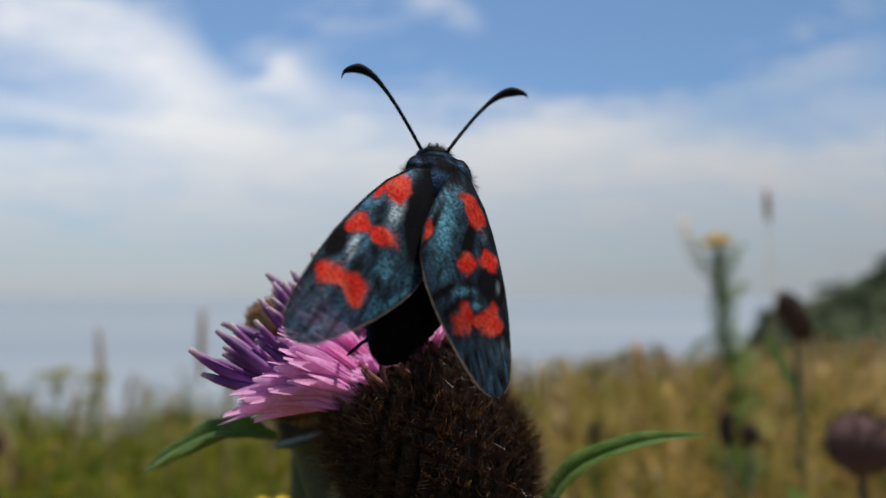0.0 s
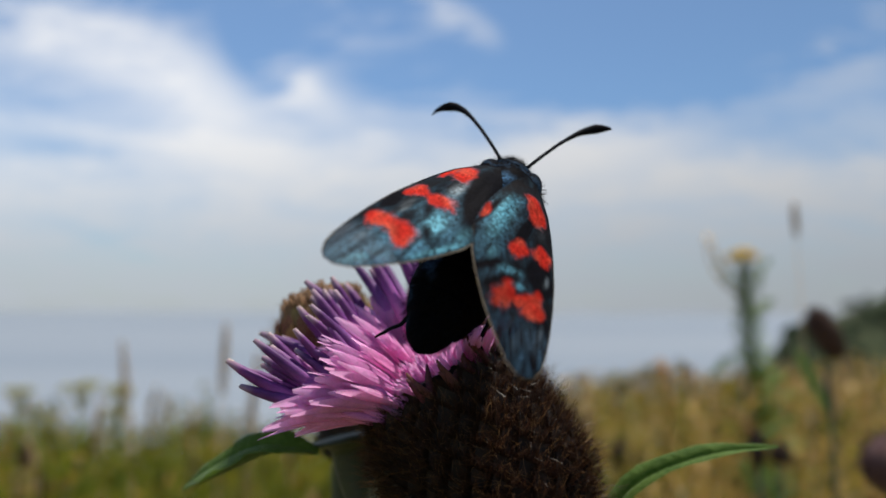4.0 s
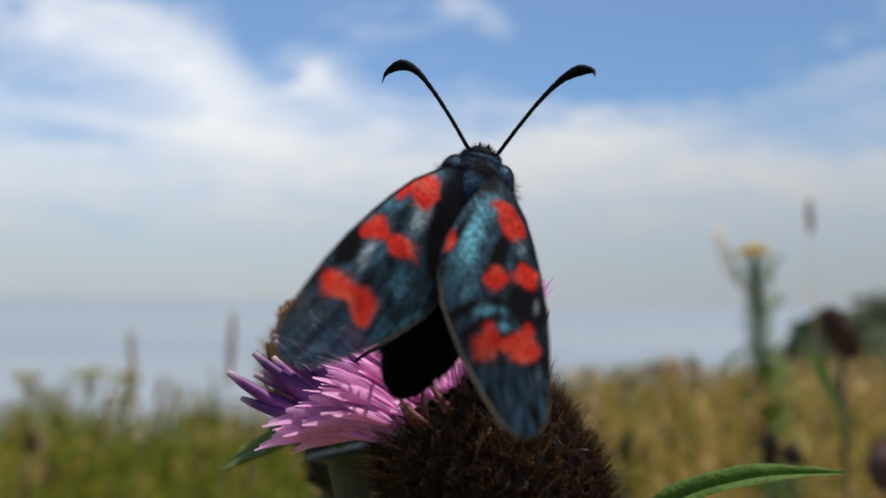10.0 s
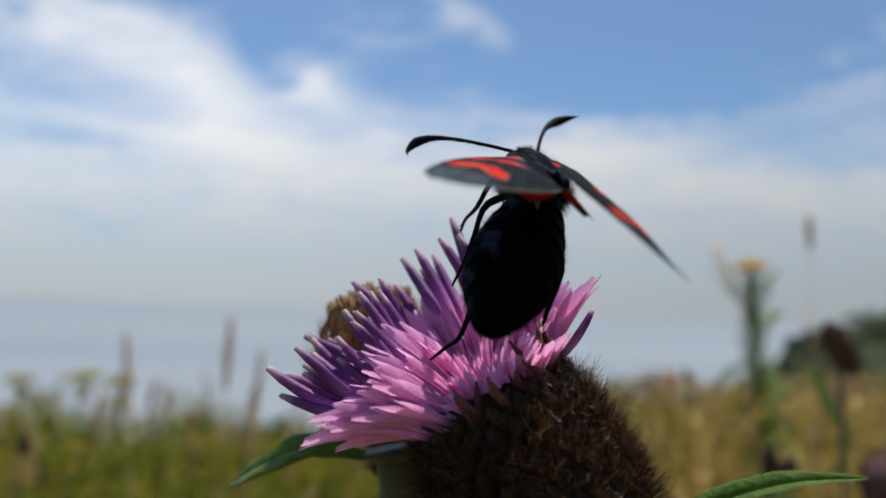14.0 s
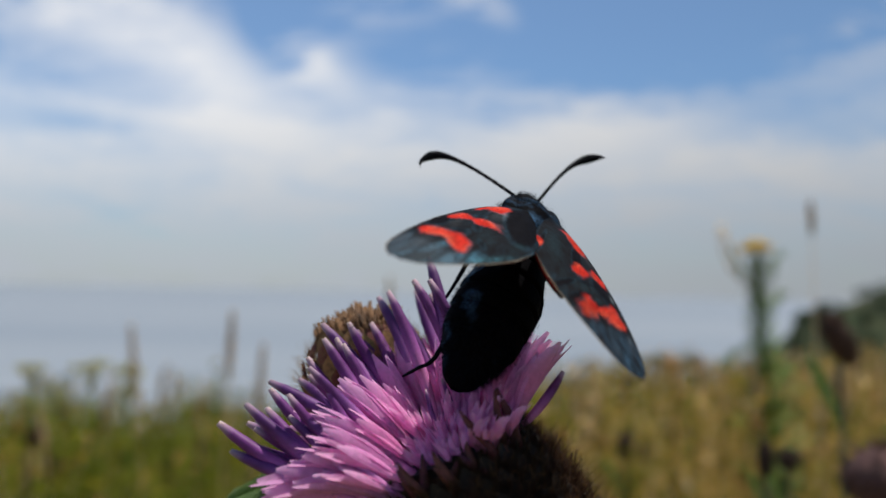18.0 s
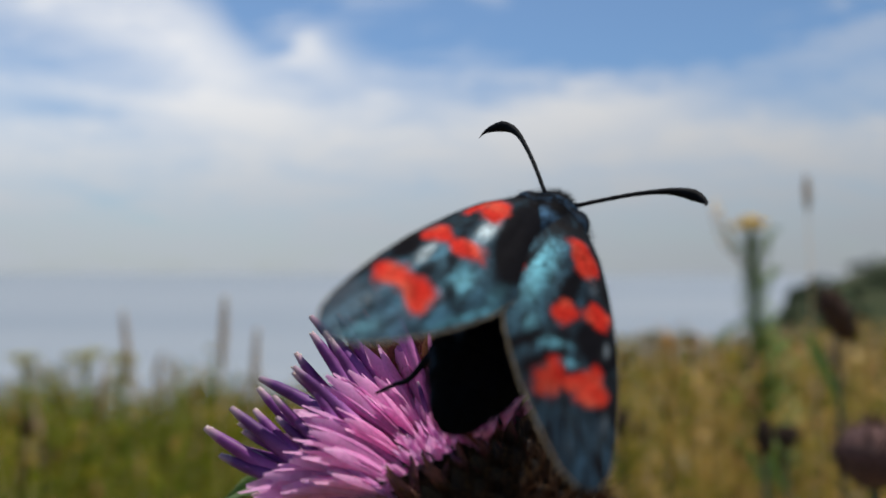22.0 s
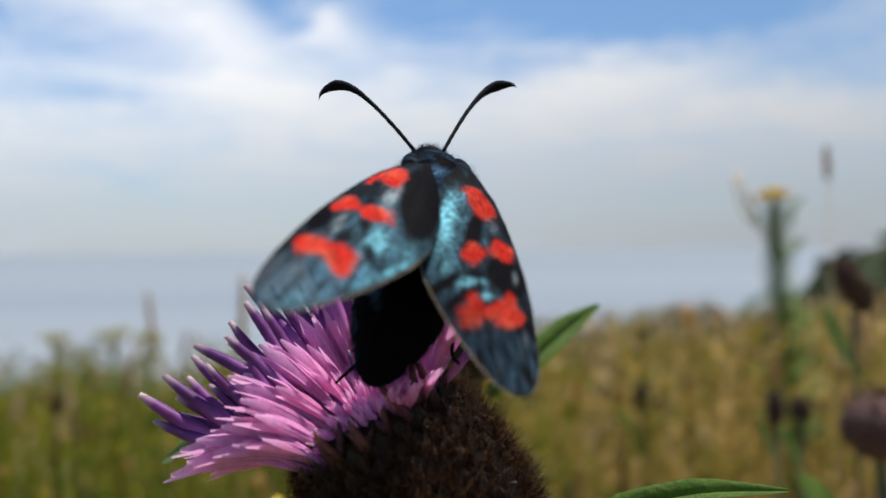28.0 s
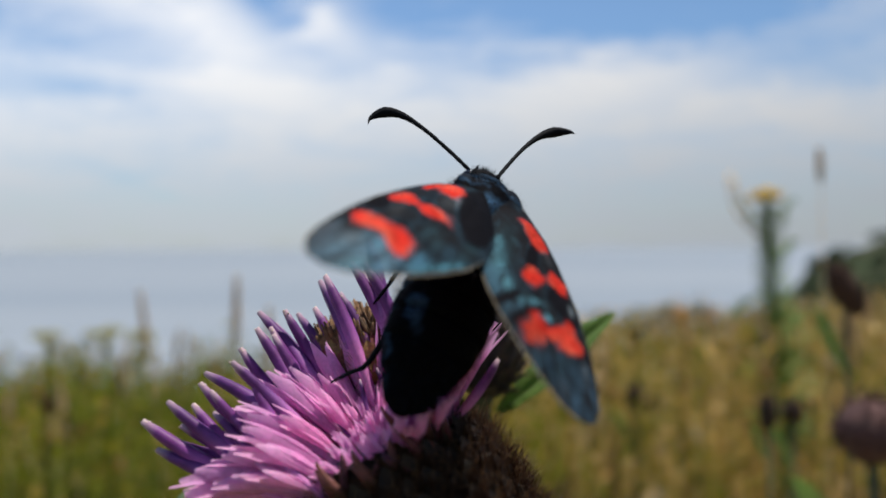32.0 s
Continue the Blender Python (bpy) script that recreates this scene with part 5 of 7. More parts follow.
        g.tube(curve_pts(p, 14), [x * MM for x in (0.27, 0.29, 0.30, 0.28, 0.24, 0.21, 0.20, 0.19, 0.17, 0.15, 0.14, 0.13, 0.12, 0.11, 0.08)], 8)
        for q in (2, 3):
            g.tube([p[q], p[q] + Vector((sgn * 0.3, -0.3, -0.6)) * MM], [0.06 * MM, 0.02 * MM], 4)
        part("leg", g, M["chitin"], moth)
    return made


moth_parts = build_moth()


def yellow_flower(x, y, z):
    g = empty("yellow_flower", "small yellow meadow flower on a green stalk", "wildflower", "yellow meadow flowers", foot(x, y))
    h = z - ground_z(x, y)
    s = Shape()
    s.tube(curve_pts([(0, 0, 0), (0.004, 0, h * 0.5), (0, 0, h)], 6), 0.001, 6)
    part("stem", s, M["stem"], g)
    fl = Shape()
    fl.ball((0, 0, h), (0.0025, 0.0025, 0.0018), 8, 5)
    for j in range(12):
        b = j * 0.5236
        d = Vector((math.cos(b), math.sin(b), 0.3))
        fl.strip([Vector((0, 0, h)) + d * 0.002, Vector((0, 0, h)) + d * 0.005, Vector((0, 0, h)) + d * 0.008], [0.001, 0.0014, 0.0006], (0, 0, 1))
    part("flower", fl, M["yellow"], g)
    return g


yellow_flower(-0.018, 0.115, 0.462)
yellow_flower(-0.030, 0.125, 0.460)


# ---------------------------------------------------------------- movement
def motions():
    sway = purple_old.matrix_world.copy()
    walk(purple_old, [(0, sway @ pose(0, 0, 0, 0, 0, 0)), (3.5, sway), (26.5, sway @ pose(0, 0, 0.001, 0, -1.35, 0)), (32, sway @ pose(0, 0, 0.001, 0, -1.35, 0))])
    walk(plant, [
        (0, pose(-0.003288, 0.027083, 0.000655, -4.49, 1.7, 8.54)),
        (0.5, pose(-0.000518, 0.026993, 0.000716, -4.59, 1.45, 8.05)),
        (1, pose(0.001794, 0.026875, 0.000867, -4.69, 1.2, 7.56)),
        (1.5, pose(0.002075, 0.023893, 0.001802, -4.95, 1.32, 7.74)),
        (2, pose(0.000927, 0.020949, 0.001837, -5.21, 1.45, 7.91)),
        (2.5, pose(0.001051, 0.021793, 0.001145, -5.02, 1.39, 7.55)),
        (3, pose(0.000584, 0.022557, 0.000862, -4.82, 1.33, 7.19)),
        (3.5, pose(0.005158, 0.022148, 0.001284, -5.03, 0.83, 7.68)),
        (5.5, pose(0.009602, 0.049341, 0.001007, -1.54, -0.03, 3.58)),
        (6, pose(0.012982, 0.038832, 0.001616, -3.14, -0.34, 6.19)),
        (6.5, pose(0.014018, 0.037528, 0.001188, -3.31, -0.48, 5.26)),
        (7, pose(0.014639, 0.035869, 0.000747, -3.47, -0.63, 4.34)),
        (7.5, pose(0.015112, 0.052627, 0.000103, -1.39, -0.89, 1.89)),
        (8, pose(0.017533, 0.069363, 0.000789, 0.7, -1.06, -0.57)),
        (8.5, pose(0.013382, 0.066822, 0.00094, 0.48, -0.52, -0.52)),
        (9, pose(0.007427, 0.064324, -0.000433, 0.27, 0.03, -0.47)),
        (9.5, pose(0.004435, 0.071091, -0.000207, 0.95, 0.27, -1.4)),
        (10, pose(0.003552, 0.077982, 0.000733, 1.63, 0.53, -2.33)),
        (10.5, pose(0.005258, 0.071049, 0.002067, 0.82, 0.62, -1.14)),
        (11, pose(0.004056, 0.064161, 0.000979, 0.02, 0.73, 0.05)),
        (11.5, pose(0.007264, 0.064906, 0.00092, 0.12, 0.34, -0.09)),
        (12, pose(0.010333, 0.065602, 0.001021, 0.23, -0.05, -0.24)),
        (12.5, pose(0.010203, 0.063695, 0.000907, -0.02, -0.09, -0.05)),
        (13, pose(0.009594, 0.06178, 0.00068, -0.27, -0.13, 0.15)),
        (13.5, pose(0.008127, 0.053514, -3.6e-05, -1.22, 0.02, 1.11)),
        (14, pose(0.007396, 0.045133, 0.000532, -2.17, 0.19, 2.07)),
        (14.5, pose(0.004934, 0.043576, 0.001238, -2.3, 0.53, 2.63)),
        (16.5, pose(-0.016547, 0.058802, 0.000558, -0.65, 2.87, -0.73)),
        (17, pose(-0.012438, 0.05351, 0.000762, -1.33, 2.38, -1.14)),
        (17.5, pose(-0.012999, 0.056325, 0.001038, -0.85, 2.54, -2.21)),
        (18, pose(-0.013199, 0.059194, 0.001008, -0.37, 2.71, -3.28)),
        (18.5, pose(-0.032017, 0.057001, 0.001295, -0.57, 4.77, -0.35)),
        (19, pose(-0.051225, 0.054102, 0.00145, -0.66, 6.83, 2.59)),
        (19.5, pose(-0.017122, 0.046224, 0.000516, -1.88, 2.83, -0.9)),
        (20, pose(0.016701, 0.036328, 0.000396, -2.85, -1.24, -4.31)),
        (20.5, pose(-0.002179, 0.049614, 0.000178, -1.52, 1.2, -4.35)),
        (21, pose(-0.021564, 0.062964, 0.000747, -0.19, 3.64, -4.34)),
        (21.5, pose(-0.008191, 0.073524, 0.001115, 1.09, 2.3, -5.21)),
        (22, pose(0.004491, 0.083874, 0.001517, 2.39, 0.98, -6.11)),
        (22.5, pose(-0.001784, 0.072014, 0.001249, 0.88, 1.6, -4.81)),
        (23, pose(-0.008737, 0.059993, 0.000321, -0.62, 2.25, -3.53)),
        (23.5, pose(-0.01235, 0.070663, 0.000187, 0.52, 2.61, -5.02)),
        (24, pose(-0.015238, 0.081433, 0.000135, 1.65, 2.99, -6.51)),
        (24.5, pose(-0.017544, 0.084546, 0.000822, 1.95, 3.41, -6.45)),
        (26.5, pose(0.00358, 0.09364, 0.00246, 3.48, 1.56, -9.18)),
        (27, pose(0.000415, 0.085771, 0.001008, 2.62, 1.43, -7.39)),
        (27.5, pose(-0.008324, 0.092466, 0.001334, 3.32, 2.06, -3.92)),
        (28, pose(-0.014694, 0.099674, 0.003061, 4.06, 2.65, -0.44)),
        (28.5, pose(-0.013449, 0.0867, 0.002463, 2.71, 2.75, -2.73)),
        (29, pose(-0.013302, 0.074266, 0.002, 1.35, 2.8, -5.02)),
        (29.5, pose(-0.013361, 0.072983, 0.001144, 1.24, 2.87, -5.27)),
        (30, pose(-0.012858, 0.071658, 0.000967, 1.12, 2.94, -5.53)),
        (30.5, pose(-0.017218, 0.069382, 0.000949, 0.79, 3.29, -4.45)),
        (31, pose(-0.02273, 0.066943, 0.000641, 0.46, 3.64, -3.38)),
        (31.5, pose(-0.016119, 0.063461, 0.000963, 0.06, 2.94, -4.4)),
        (32, pose(-0.009824, 0.059822, 0.001003, -0.33, 2.24, -5.42)),
    ])
    walk(old_head, [
        (0, pose(-0.01609, 0.071995, 0.50056, 0.2, 0, -3)),
        (0.5, pose(-0.015249, 0.067919, 0.500505, 1.5, 0, -2.5)),
        (1, pose(-0.015711, 0.072742, 0.501142, -0.2, 0, -2.8)),
        (1.5, pose(-0.014196, 0.067791, 0.501955, 1.1, 0, -2)),
        (2, pose(-0.015226, 0.071335, 0.502415, -0.1, 0, -2.5)),
        (2.5, pose(-0.014361, 0.066998, 0.501219, 1.5, 0, -2.1)),
        (3, pose(-0.015117, 0.069605, 0.501246, 0.7, 0, -2.5)),
        (3.5, pose(-0.015221, 0.070264, 0.502062, 0.3, 0, -2.5)),
        (5.5, pose(-0.01377, 0.067465, 0.503213, 0.8, 0, -1.8)),
        (6, pose(-0.014778, 0.069571, 0.504271, -0.2, 0, -2.3)),
        (6.5, pose(-0.015057, 0.06934, 0.503655, 0.1, 0, -2.4)),
        (7, pose(-0.015636, 0.069873, 0.502935, 0.1, 0, -2.7)),
        (7.5, pose(-0.01624, 0.069947, 0.502201, 0.3, 0, -3)),
        (8, pose(-0.014959, 0.069041, 0.502426, 0.5, 0, -2.4)),
        (8.5, pose(-0.013877, 0.068867, 0.502884, 0.5, 0, -1.9)),
        (9, pose(-0.015376, 0.067678, 0.50098, 1.4, 0, -2.6)),
        (9.5, pose(-0.017333, 0.069119, 0.501268, 0.9, 0, -3.6)),
        (10, pose(-0.01593, 0.069817, 0.502413, 0.3, 0, -2.9)),
        (10.5, pose(-0.011147, 0.070209, 0.504925, -0.6, 0, -0.5)),
        (11, pose(-0.011305, 0.069598, 0.504124, -0.1, 0, -0.6)),
        (11.5, pose(-0.011446, 0.069859, 0.503943, -0.2, 0, -0.6)),
        (12, pose(-0.011475, 0.06936, 0.503878, 0, 0, -0.7)),
        (12.5, pose(-0.011548, 0.070295, 0.503936, -0.3, 0, -0.7)),
        (13, pose(-0.012208, 0.069743, 0.50346, 0, 0, -1)),
        (13.5, pose(-0.012961, 0.068732, 0.502441, 0.6, 0, -1.4)),
        (14, pose(-0.013046, 0.069233, 0.502698, 0.4, 0, -1.4)),
        (14.5, pose(-0.012777, 0.0688, 0.503402, 0.3, 0, -1.3)),
        (16.5, pose(-0.012684, 0.069994, 0.504376, -0.3, 0, -1.3)),
        (17, pose(-0.012123, 0.070577, 0.504342, -0.5, 0, -1)),
        (17.5, pose(-0.011296, 0.070147, 0.50488, -0.5, 0, -0.6)),
        (18, pose(-0.009568, 0.067513, 0.505236, 0.2, 0, 0.3)),
        (18.5, pose(-0.009085, 0.07132, 0.506101, -1.2, 0, 0.5)),
        (19, pose(-0.008184, 0.067627, 0.505801, -0, 0, 1)),
        (19.5, pose(-0.009059, 0.069666, 0.507113, -1.1, 0, 0.6)),
        (20, pose(-0.009376, 0.067763, 0.506091, -0.2, 0, 0.4)),
        (20.5, pose(-0.00687, 0.067652, 0.506425, -0.2, 0, 1.6)),
        (21, pose(-0.005649, 0.067985, 0.506526, -0.4, 0, 2.3)),
        (21.5, pose(-0.004813, 0.074213, 0.507296, -2.5, 0, 2.7)),
        (22, pose(-0.00443, 0.068244, 0.506654, -0.5, 0, 2.9)),
        (22.5, pose(-0.004302, 0.066508, 0.506762, -0, 0, 2.9)),
        (23, pose(-0.003023, 0.069453, 0.50772, -1.2, 0, 3.6)),
        (23.5, pose(-0.004857, 0.069042, 0.504951, -0.2, 0, 2.7)),
        (24, pose(-0.005935, 0.070369, 0.504429, -0.5, 0, 2.1)),
        (24.5, pose(-0.004674, 0.070911, 0.504956, -0.8, 0, 2.7)),
        (26.5, pose(-0.002627, 0.067342, 0.504782, 0.3, 0, 3.8)),
        (27, pose(-0.005432, 0.066957, 0.503547, 0.8, 0, 2.4)),
        (27.5, pose(-0.008402, 0.072865, 0.50387, -1, 0, 0.9)),
        (28, pose(-0.006235, 0.069955, 0.505317, -0.6, 0, 2)),
        (28.5, pose(-0.005346, 0.072113, 0.50582, -1.4, 0, 2.4)),
        (29, pose(-0.004646, 0.066361, 0.505503, 0.4, 0, 2.8)),
        (29.5, pose(-0.004602, 0.071879, 0.504106, -0.8, 0, 2.8)),
        (30, pose(-0.002391, 0.063892, 0.50351, 1.8, 0, 3.9)),
        (30.5, pose(-0.003927, 0.072379, 0.503621, -0.8, 0, 3.1)),
        (31, pose(-0.006209, 0.065706, 0.503314, 1.3, 0, 2)),
        (31.5, pose(-0.006129, 0.072643, 0.503953, -1, 0, 2)),
        (32, pose(-0.005122, 0.065374, 0.504021, 1.2, 0, 2.5)),
    ])
    walk(bud, [
        (0, pose(-0.000755, 0.09891, 0.487974, 0.9, 0, -5.2)),
        (0.5, pose(-0.000238, 0.094979, 0.488309, 1.9, 0, -5)),
        (1, pose(0.001167, 0.100048, 0.488309, 0.4, 0, -4.3)),
        (1.5, pose(0.00227, 0.095199, 0.489914, 1.4, 0, -3.7)),
        (2, pose(0.00247, 0.099081, 0.489735, 0.3, 0, -3.6)),
        (2.5, pose(0.001828, 0.094699, 0.488617, 1.9, 0, -3.9)),
        (3, pose(0.001066, 0.09739, 0.487972, 1.3, 0, -4.3)),
        (3.5, pose(0.001183, 0.098073, 0.488608, 0.9, 0, -4.2)),
        (5.5, pose(0.001296, 0.095253, 0.489028, 1.6, 0, -4.2)),
        (6, pose(0.000278, 0.097455, 0.489931, 0.7, 0, -4.7)),
        (6.5, pose(-0.000461, 0.097137, 0.48908, 1.1, 0, -5.1)),
        (7, pose(-0.00115, 0.097751, 0.487639, 1.3, 0, -5.4)),
        (7.5, pose(-0.001926, 0.097808, 0.486392, 1.7, 0, -5.8)),
        (8, pose(-0.000294, 0.096823, 0.486798, 1.8, 0, -5)),
        (8.5, pose(0.001275, 0.09669, 0.487331, 1.7, 0, -4.2)),
        (9, pose(-0.001056, 0.095571, 0.484807, 2.8, 0, -5.4)),
        (9.5, pose(-0.00333, 0.097016, 0.48465, 2.4, 0, -6.5)),
        (10, pose(-0.000941, 0.097751, 0.486147, 1.8, 0, -5.3)),
        (10.5, pose(0.006058, 0.098224, 0.48964, 0.6, 0, -1.8)),
        (11, pose(0.006404, 0.097793, 0.48816, 1.1, 0, -1.6)),
        (11.5, pose(0.006152, 0.098207, 0.487853, 1.1, 0, -1.8)),
        (12, pose(0.005807, 0.097767, 0.487812, 1.3, 0, -1.9)),
        (12.5, pose(0.005219, 0.09865, 0.48794, 0.9, 0, -2.2)),
        (13, pose(0.00352, 0.097944, 0.487765, 1.2, 0, -3.1)),
        (13.5, pose(0.00351, 0.096962, 0.486872, 1.8, 0, -3.1)),
        (14, pose(0.004912, 0.09729, 0.488072, 1.3, 0, -2.4)),
        (14.5, pose(0.004886, 0.096925, 0.488582, 1.3, 0, -2.4)),
        (16.5, pose(0.003969, 0.097812, 0.487682, 1.3, 0, -2.9)),
        (17, pose(0.004037, 0.0983, 0.488394, 0.9, 0, -2.8)),
        (17.5, pose(0.004525, 0.097953, 0.488108, 1.1, 0, -2.6)),
        (18, pose(0.005625, 0.095325, 0.487973, 1.9, 0, -2)),
        (18.5, pose(0.009404, 0.098985, 0.492149, -0.4, 0, -0.1)),
        (19, pose(0.011427, 0.094817, 0.495604, -0.2, 0, 0.9)),
        (19.5, pose(0.014442, 0.096892, 0.497765, -1.5, 0, 2.4)),
        (20, pose(0.016582, 0.095049, 0.496655, -0.6, 0, 3.5)),
        (20.5, pose(0.0187, 0.0949, 0.497139, -0.7, 0, 4.5)),
        (21, pose(0.01925, 0.095223, 0.497456, -0.9, 0, 4.8)),
        (21.5, pose(0.021276, 0.101617, 0.498003, -3, 0, 5.8)),
        (22, pose(0.018446, 0.095403, 0.497847, -1, 0, 4.4)),
        (22.5, pose(0.016797, 0.093531, 0.498303, -0.6, 0, 3.6)),
        (23, pose(0.018953, 0.096599, 0.497973, -1.4, 0, 4.6)),
        (23.5, pose(0.018005, 0.09626, 0.49792, -1.3, 0, 4.2)),
        (24, pose(0.019189, 0.097605, 0.498647, -2, 0, 4.8)),
        (24.5, pose(0.020238, 0.098287, 0.499066, -2.3, 0, 5.3)),
        (26.5, pose(0.024811, 0.095335, 0.502152, -2.3, 0, 7.6)),
        (27, pose(0.021161, 0.09503, 0.500605, -1.8, 0, 5.7)),
        (27.5, pose(0.01856, 0.10096, 0.499249, -3.1, 0, 4.4)),
        (28, pose(0.019107, 0.097777, 0.499836, -2.4, 0, 4.7)),
        (28.5, pose(0.02095, 0.099877, 0.500691, -3.2, 0, 5.6)),
        (29, pose(0.019317, 0.094057, 0.500447, -1.4, 0, 4.8)),
        (29.5, pose(0.021574, 0.099531, 0.499716, -2.8, 0, 6)),
        (30, pose(0.021527, 0.091357, 0.499815, -0.4, 0, 5.9)),
        (30.5, pose(0.023546, 0.10005, 0.5, -3.1, 0, 6.9)),
        (31, pose(0.018393, 0.093275, 0.499327, -0.9, 0, 4.4)),
        (31.5, pose(0.021939, 0.100378, 0.500534, -3.3, 0, 6.1)),
        (32, pose(0.020599, 0.09295, 0.500531, -1.1, 0, 5.5)),
    ])
    walk(moth, [
        (0, pose(-0.000413, 0.051201, 0.507701, 58.2, 3.31, 11.71)),
        (0.5, pose(-0.001155, 0.052617, 0.50773, 55.01, 0.99, 16.42)),
        (1, pose(0.000266, 0.054043, 0.507813, 51.65, -1.05, 21.26)),
        (1.5, pose(0.001188, 0.053473, 0.508785, 50.97, -2.51, 22.38)),
        (2, pose(0.000789, 0.052965, 0.50871, 50.27, -3.96, 23.52)),
        (2.5, pose(0.000657, 0.051725, 0.508228, 55.32, -0.44, 19.45)),
        (3, pose(0.000525, 0.050494, 0.507637, 60.11, 3.42, 15.7)),
        (3.5, pose(0.001161, 0.052687, 0.508026, 52.4, 14.75, 8.41)),
        (5.5, pose(0.00261, 0.050686, 0.508423, 46.91, 23.38, -1.59)),
        (6, pose(0.002781, 0.052549, 0.508767, 54.65, 29.65, 3.64)),
        (6.5, pose(0.00146, 0.051091, 0.509832, 56.14, 24.81, 1.87)),
        (7, pose(0.000484, 0.049892, 0.508001, 57.73, 20.02, 0.02)),
        (7.5, pose(-0.001159, 0.048734, 0.507207, 60.09, 13.67, -1.81)),
        (8, pose(-0.000526, 0.047559, 0.507745, 62.61, 7.41, -3.86)),
        (8.5, pose(0.000378, 0.046881, 0.506863, 59.36, 16.08, -1)),
        (9, pose(-0.000179, 0.046106, 0.50652, 56.39, 24.89, 1.49)),
        (9.5, pose(-0.003003, 0.047779, 0.506896, 58.12, 18.35, 1.67)),
        (10, pose(-0.001904, 0.049563, 0.508131, 59.78, 11.81, 1.64)),
        (10.5, pose(0.001286, 0.050202, 0.510498, 56.61, 2.32, 6.33)),
        (11, pose(0.000896, 0.050953, 0.509706, 52.65, -6.86, 11.57)),
        (11.5, pose(0.000719, 0.049457, 0.509688, 53.37, -8.14, 14.27)),
        (12, pose(-0.000486, 0.047982, 0.508893, 54.04, -9.46, 16.97)),
        (12.5, pose(0.000798, 0.049021, 0.509659, 51.95, -6.88, 12.67)),
        (13, pose(-0.001245, 0.049997, 0.509423, 49.68, -4.46, 8.29)),
        (13.5, pose(-0.000112, 0.051905, 0.509153, 49.31, 0.62, 13.26)),
        (14, pose(0.000479, 0.053738, 0.509453, 49.38, 5.72, 18.23)),
        (14.5, pose(0.001416, 0.050958, 0.509523, 50.12, 6.35, 18.43)),
        (16.5, pose(0.002787, 0.054429, 0.510487, 46.2, 11.58, 10.16)),
        (17, pose(0.002149, 0.058564, 0.511034, 50.35, 13.84, 13.5)),
        (17.5, pose(0.002035, 0.058414, 0.51112, 50.71, 15, 15.31)),
        (18, pose(0.004515, 0.058391, 0.51101, 51.11, 16.15, 17.14)),
        (18.5, pose(0.003338, 0.057411, 0.509735, 49.27, 16.9, 18.2)),
        (19, pose(0.002365, 0.05638, 0.509518, 47.43, 17.68, 19.24)),
        (19.5, pose(0.003754, 0.053687, 0.509315, 44.27, 15.87, 16.1)),
        (20, pose(0.003099, 0.050949, 0.508684, 41.24, 13.91, 13.1)),
        (20.5, pose(0.004261, 0.047886, 0.509193, 52.64, 20.13, 6.93)),
        (21, pose(0.004336, 0.047898, 0.509142, 59.71, 19.76, 7.84)),
        (21.5, pose(0.003837, 0.049801, 0.509642, 50.88, 22.22, 0.25)),
        (22, pose(0.005126, 0.05181, 0.50915, 41.66, 23.53, -7.77)),
        (22.5, pose(0.002647, 0.053656, 0.509269, 36.46, 19.34, -8.91)),
        (23, pose(0.004877, 0.055654, 0.509626, 31.46, 15.08, -9.62)),
        (23.5, pose(0.002589, 0.054518, 0.509158, 41.26, 15, -3.73)),
        (24, pose(0.001842, 0.053427, 0.509454, 50.97, 13.95, 2.04)),
        (24.5, pose(0.003221, 0.054263, 0.509423, 46.16, 18.29, -1.89)),
        (26.5, pose(0.004783, 0.049754, 0.511182, 51.86, 6.89, 10.23)),
        (27, pose(0.003064, 0.049441, 0.509809, 48.64, 12.55, 9.53)),
        (27.5, pose(0.001079, 0.052009, 0.510023, 48.11, 8.71, 14.92)),
        (28, pose(0.001808, 0.054778, 0.51091, 47.22, 4.93, 20.31)),
        (28.5, pose(0.003032, 0.053643, 0.511364, 44.86, 2.45, 22.93)),
        (29, pose(0.002615, 0.052403, 0.51124, 42.4, 0.09, 25.65)),
        (29.5, pose(0.003325, 0.050636, 0.511677, 46.58, 3.11, 21.22)),
        (30, pose(0.004973, 0.048928, 0.51089, 50.53, 6.44, 17)),
        (30.5, pose(0.00561, 0.05126, 0.510611, 48.83, 12.86, 18.45)),
        (31, pose(0.003453, 0.053423, 0.50948, 47.24, 19.31, 19.75)),
        (31.5, pose(0.003868, 0.053663, 0.510397, 50, 19.14, 20.65)),
        (32, pose(0.004854, 0.053935, 0.510378, 52.76, 18.93, 21.54)),
    ])
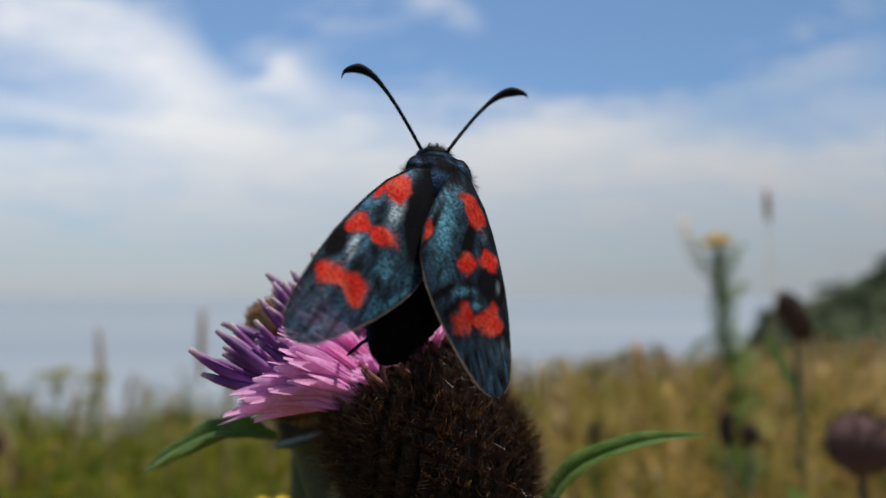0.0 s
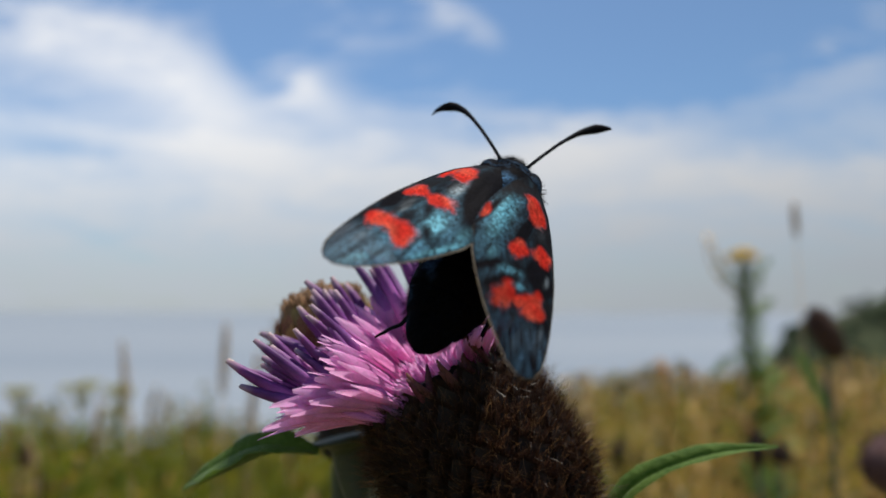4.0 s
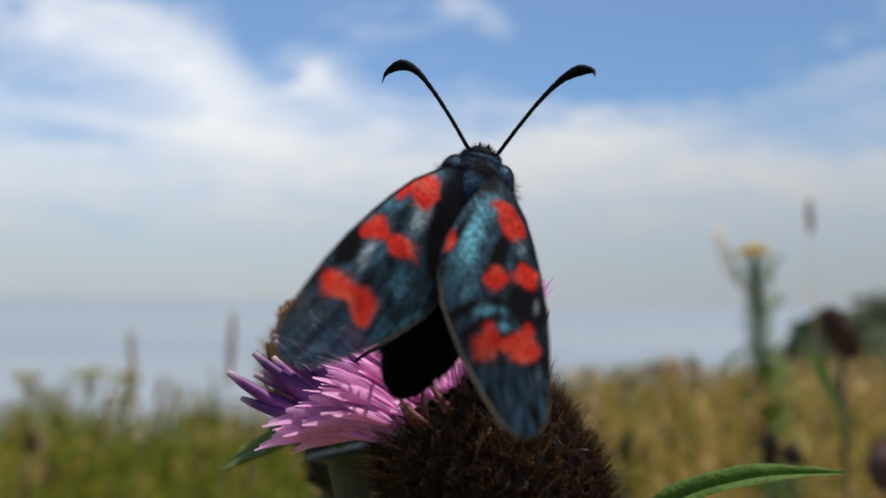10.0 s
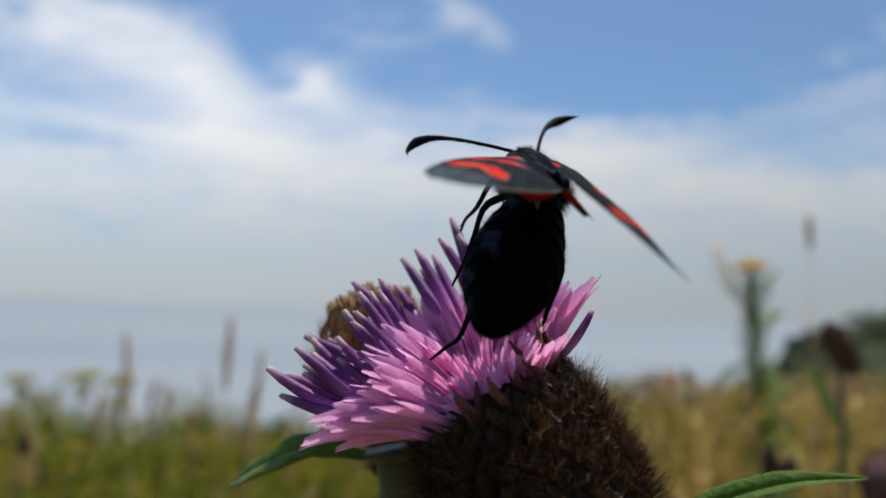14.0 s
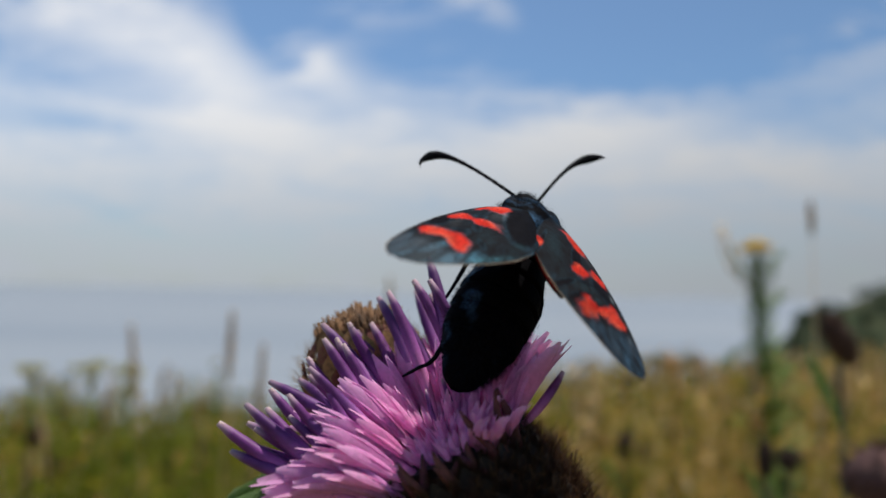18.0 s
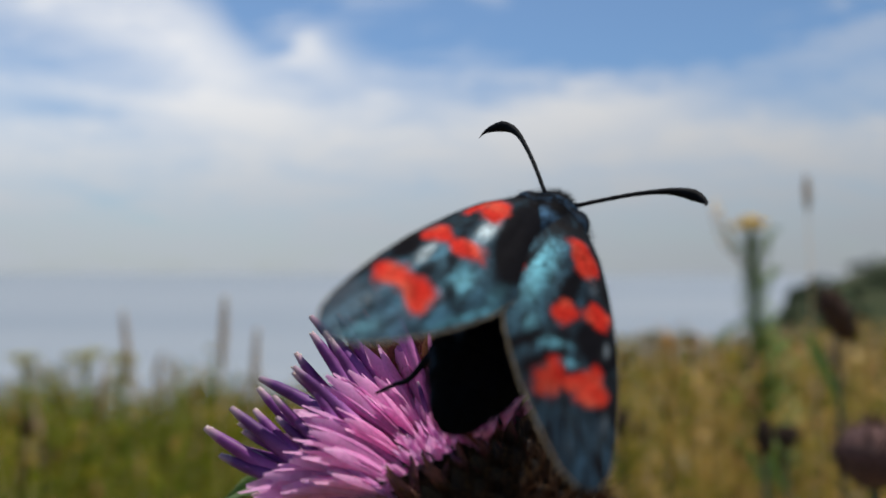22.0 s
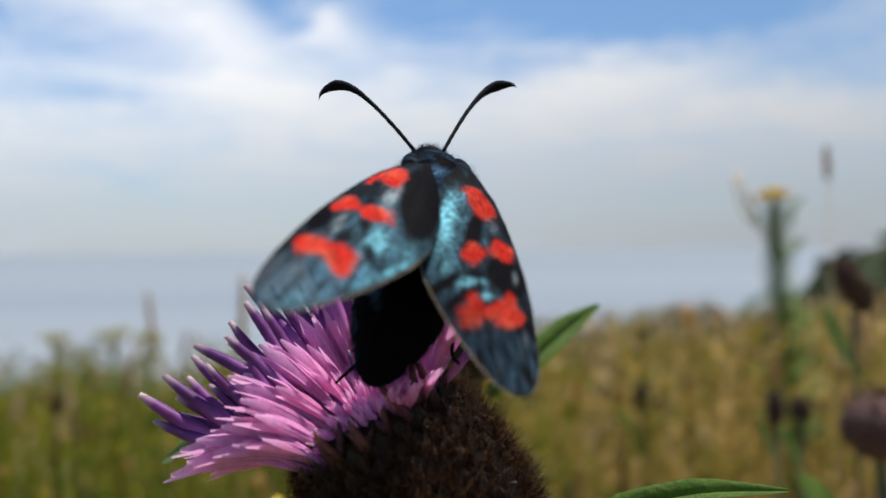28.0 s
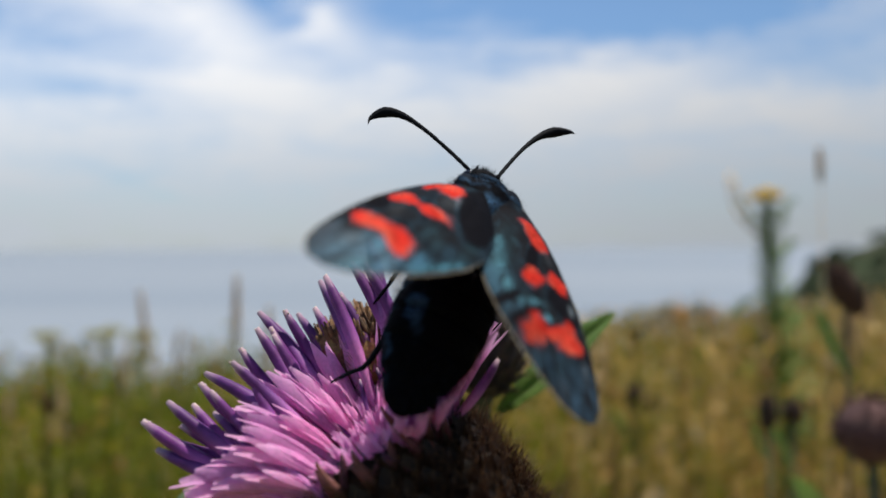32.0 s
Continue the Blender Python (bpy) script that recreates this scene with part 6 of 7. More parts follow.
    walk(moth_parts["abdomen"], [
        (0, pose(0, -0.001725, 0.00023, 4.81, 0.79, -18.7)),
        (0.5, pose(0, -0.001725, 0.00023, 10.73, 2.11, -22.13)),
        (1, pose(0, -0.001725, 0.00023, 16.58, 3.76, -25.42)),
        (1.5, pose(0, -0.001725, 0.00023, 18.02, 4.39, -27.15)),
        (2, pose(0, -0.001725, 0.00023, 19.45, 5.05, -28.87)),
        (2.5, pose(0, -0.001725, 0.00023, 16.33, 3.73, -25.57)),
        (3, pose(0, -0.001725, 0.00023, 13.15, 2.59, -22.21)),
        (3.5, pose(0, -0.001725, 0.00023, 13.3, 1.72, -14.67)),
        (5.5, pose(0, -0.001725, 0.00023, 14.66, 1.01, -7.87)),
        (6, pose(0, -0.001725, 0.00023, 12.83, 0.74, -6.57)),
        (6.5, pose(0, -0.001725, 0.00023, 25.68, 3.2, -13.99)),
        (7, pose(0, -0.001725, 0.00023, 6.61, 0.46, -7.97)),
        (7.5, pose(0, -0.001725, 0.00023, 1.02, 0.1, -10.81)),
        (8, pose(0, -0.001725, 0.00023, -4.54, -0.54, -13.61)),
        (8.5, pose(0, -0.001725, 0.00023, -3.06, -0.22, -8.26)),
        (9, pose(0, -0.001725, 0.00023, -1.55, -0.04, -2.91)),
        (9.5, pose(0, -0.001725, 0.00023, 13.37, 1.59, -13.51)),
        (10, pose(0, -0.001725, 0.00023, 7.87, 0.59, -8.55)),
        (10.5, pose(0, -0.001725, 0.00023, 20.87, 4.21, -22.58)),
        (11, pose(0, -0.001725, 0.00023, 15.02, 3.39, -25.31)),
        (11.5, pose(0, -0.001725, 0.00023, 10.47, 2.44, -26.2)),
        (12, pose(0, -0.001725, 0.00023, 5.95, 1.43, -27.01)),
        (12.5, pose(0, -0.001725, 0.00023, 8.43, 1.84, -24.63)),
        (13, pose(0, -0.001725, 0.00023, 10.93, 2.15, -22.22)),
        (13.5, pose(0, -0.001725, 0.00023, 10.9, 2.54, -26.15)),
        (14, pose(0, -0.001725, 0.00023, -0.06, -0.01, -24.41)),
        (14.5, pose(0, -0.001725, 0.00023, -5.15, -1.33, -28.93)),
        (16.5, pose(0, -0.001725, 0.00023, 15.01, 3.17, -23.76)),
        (17, pose(0, -0.001725, 0.00023, 12.25, 2.12, -19.57)),
        (17.5, pose(0, -0.001725, 0.00023, 12.68, 2.05, -18.26)),
        (18, pose(0, -0.001725, 0.00023, 13.11, 1.96, -16.94)),
        (18.5, pose(0, -0.001725, 0.00023, 10.38, 1.38, -15.09)),
        (19, pose(0, -0.001725, 0.00023, 7.63, 0.88, -13.2)),
        (19.5, pose(0, -0.001725, 0.00023, 12.82, 1.16, -10.32)),
        (20, pose(0, -0.001725, 0.00023, 23.36, 3.82, -18.34)),
        (20.5, pose(0, -0.001725, 0.00023, -3.86, -0.38, -11.24)),
        (21, pose(0, -0.001725, 0.00023, 36, 0.92, -2.82)),
        (21.5, pose(0, -0.001725, 0.00023, 21.31, 0.31, -1.63)),
        (22, pose(0, -0.001725, 0.00023, 6.62, 0.02, -0.32)),
        (22.5, pose(0, -0.001725, 0.00023, 23.95, -0.85, 3.99)),
        (23, pose(0, -0.001725, 0.00023, 15.61, 0.13, -0.93)),
        (23.5, pose(0, -0.001725, 0.00023, 20.95, -0.53, 2.88)),
        (24, pose(0, -0.001725, 0.00023, 14.89, 0.8, -6.12)),
        (24.5, pose(0, -0.001725, 0.00023, 10.33, 0.22, -2.48)),
        (26.5, pose(0, -0.001725, 0.00023, 15.93, 2.26, -16.07)),
        (27, pose(0, -0.001725, 0.00023, 9.05, 0.96, -12.11)),
        (27.5, pose(0, -0.001725, 0.00023, 16.2, 2.38, -16.59)),
        (28, pose(0, -0.001725, 0.00023, 23.24, 4.34, -20.87)),
        (28.5, pose(0, -0.001725, 0.00023, 20.25, 4.27, -23.57)),
        (29, pose(0, -0.001725, 0.00023, 17.26, 4.06, -26.27)),
        (29.5, pose(0, -0.001725, 0.00023, 14.92, 2.87, -21.64)),
        (30, pose(0, -0.001725, 0.00023, 12.49, 1.87, -16.96)),
        (30.5, pose(0, -0.001725, 0.00023, 9.57, 1.35, -15.98)),
        (31, pose(0, -0.001725, 0.00023, 6.65, 0.87, -14.97)),
        (31.5, pose(0, -0.001725, 0.00023, 10.79, 1.35, -14.2)),
        (32, pose(0, -0.001725, 0.00023, 14.93, 1.76, -13.4)),
    ])
    walk(moth_parts["wing_left"], [
        (0, pose(-0.00142, 0.00028, 0.00205, -12.21, -3.62, -133.34)),
        (0.5, pose(-0.00142, 0.00028, 0.00205, -11.85, 1.44, -133.3)),
        (1, pose(-0.00142, 0.00028, 0.00205, -9.75, -1.93, -139)),
        (1.5, pose(-0.00142, 0.00028, 0.00205, -8.46, -0.79, -141.1)),
        (2, pose(-0.00142, 0.00028, 0.00205, -6.04, -4.66, -142.49)),
        (2.5, pose(-0.00142, 0.00028, 0.00205, -6.11, -6.21, -138.63)),
        (3, pose(-0.00142, 0.00028, 0.00205, -6.56, -5.16, -137.16)),
        (3.5, pose(-0.00142, 0.00028, 0.00205, 0.51, -2.66, -130.79)),
        (5.5, pose(-0.00142, 0.00028, 0.00205, 8.59, -3.78, -128.69)),
        (6, pose(-0.00142, 0.00028, 0.00205, 9.44, -8.62, -128.09)),
        (6.5, pose(-0.00142, 0.00028, 0.00205, -7.7, 24.9, -136.84)),
        (7, pose(-0.00142, 0.00028, 0.00205, -8.36, 6.34, -132.64)),
        (7.5, pose(-0.00142, 0.00028, 0.00205, -21.83, -18.69, -125.3)),
        (8, pose(-0.00142, 0.00028, 0.00205, -39.38, -14.79, -126.37)),
        (8.5, pose(-0.00142, 0.00028, 0.00205, -32.6, -31.86, -121.76)),
        (9, pose(-0.00142, 0.00028, 0.00205, -28.94, -8.1, -120.95)),
        (9.5, pose(-0.00142, 0.00028, 0.00205, -23.24, -17.11, -117.33)),
        (10, pose(-0.00142, 0.00028, 0.00205, -20.02, -8, -123.84)),
        (10.5, pose(-0.00142, 0.00028, 0.00205, -15.14, -11.02, -126.2)),
        (11, pose(-0.00142, 0.00028, 0.00205, -10.5, -8.64, -135.43)),
        (11.5, pose(-0.00142, 0.00028, 0.00205, -9.54, -10.61, -137.29)),
        (12, pose(-0.00142, 0.00028, 0.00205, -10.46, -6.63, -133.25)),
        (12.5, pose(-0.00142, 0.00028, 0.00205, -11.33, 9.67, -135.68)),
        (13, pose(-0.00142, 0.00028, 0.00205, -4.97, -6.41, -130.28)),
        (13.5, pose(-0.00142, 0.00028, 0.00205, 6.72, -12.79, -134.42)),
        (14, pose(-0.00142, 0.00028, 0.00205, 19.57, -17.84, -141.12)),
        (14.5, pose(-0.00142, 0.00028, 0.00205, 24.25, -18.52, -140.87)),
        (16.5, pose(-0.00142, 0.00028, 0.00205, 6.76, -8.9, -138.21)),
        (17, pose(-0.00142, 0.00028, 0.00205, 17.26, -8.74, -138.46)),
        (17.5, pose(-0.00142, 0.00028, 0.00205, 19.08, -11.4, -137.91)),
        (18, pose(-0.00142, 0.00028, 0.00205, 20.89, -9.25, -141.2)),
        (18.5, pose(-0.00142, 0.00028, 0.00205, 23.52, -11.6, -140.64)),
        (19, pose(-0.00142, 0.00028, 0.00205, 25.4, -10.77, -139.71)),
        (19.5, pose(-0.00142, 0.00028, 0.00205, 15.1, 6.41, -142.93)),
        (20, pose(-0.00142, 0.00028, 0.00205, 10.23, -3.02, -138.46)),
        (20.5, pose(-0.00142, 0.00028, 0.00205, -14.47, -9.76, -126.07)),
        (21, pose(-0.00142, 0.00028, 0.00205, -19.31, -17.61, -124.93)),
        (21.5, pose(-0.00142, 0.00028, 0.00205, -9.67, -18.71, -116.5)),
        (22, pose(-0.00142, 0.00028, 0.00205, -0.9, -3.88, -120.82)),
        (22.5, pose(-0.00142, 0.00028, 0.00205, 5.49, -13.94, -117.14)),
        (23, pose(-0.00142, 0.00028, 0.00205, 10.77, -8.89, -122.46)),
        (23.5, pose(-0.00142, 0.00028, 0.00205, 2.58, -10.74, -125.58)),
        (24, pose(-0.00142, 0.00028, 0.00205, -7.09, -7.08, -127.38)),
        (24.5, pose(-0.00142, 0.00028, 0.00205, 1.35, -7.07, -123.83)),
        (26.5, pose(-0.00142, 0.00028, 0.00205, -31.66, -1.21, -134.06)),
        (27, pose(-0.00142, 0.00028, 0.00205, -19.81, -1.96, -129.48)),
        (27.5, pose(-0.00142, 0.00028, 0.00205, -8.5, 0.26, -135.71)),
        (28, pose(-0.00142, 0.00028, 0.00205, 4.53, -3.6, -139.66)),
        (28.5, pose(-0.00142, 0.00028, 0.00205, 4.51, -3.56, -143.79)),
        (29, pose(-0.00142, 0.00028, 0.00205, 4.4, -4.76, -143.81)),
        (29.5, pose(-0.00142, 0.00028, 0.00205, -4.02, 9.73, -132.43)),
        (30, pose(-0.00142, 0.00028, 0.00205, -4.96, -5.73, -135.42)),
        (30.5, pose(-0.00142, 0.00028, 0.00205, 6.08, -6.72, -140.74)),
        (31, pose(-0.00142, 0.00028, 0.00205, 16.76, -11.44, -138.37)),
        (31.5, pose(-0.00142, 0.00028, 0.00205, 16.3, -16.85, -139.63)),
        (32, pose(-0.00142, 0.00028, 0.00205, 13.83, -12.3, -140.85)),
    ])
    walk(moth_parts["wing_right"], [
        (0, pose(0.00142, 0.00028, 0.00205, 164.1, 12.86, -71.2)),
        (0.5, pose(0.00142, 0.00028, 0.00205, 165.22, 13.97, -72.38)),
        (1, pose(0.00142, 0.00028, 0.00205, 165.33, 11.94, -75.87)),
        (1.5, pose(0.00142, 0.00028, 0.00205, 166.83, 14.41, -76.39)),
        (2, pose(0.00142, 0.00028, 0.00205, 166.77, 8.91, -76.77)),
        (2.5, pose(0.00142, 0.00028, 0.00205, 166.12, 2.94, -74.84)),
        (3, pose(0.00142, 0.00028, 0.00205, 167.23, 7.66, -72.2)),
        (3.5, pose(0.00142, 0.00028, 0.00205, 163.03, 8.58, -69.03)),
        (5.5, pose(0.00142, 0.00028, 0.00205, 164.52, 1.9, -66.32)),
        (6, pose(0.00142, 0.00028, 0.00205, 164.36, -3.63, -63.77)),
        (6.5, pose(0.00142, 0.00028, 0.00205, 2.31, 153.53, 112.17)),
        (7, pose(0.00142, 0.00028, 0.00205, -172.28, 5.12, -67.66)),
        (7.5, pose(0.00142, 0.00028, 0.00205, 176.44, -9.61, -69.78)),
        (8, pose(0.00142, 0.00028, 0.00205, 171.15, 3.33, -69.69)),
        (8.5, pose(0.00142, 0.00028, 0.00205, 163.75, -15.14, -69.35)),
        (9, pose(0.00142, 0.00028, 0.00205, 163.14, 4.34, -63.35)),
        (9.5, pose(0.00142, 0.00028, 0.00205, 163.44, -7.3, -61.82)),
        (10, pose(0.00142, 0.00028, 0.00205, 167.54, 3.86, -63.06)),
        (10.5, pose(0.00142, 0.00028, 0.00205, 165.15, 3.25, -66.67)),
        (11, pose(0.00142, 0.00028, 0.00205, 163.06, 4.96, -73.26)),
        (11.5, pose(0.00142, 0.00028, 0.00205, 160.65, 0.85, -79.02)),
        (12, pose(0.00142, 0.00028, 0.00205, 160.32, 6.3, -74.19)),
        (12.5, pose(0.00142, 0.00028, 0.00205, 166.17, 28.13, -69.75)),
        (13, pose(0.00142, 0.00028, 0.00205, 159.81, 8.01, -71.42)),
        (13.5, pose(0.00142, 0.00028, 0.00205, 155.5, -4.06, -73.59)),
        (14, pose(0.00142, 0.00028, 0.00205, 152.1, -14.03, -75.58)),
        (14.5, pose(0.00142, 0.00028, 0.00205, 154.82, -17.42, -79.2)),
        (16.5, pose(0.00142, 0.00028, 0.00205, 168.65, -0.19, -71.75)),
        (17, pose(0.00142, 0.00028, 0.00205, 168.13, -9.45, -69.88)),
        (17.5, pose(0.00142, 0.00028, 0.00205, 165.41, -10.35, -67.11)),
        (18, pose(0.00142, 0.00028, 0.00205, 163.74, -10.94, -68.8)),
        (18.5, pose(0.00142, 0.00028, 0.00205, 163.76, -15.42, -72.83)),
        (19, pose(0.00142, 0.00028, 0.00205, 161.85, -14.02, -66.51)),
        (19.5, pose(0.00142, 0.00028, 0.00205, 169.26, 4.83, -72.78)),
        (20, pose(0.00142, 0.00028, 0.00205, 170.57, 0.61, -74.26)),
        (20.5, pose(0.00142, 0.00028, 0.00205, 155.31, 3.25, -68.03)),
        (21, pose(0.00142, 0.00028, 0.00205, 154.77, -3.59, -67.41)),
        (21.5, pose(0.00142, 0.00028, 0.00205, 160.74, -6.57, -59.88)),
        (22, pose(0.00142, 0.00028, 0.00205, 169.94, 6.87, -57.89)),
        (22.5, pose(0.00142, 0.00028, 0.00205, 165.82, -5.64, -58.09)),
        (23, pose(0.00142, 0.00028, 0.00205, 164.72, -2.08, -57.68)),
        (23.5, pose(0.00142, 0.00028, 0.00205, 168.01, -4.33, -61.91)),
        (24, pose(0.00142, 0.00028, 0.00205, 172.3, 0.42, -63.73)),
        (24.5, pose(0.00142, 0.00028, 0.00205, 176.37, -2.38, -60.27)),
        (26.5, pose(0.00142, 0.00028, 0.00205, 169.19, 15.81, -72.75)),
        (27, pose(0.00142, 0.00028, 0.00205, 163.9, 11.79, -69.88)),
        (27.5, pose(0.00142, 0.00028, 0.00205, 169.86, 6.07, -74.62)),
        (28, pose(0.00142, 0.00028, 0.00205, 177.33, 4.05, -74.3)),
        (28.5, pose(0.00142, 0.00028, 0.00205, 172.44, 1.56, -81.07)),
        (29, pose(0.00142, 0.00028, 0.00205, 169.15, 4.66, -79.58)),
        (29.5, pose(0.00142, 0.00028, 0.00205, 173.56, 20.09, -65.06)),
        (30, pose(0.00142, 0.00028, 0.00205, 167.53, 5.12, -72.97)),
        (30.5, pose(0.00142, 0.00028, 0.00205, 163.85, -3.08, -76.55)),
        (31, pose(0.00142, 0.00028, 0.00205, 160.42, -7.71, -73.67)),
        (31.5, pose(0.00142, 0.00028, 0.00205, 164.26, -14.17, -72.84)),
        (32, pose(0.00142, 0.00028, 0.00205, 169.75, -9.37, -70.93)),
    ])
    walk(moth_parts["antenna_left"], [
        (0, pose(-0.001029, 0.004342, 0.000006, 5.79, -11.79, 28.94)),
        (0.5, pose(-0.001029, 0.004342, 0.000006, 2.83, -18.22, 24.86)),
        (1, pose(-0.001029, 0.004342, 0.000006, 0.24, -24.83, 20.96)),
        (1.5, pose(-0.001029, 0.004342, 0.000006, -2.66, -25.96, 21.79)),
        (2, pose(-0.001029, 0.004342, 0.000006, -5.61, -27.06, 22.69)),
        (2.5, pose(-0.001029, 0.004342, 0.000006, -1.04, -28.92, 25.89)),
        (3, pose(-0.001029, 0.004342, 0.000006, 3.49, -31.01, 28.97)),
        (3.5, pose(-0.001029, 0.004342, 0.000006, -9.59, -31.93, 33.47)),
        (5.5, pose(-0.001029, 0.004342, 0.000006, -15.96, -26.5, 54.57)),
        (6, pose(-0.001029, 0.004342, 0.000006, -1.71, -29.97, 35.67)),
        (6.5, pose(-0.001029, 0.004342, 0.000006, 4.44, -21.17, 43.24)),
        (7, pose(-0.001029, 0.004342, 0.000006, 11.36, -30.73, 31.66)),
        (7.5, pose(-0.001029, 0.004342, 0.000006, 10.25, -30.71, 30.83)),
        (8, pose(-0.001029, 0.004342, 0.000006, 9.15, -30.7, 30)),
        (8.5, pose(-0.001029, 0.004342, 0.000006, 8.69, -36.9, 28.03)),
        (9, pose(-0.001029, 0.004342, 0.000006, 8.48, -43.1, 25.93)),
        (9.5, pose(-0.001029, 0.004342, 0.000006, 6.33, -33.28, 34.71)),
        (10, pose(-0.001029, 0.004342, 0.000006, 5.56, -37.44, 34.05)),
        (10.5, pose(-0.001029, 0.004342, 0.000006, 8.28, -35.46, 24.5)),
        (11, pose(-0.001029, 0.004342, 0.000006, 6.59, -35.15, 28.7)),
        (11.5, pose(-0.001029, 0.004342, 0.000006, 0.39, -32.61, 34.89)),
        (12, pose(-0.001029, 0.004342, 0.000006, -5.28, -29.55, 40.56)),
        (12.5, pose(-0.001029, 0.004342, 0.000006, -13.79, -28.53, 42.36)),
        (13, pose(-0.001029, 0.004342, 0.000006, -22.16, -27.29, 43.94)),
        (13.5, pose(-0.001029, 0.004342, 0.000006, -34.06, -27.64, 56.83)),
        (14, pose(-0.001029, 0.004342, 0.000006, -34.65, -24.48, 61.53)),
        (14.5, pose(-0.001029, 0.004342, 0.000006, -36.67, -21.93, 61.04)),
        (16.5, pose(-0.001029, 0.004342, 0.000006, -5.99, -34.56, 31.06)),
        (17, pose(-0.001029, 0.004342, 0.000006, -20.11, -27, 51.01)),
        (17.5, pose(-0.001029, 0.004342, 0.000006, -22.57, -26.02, 53.25)),
        (18, pose(-0.001029, 0.004342, 0.000006, -24.96, -24.96, 55.42)),
        (18.5, pose(-0.001029, 0.004342, 0.000006, -27.62, -20.87, 62.64)),
        (19, pose(-0.001029, 0.004342, 0.000006, -29.66, -16.51, 69.47)),
        (19.5, pose(-0.001029, 0.004342, 0.000006, -7.18, -26.68, 31.91)),
        (20, pose(-0.001029, 0.004342, 0.000006, -8.73, -32.39, 38.09)),
        (20.5, pose(-0.001029, 0.004342, 0.000006, 8.06, -31.49, 27.37)),
        (21, pose(-0.001029, 0.004342, 0.000006, -11.81, -37.83, 38.66)),
        (21.5, pose(-0.001029, 0.004342, 0.000006, -9.98, -37.92, 36.3)),
        (22, pose(-0.001029, 0.004342, 0.000006, -8.15, -37.94, 33.93)),
        (22.5, pose(-0.001029, 0.004342, 0.000006, -17.79, -29.03, 60.85)),
        (23, pose(-0.001029, 0.004342, 0.000006, -18.96, -24.42, 66.9)),
        (23.5, pose(-0.001029, 0.004342, 0.000006, -14.02, -28.02, 61.13)),
        (24, pose(-0.001029, 0.004342, 0.000006, 23.56, -24.65, 28.21)),
        (24.5, pose(-0.001029, 0.004342, 0.000006, -10.78, -36.55, 39.33)),
        (26.5, pose(-0.001029, 0.004342, 0.000006, 9.09, -39, 35.08)),
        (27, pose(-0.001029, 0.004342, 0.000006, 0.96, -35.47, 28.77)),
        (27.5, pose(-0.001029, 0.004342, 0.000006, -1.18, -33.81, 29.75)),
        (28, pose(-0.001029, 0.004342, 0.000006, -3.26, -32.13, 30.64)),
        (28.5, pose(-0.001029, 0.004342, 0.000006, -5.56, -34.19, 30.08)),
        (29, pose(-0.001029, 0.004342, 0.000006, -7.89, -36.26, 29.62)),
        (29.5, pose(-0.001029, 0.004342, 0.000006, -5.27, -37.43, 26.82)),
        (30, pose(-0.001029, 0.004342, 0.000006, -2.54, -38.5, 23.92)),
        (30.5, pose(-0.001029, 0.004342, 0.000006, -12.28, -36.13, 37.69)),
        (31, pose(-0.001029, 0.004342, 0.000006, -20.73, -32.07, 50.29)),
        (31.5, pose(-0.001029, 0.004342, 0.000006, -22.18, -29.59, 49.23)),
        (32, pose(-0.001029, 0.004342, 0.000006, -23.66, -27.13, 48.14)),
    ])
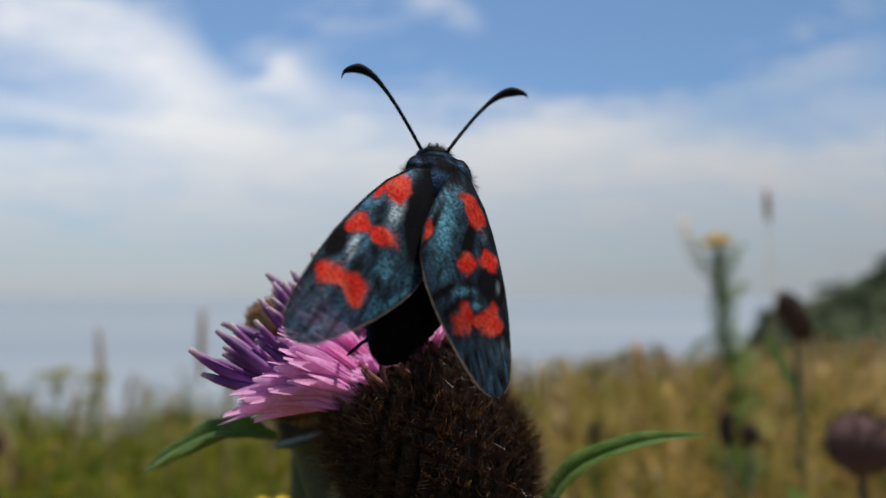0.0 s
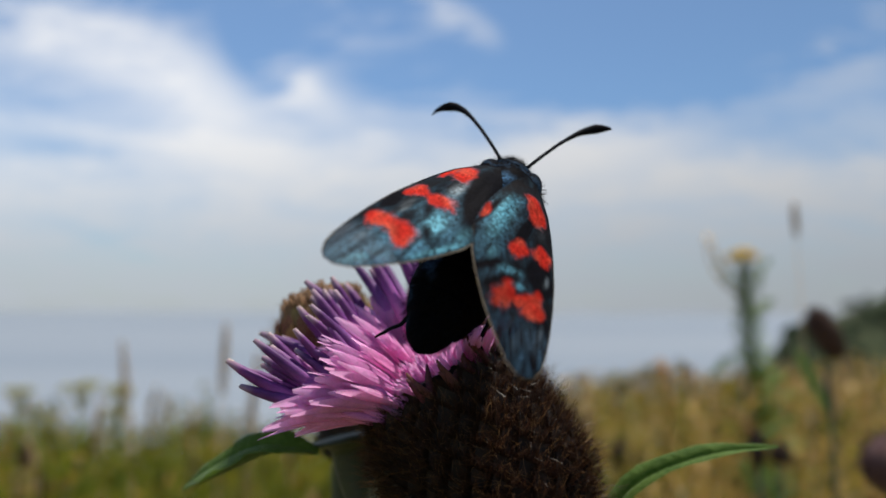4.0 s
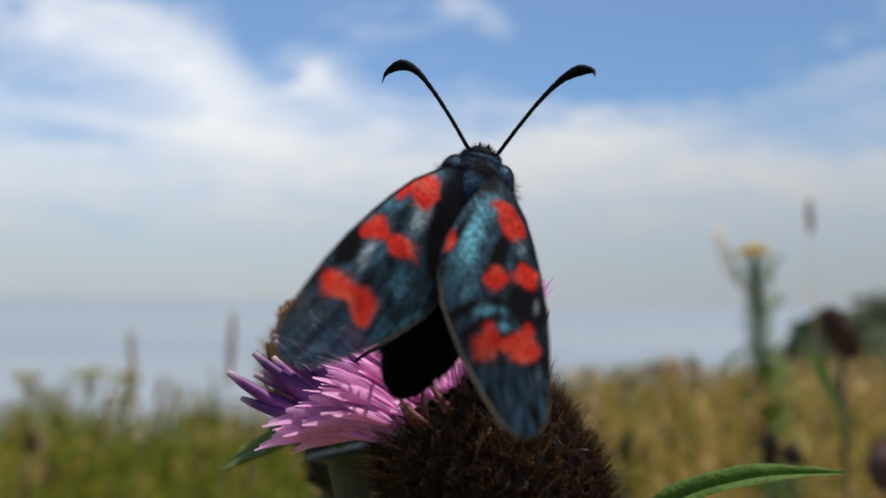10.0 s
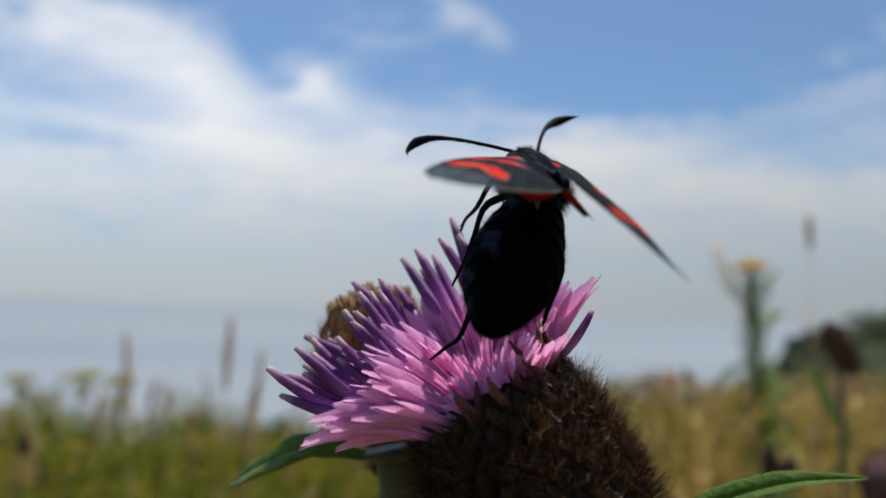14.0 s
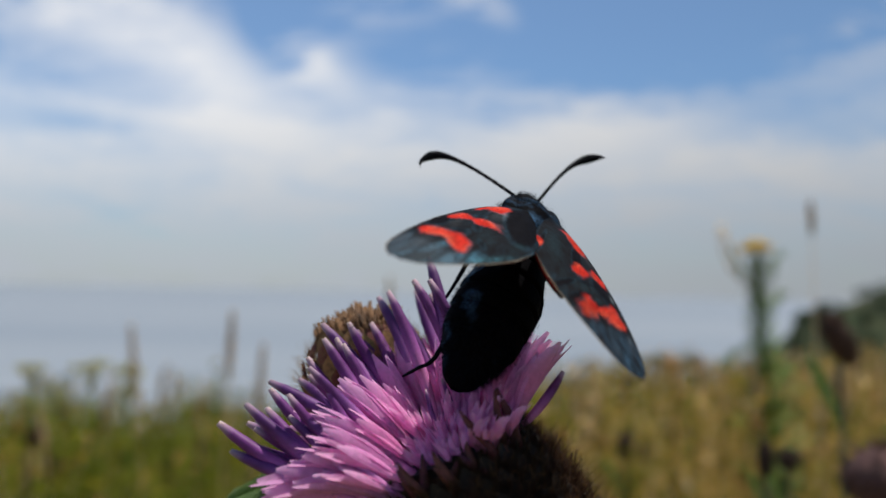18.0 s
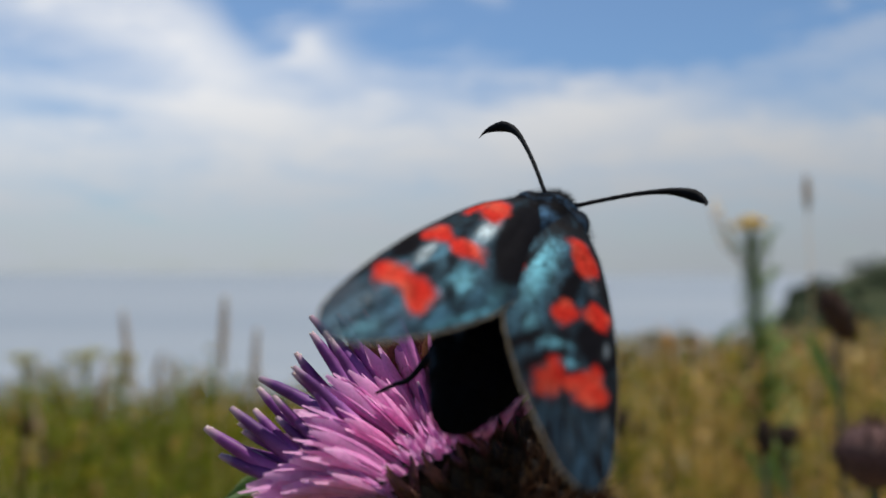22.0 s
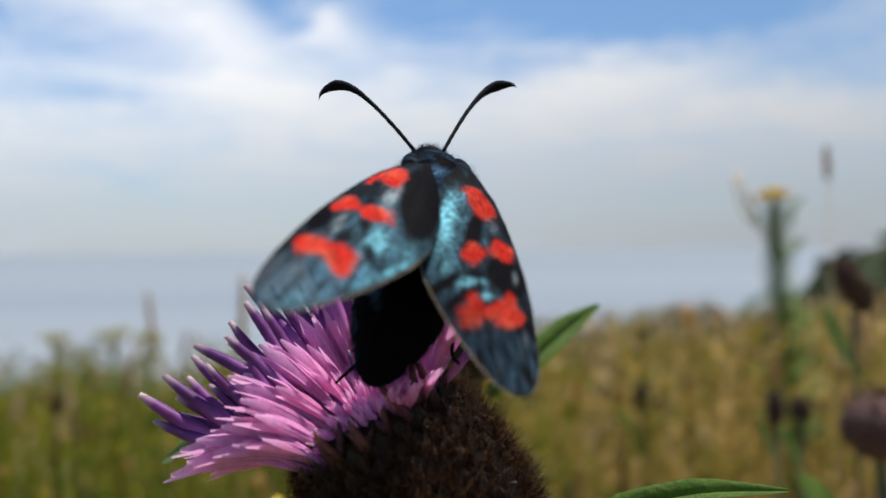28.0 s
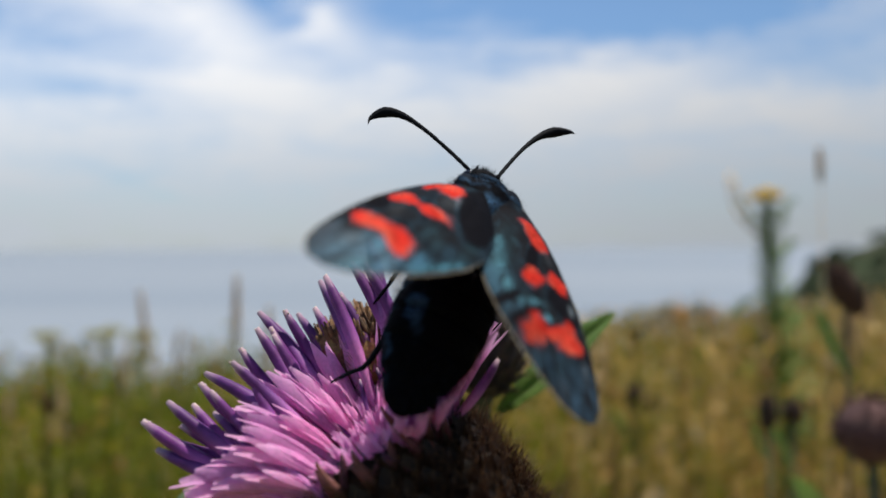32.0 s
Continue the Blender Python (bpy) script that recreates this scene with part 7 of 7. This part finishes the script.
    walk(moth_parts["antenna_right"], [
        (0, pose(0.001029, 0.004342, 0.000006, 1.27, -12.74, -37.72)),
        (0.5, pose(0.001029, 0.004342, 0.000006, 2.09, -15.89, -38.77)),
        (1, pose(0.001029, 0.004342, 0.000006, 3, -19.03, -39.88)),
        (1.5, pose(0.001029, 0.004342, 0.000006, 1.54, -19.67, -39.47)),
        (2, pose(0.001029, 0.004342, 0.000006, 0.07, -20.29, -39.05)),
        (2.5, pose(0.001029, 0.004342, 0.000006, 13.11, -21.39, -43.5)),
        (3, pose(0.001029, 0.004342, 0.000006, 26.25, -21.51, -48.13)),
        (3.5, pose(0.001029, 0.004342, 0.000006, 10.2, -19.62, -39.58)),
        (5.5, pose(0.001029, 0.004342, 0.000006, -11.61, -30.63, -15.35)),
        (6, pose(0.001029, 0.004342, 0.000006, 10.55, -21.98, -36.91)),
        (6.5, pose(0.001029, 0.004342, 0.000006, -32.06, 48.95, -34.4)),
        (7, pose(0.001029, 0.004342, 0.000006, 21.14, -16.52, -33.45)),
        (7.5, pose(0.001029, 0.004342, 0.000006, 17.68, -17.92, -35.73)),
        (8, pose(0.001029, 0.004342, 0.000006, 14.24, -19.44, -37.93)),
        (8.5, pose(0.001029, 0.004342, 0.000006, 14.53, -16.55, -33.84)),
        (9, pose(0.001029, 0.004342, 0.000006, 15.03, -13.67, -29.79)),
        (9.5, pose(0.001029, 0.004342, 0.000006, 6.72, -14.94, -42.72)),
        (10, pose(0.001029, 0.004342, 0.000006, 14.45, -21.35, -36.31)),
        (10.5, pose(0.001029, 0.004342, 0.000006, 12.52, -10.11, -43.57)),
        (11, pose(0.001029, 0.004342, 0.000006, 10.41, -9.44, -38.58)),
        (11.5, pose(0.001029, 0.004342, 0.000006, 4.91, -7.83, -42.61)),
        (12, pose(0.001029, 0.004342, 0.000006, -0.69, -6.62, -46.76)),
        (12.5, pose(0.001029, 0.004342, 0.000006, -3.94, -9.03, -46.08)),
        (13, pose(0.001029, 0.004342, 0.000006, -7.24, -11.41, -45.26)),
        (13.5, pose(0.001029, 0.004342, 0.000006, -4.55, -28.21, -34.57)),
        (14, pose(0.001029, 0.004342, 0.000006, -18.36, -28.14, -16.56)),
        (14.5, pose(0.001029, 0.004342, 0.000006, -22.62, -26.07, -14.69)),
        (16.5, pose(0.001029, 0.004342, 0.000006, 10.65, -18.76, -43.05)),
        (17, pose(0.001029, 0.004342, 0.000006, 0.7, -27.96, -30.02)),
        (17.5, pose(0.001029, 0.004342, 0.000006, -0.23, -31.32, -31.31)),
        (18, pose(0.001029, 0.004342, 0.000006, -1.11, -34.7, -32.59)),
        (18.5, pose(0.001029, 0.004342, 0.000006, -7.52, -34.57, -26.68)),
        (19, pose(0.001029, 0.004342, 0.000006, -13.85, -33.91, -20.85)),
        (19.5, pose(0.001029, 0.004342, 0.000006, 1.7, -22.65, -41.36)),
        (20, pose(0.001029, 0.004342, 0.000006, 10.57, -22.84, -45.23)),
        (20.5, pose(0.001029, 0.004342, 0.000006, 14.72, -14.26, -44.38)),
        (21, pose(0.001029, 0.004342, 0.000006, 19.81, -14.07, -46.7)),
        (21.5, pose(0.001029, 0.004342, 0.000006, 9.48, -9.92, -47.95)),
        (22, pose(0.001029, 0.004342, 0.000006, -0.84, -6.07, -49.92)),
        (22.5, pose(0.001029, 0.004342, 0.000006, -12.4, -16.48, -16.61)),
        (23, pose(0.001029, 0.004342, 0.000006, -13.97, -17.89, -9.72)),
        (23.5, pose(0.001029, 0.004342, 0.000006, -10.59, -22.98, -23.87)),
        (24, pose(0.001029, 0.004342, 0.000006, 16.64, -5.91, -45.87)),
        (24.5, pose(0.001029, 0.004342, 0.000006, 6.34, -13.43, -45.44)),
        (26.5, pose(0.001029, 0.004342, 0.000006, -4.53, -6.45, -42.78)),
        (27, pose(0.001029, 0.004342, 0.000006, -2.77, -15.42, -39.46)),
        (27.5, pose(0.001029, 0.004342, 0.000006, 1.08, -18.08, -37.1)),
        (28, pose(0.001029, 0.004342, 0.000006, 4.87, -20.89, -34.89)),
        (28.5, pose(0.001029, 0.004342, 0.000006, 1.78, -24.99, -35.07)),
        (29, pose(0.001029, 0.004342, 0.000006, -1.41, -29.1, -35.01)),
        (29.5, pose(0.001029, 0.004342, 0.000006, 8.81, -24.98, -41.18)),
        (30, pose(0.001029, 0.004342, 0.000006, 18.18, -19.99, -46.28)),
        (30.5, pose(0.001029, 0.004342, 0.000006, 8.63, -25.23, -38.52)),
        (31, pose(0.001029, 0.004342, 0.000006, -2.04, -29.14, -29.55)),
        (31.5, pose(0.001029, 0.004342, 0.000006, -3.62, -29.9, -29.76)),
        (32, pose(0.001029, 0.004342, 0.000006, -5.21, -30.67, -29.95)),
    ])


motions()
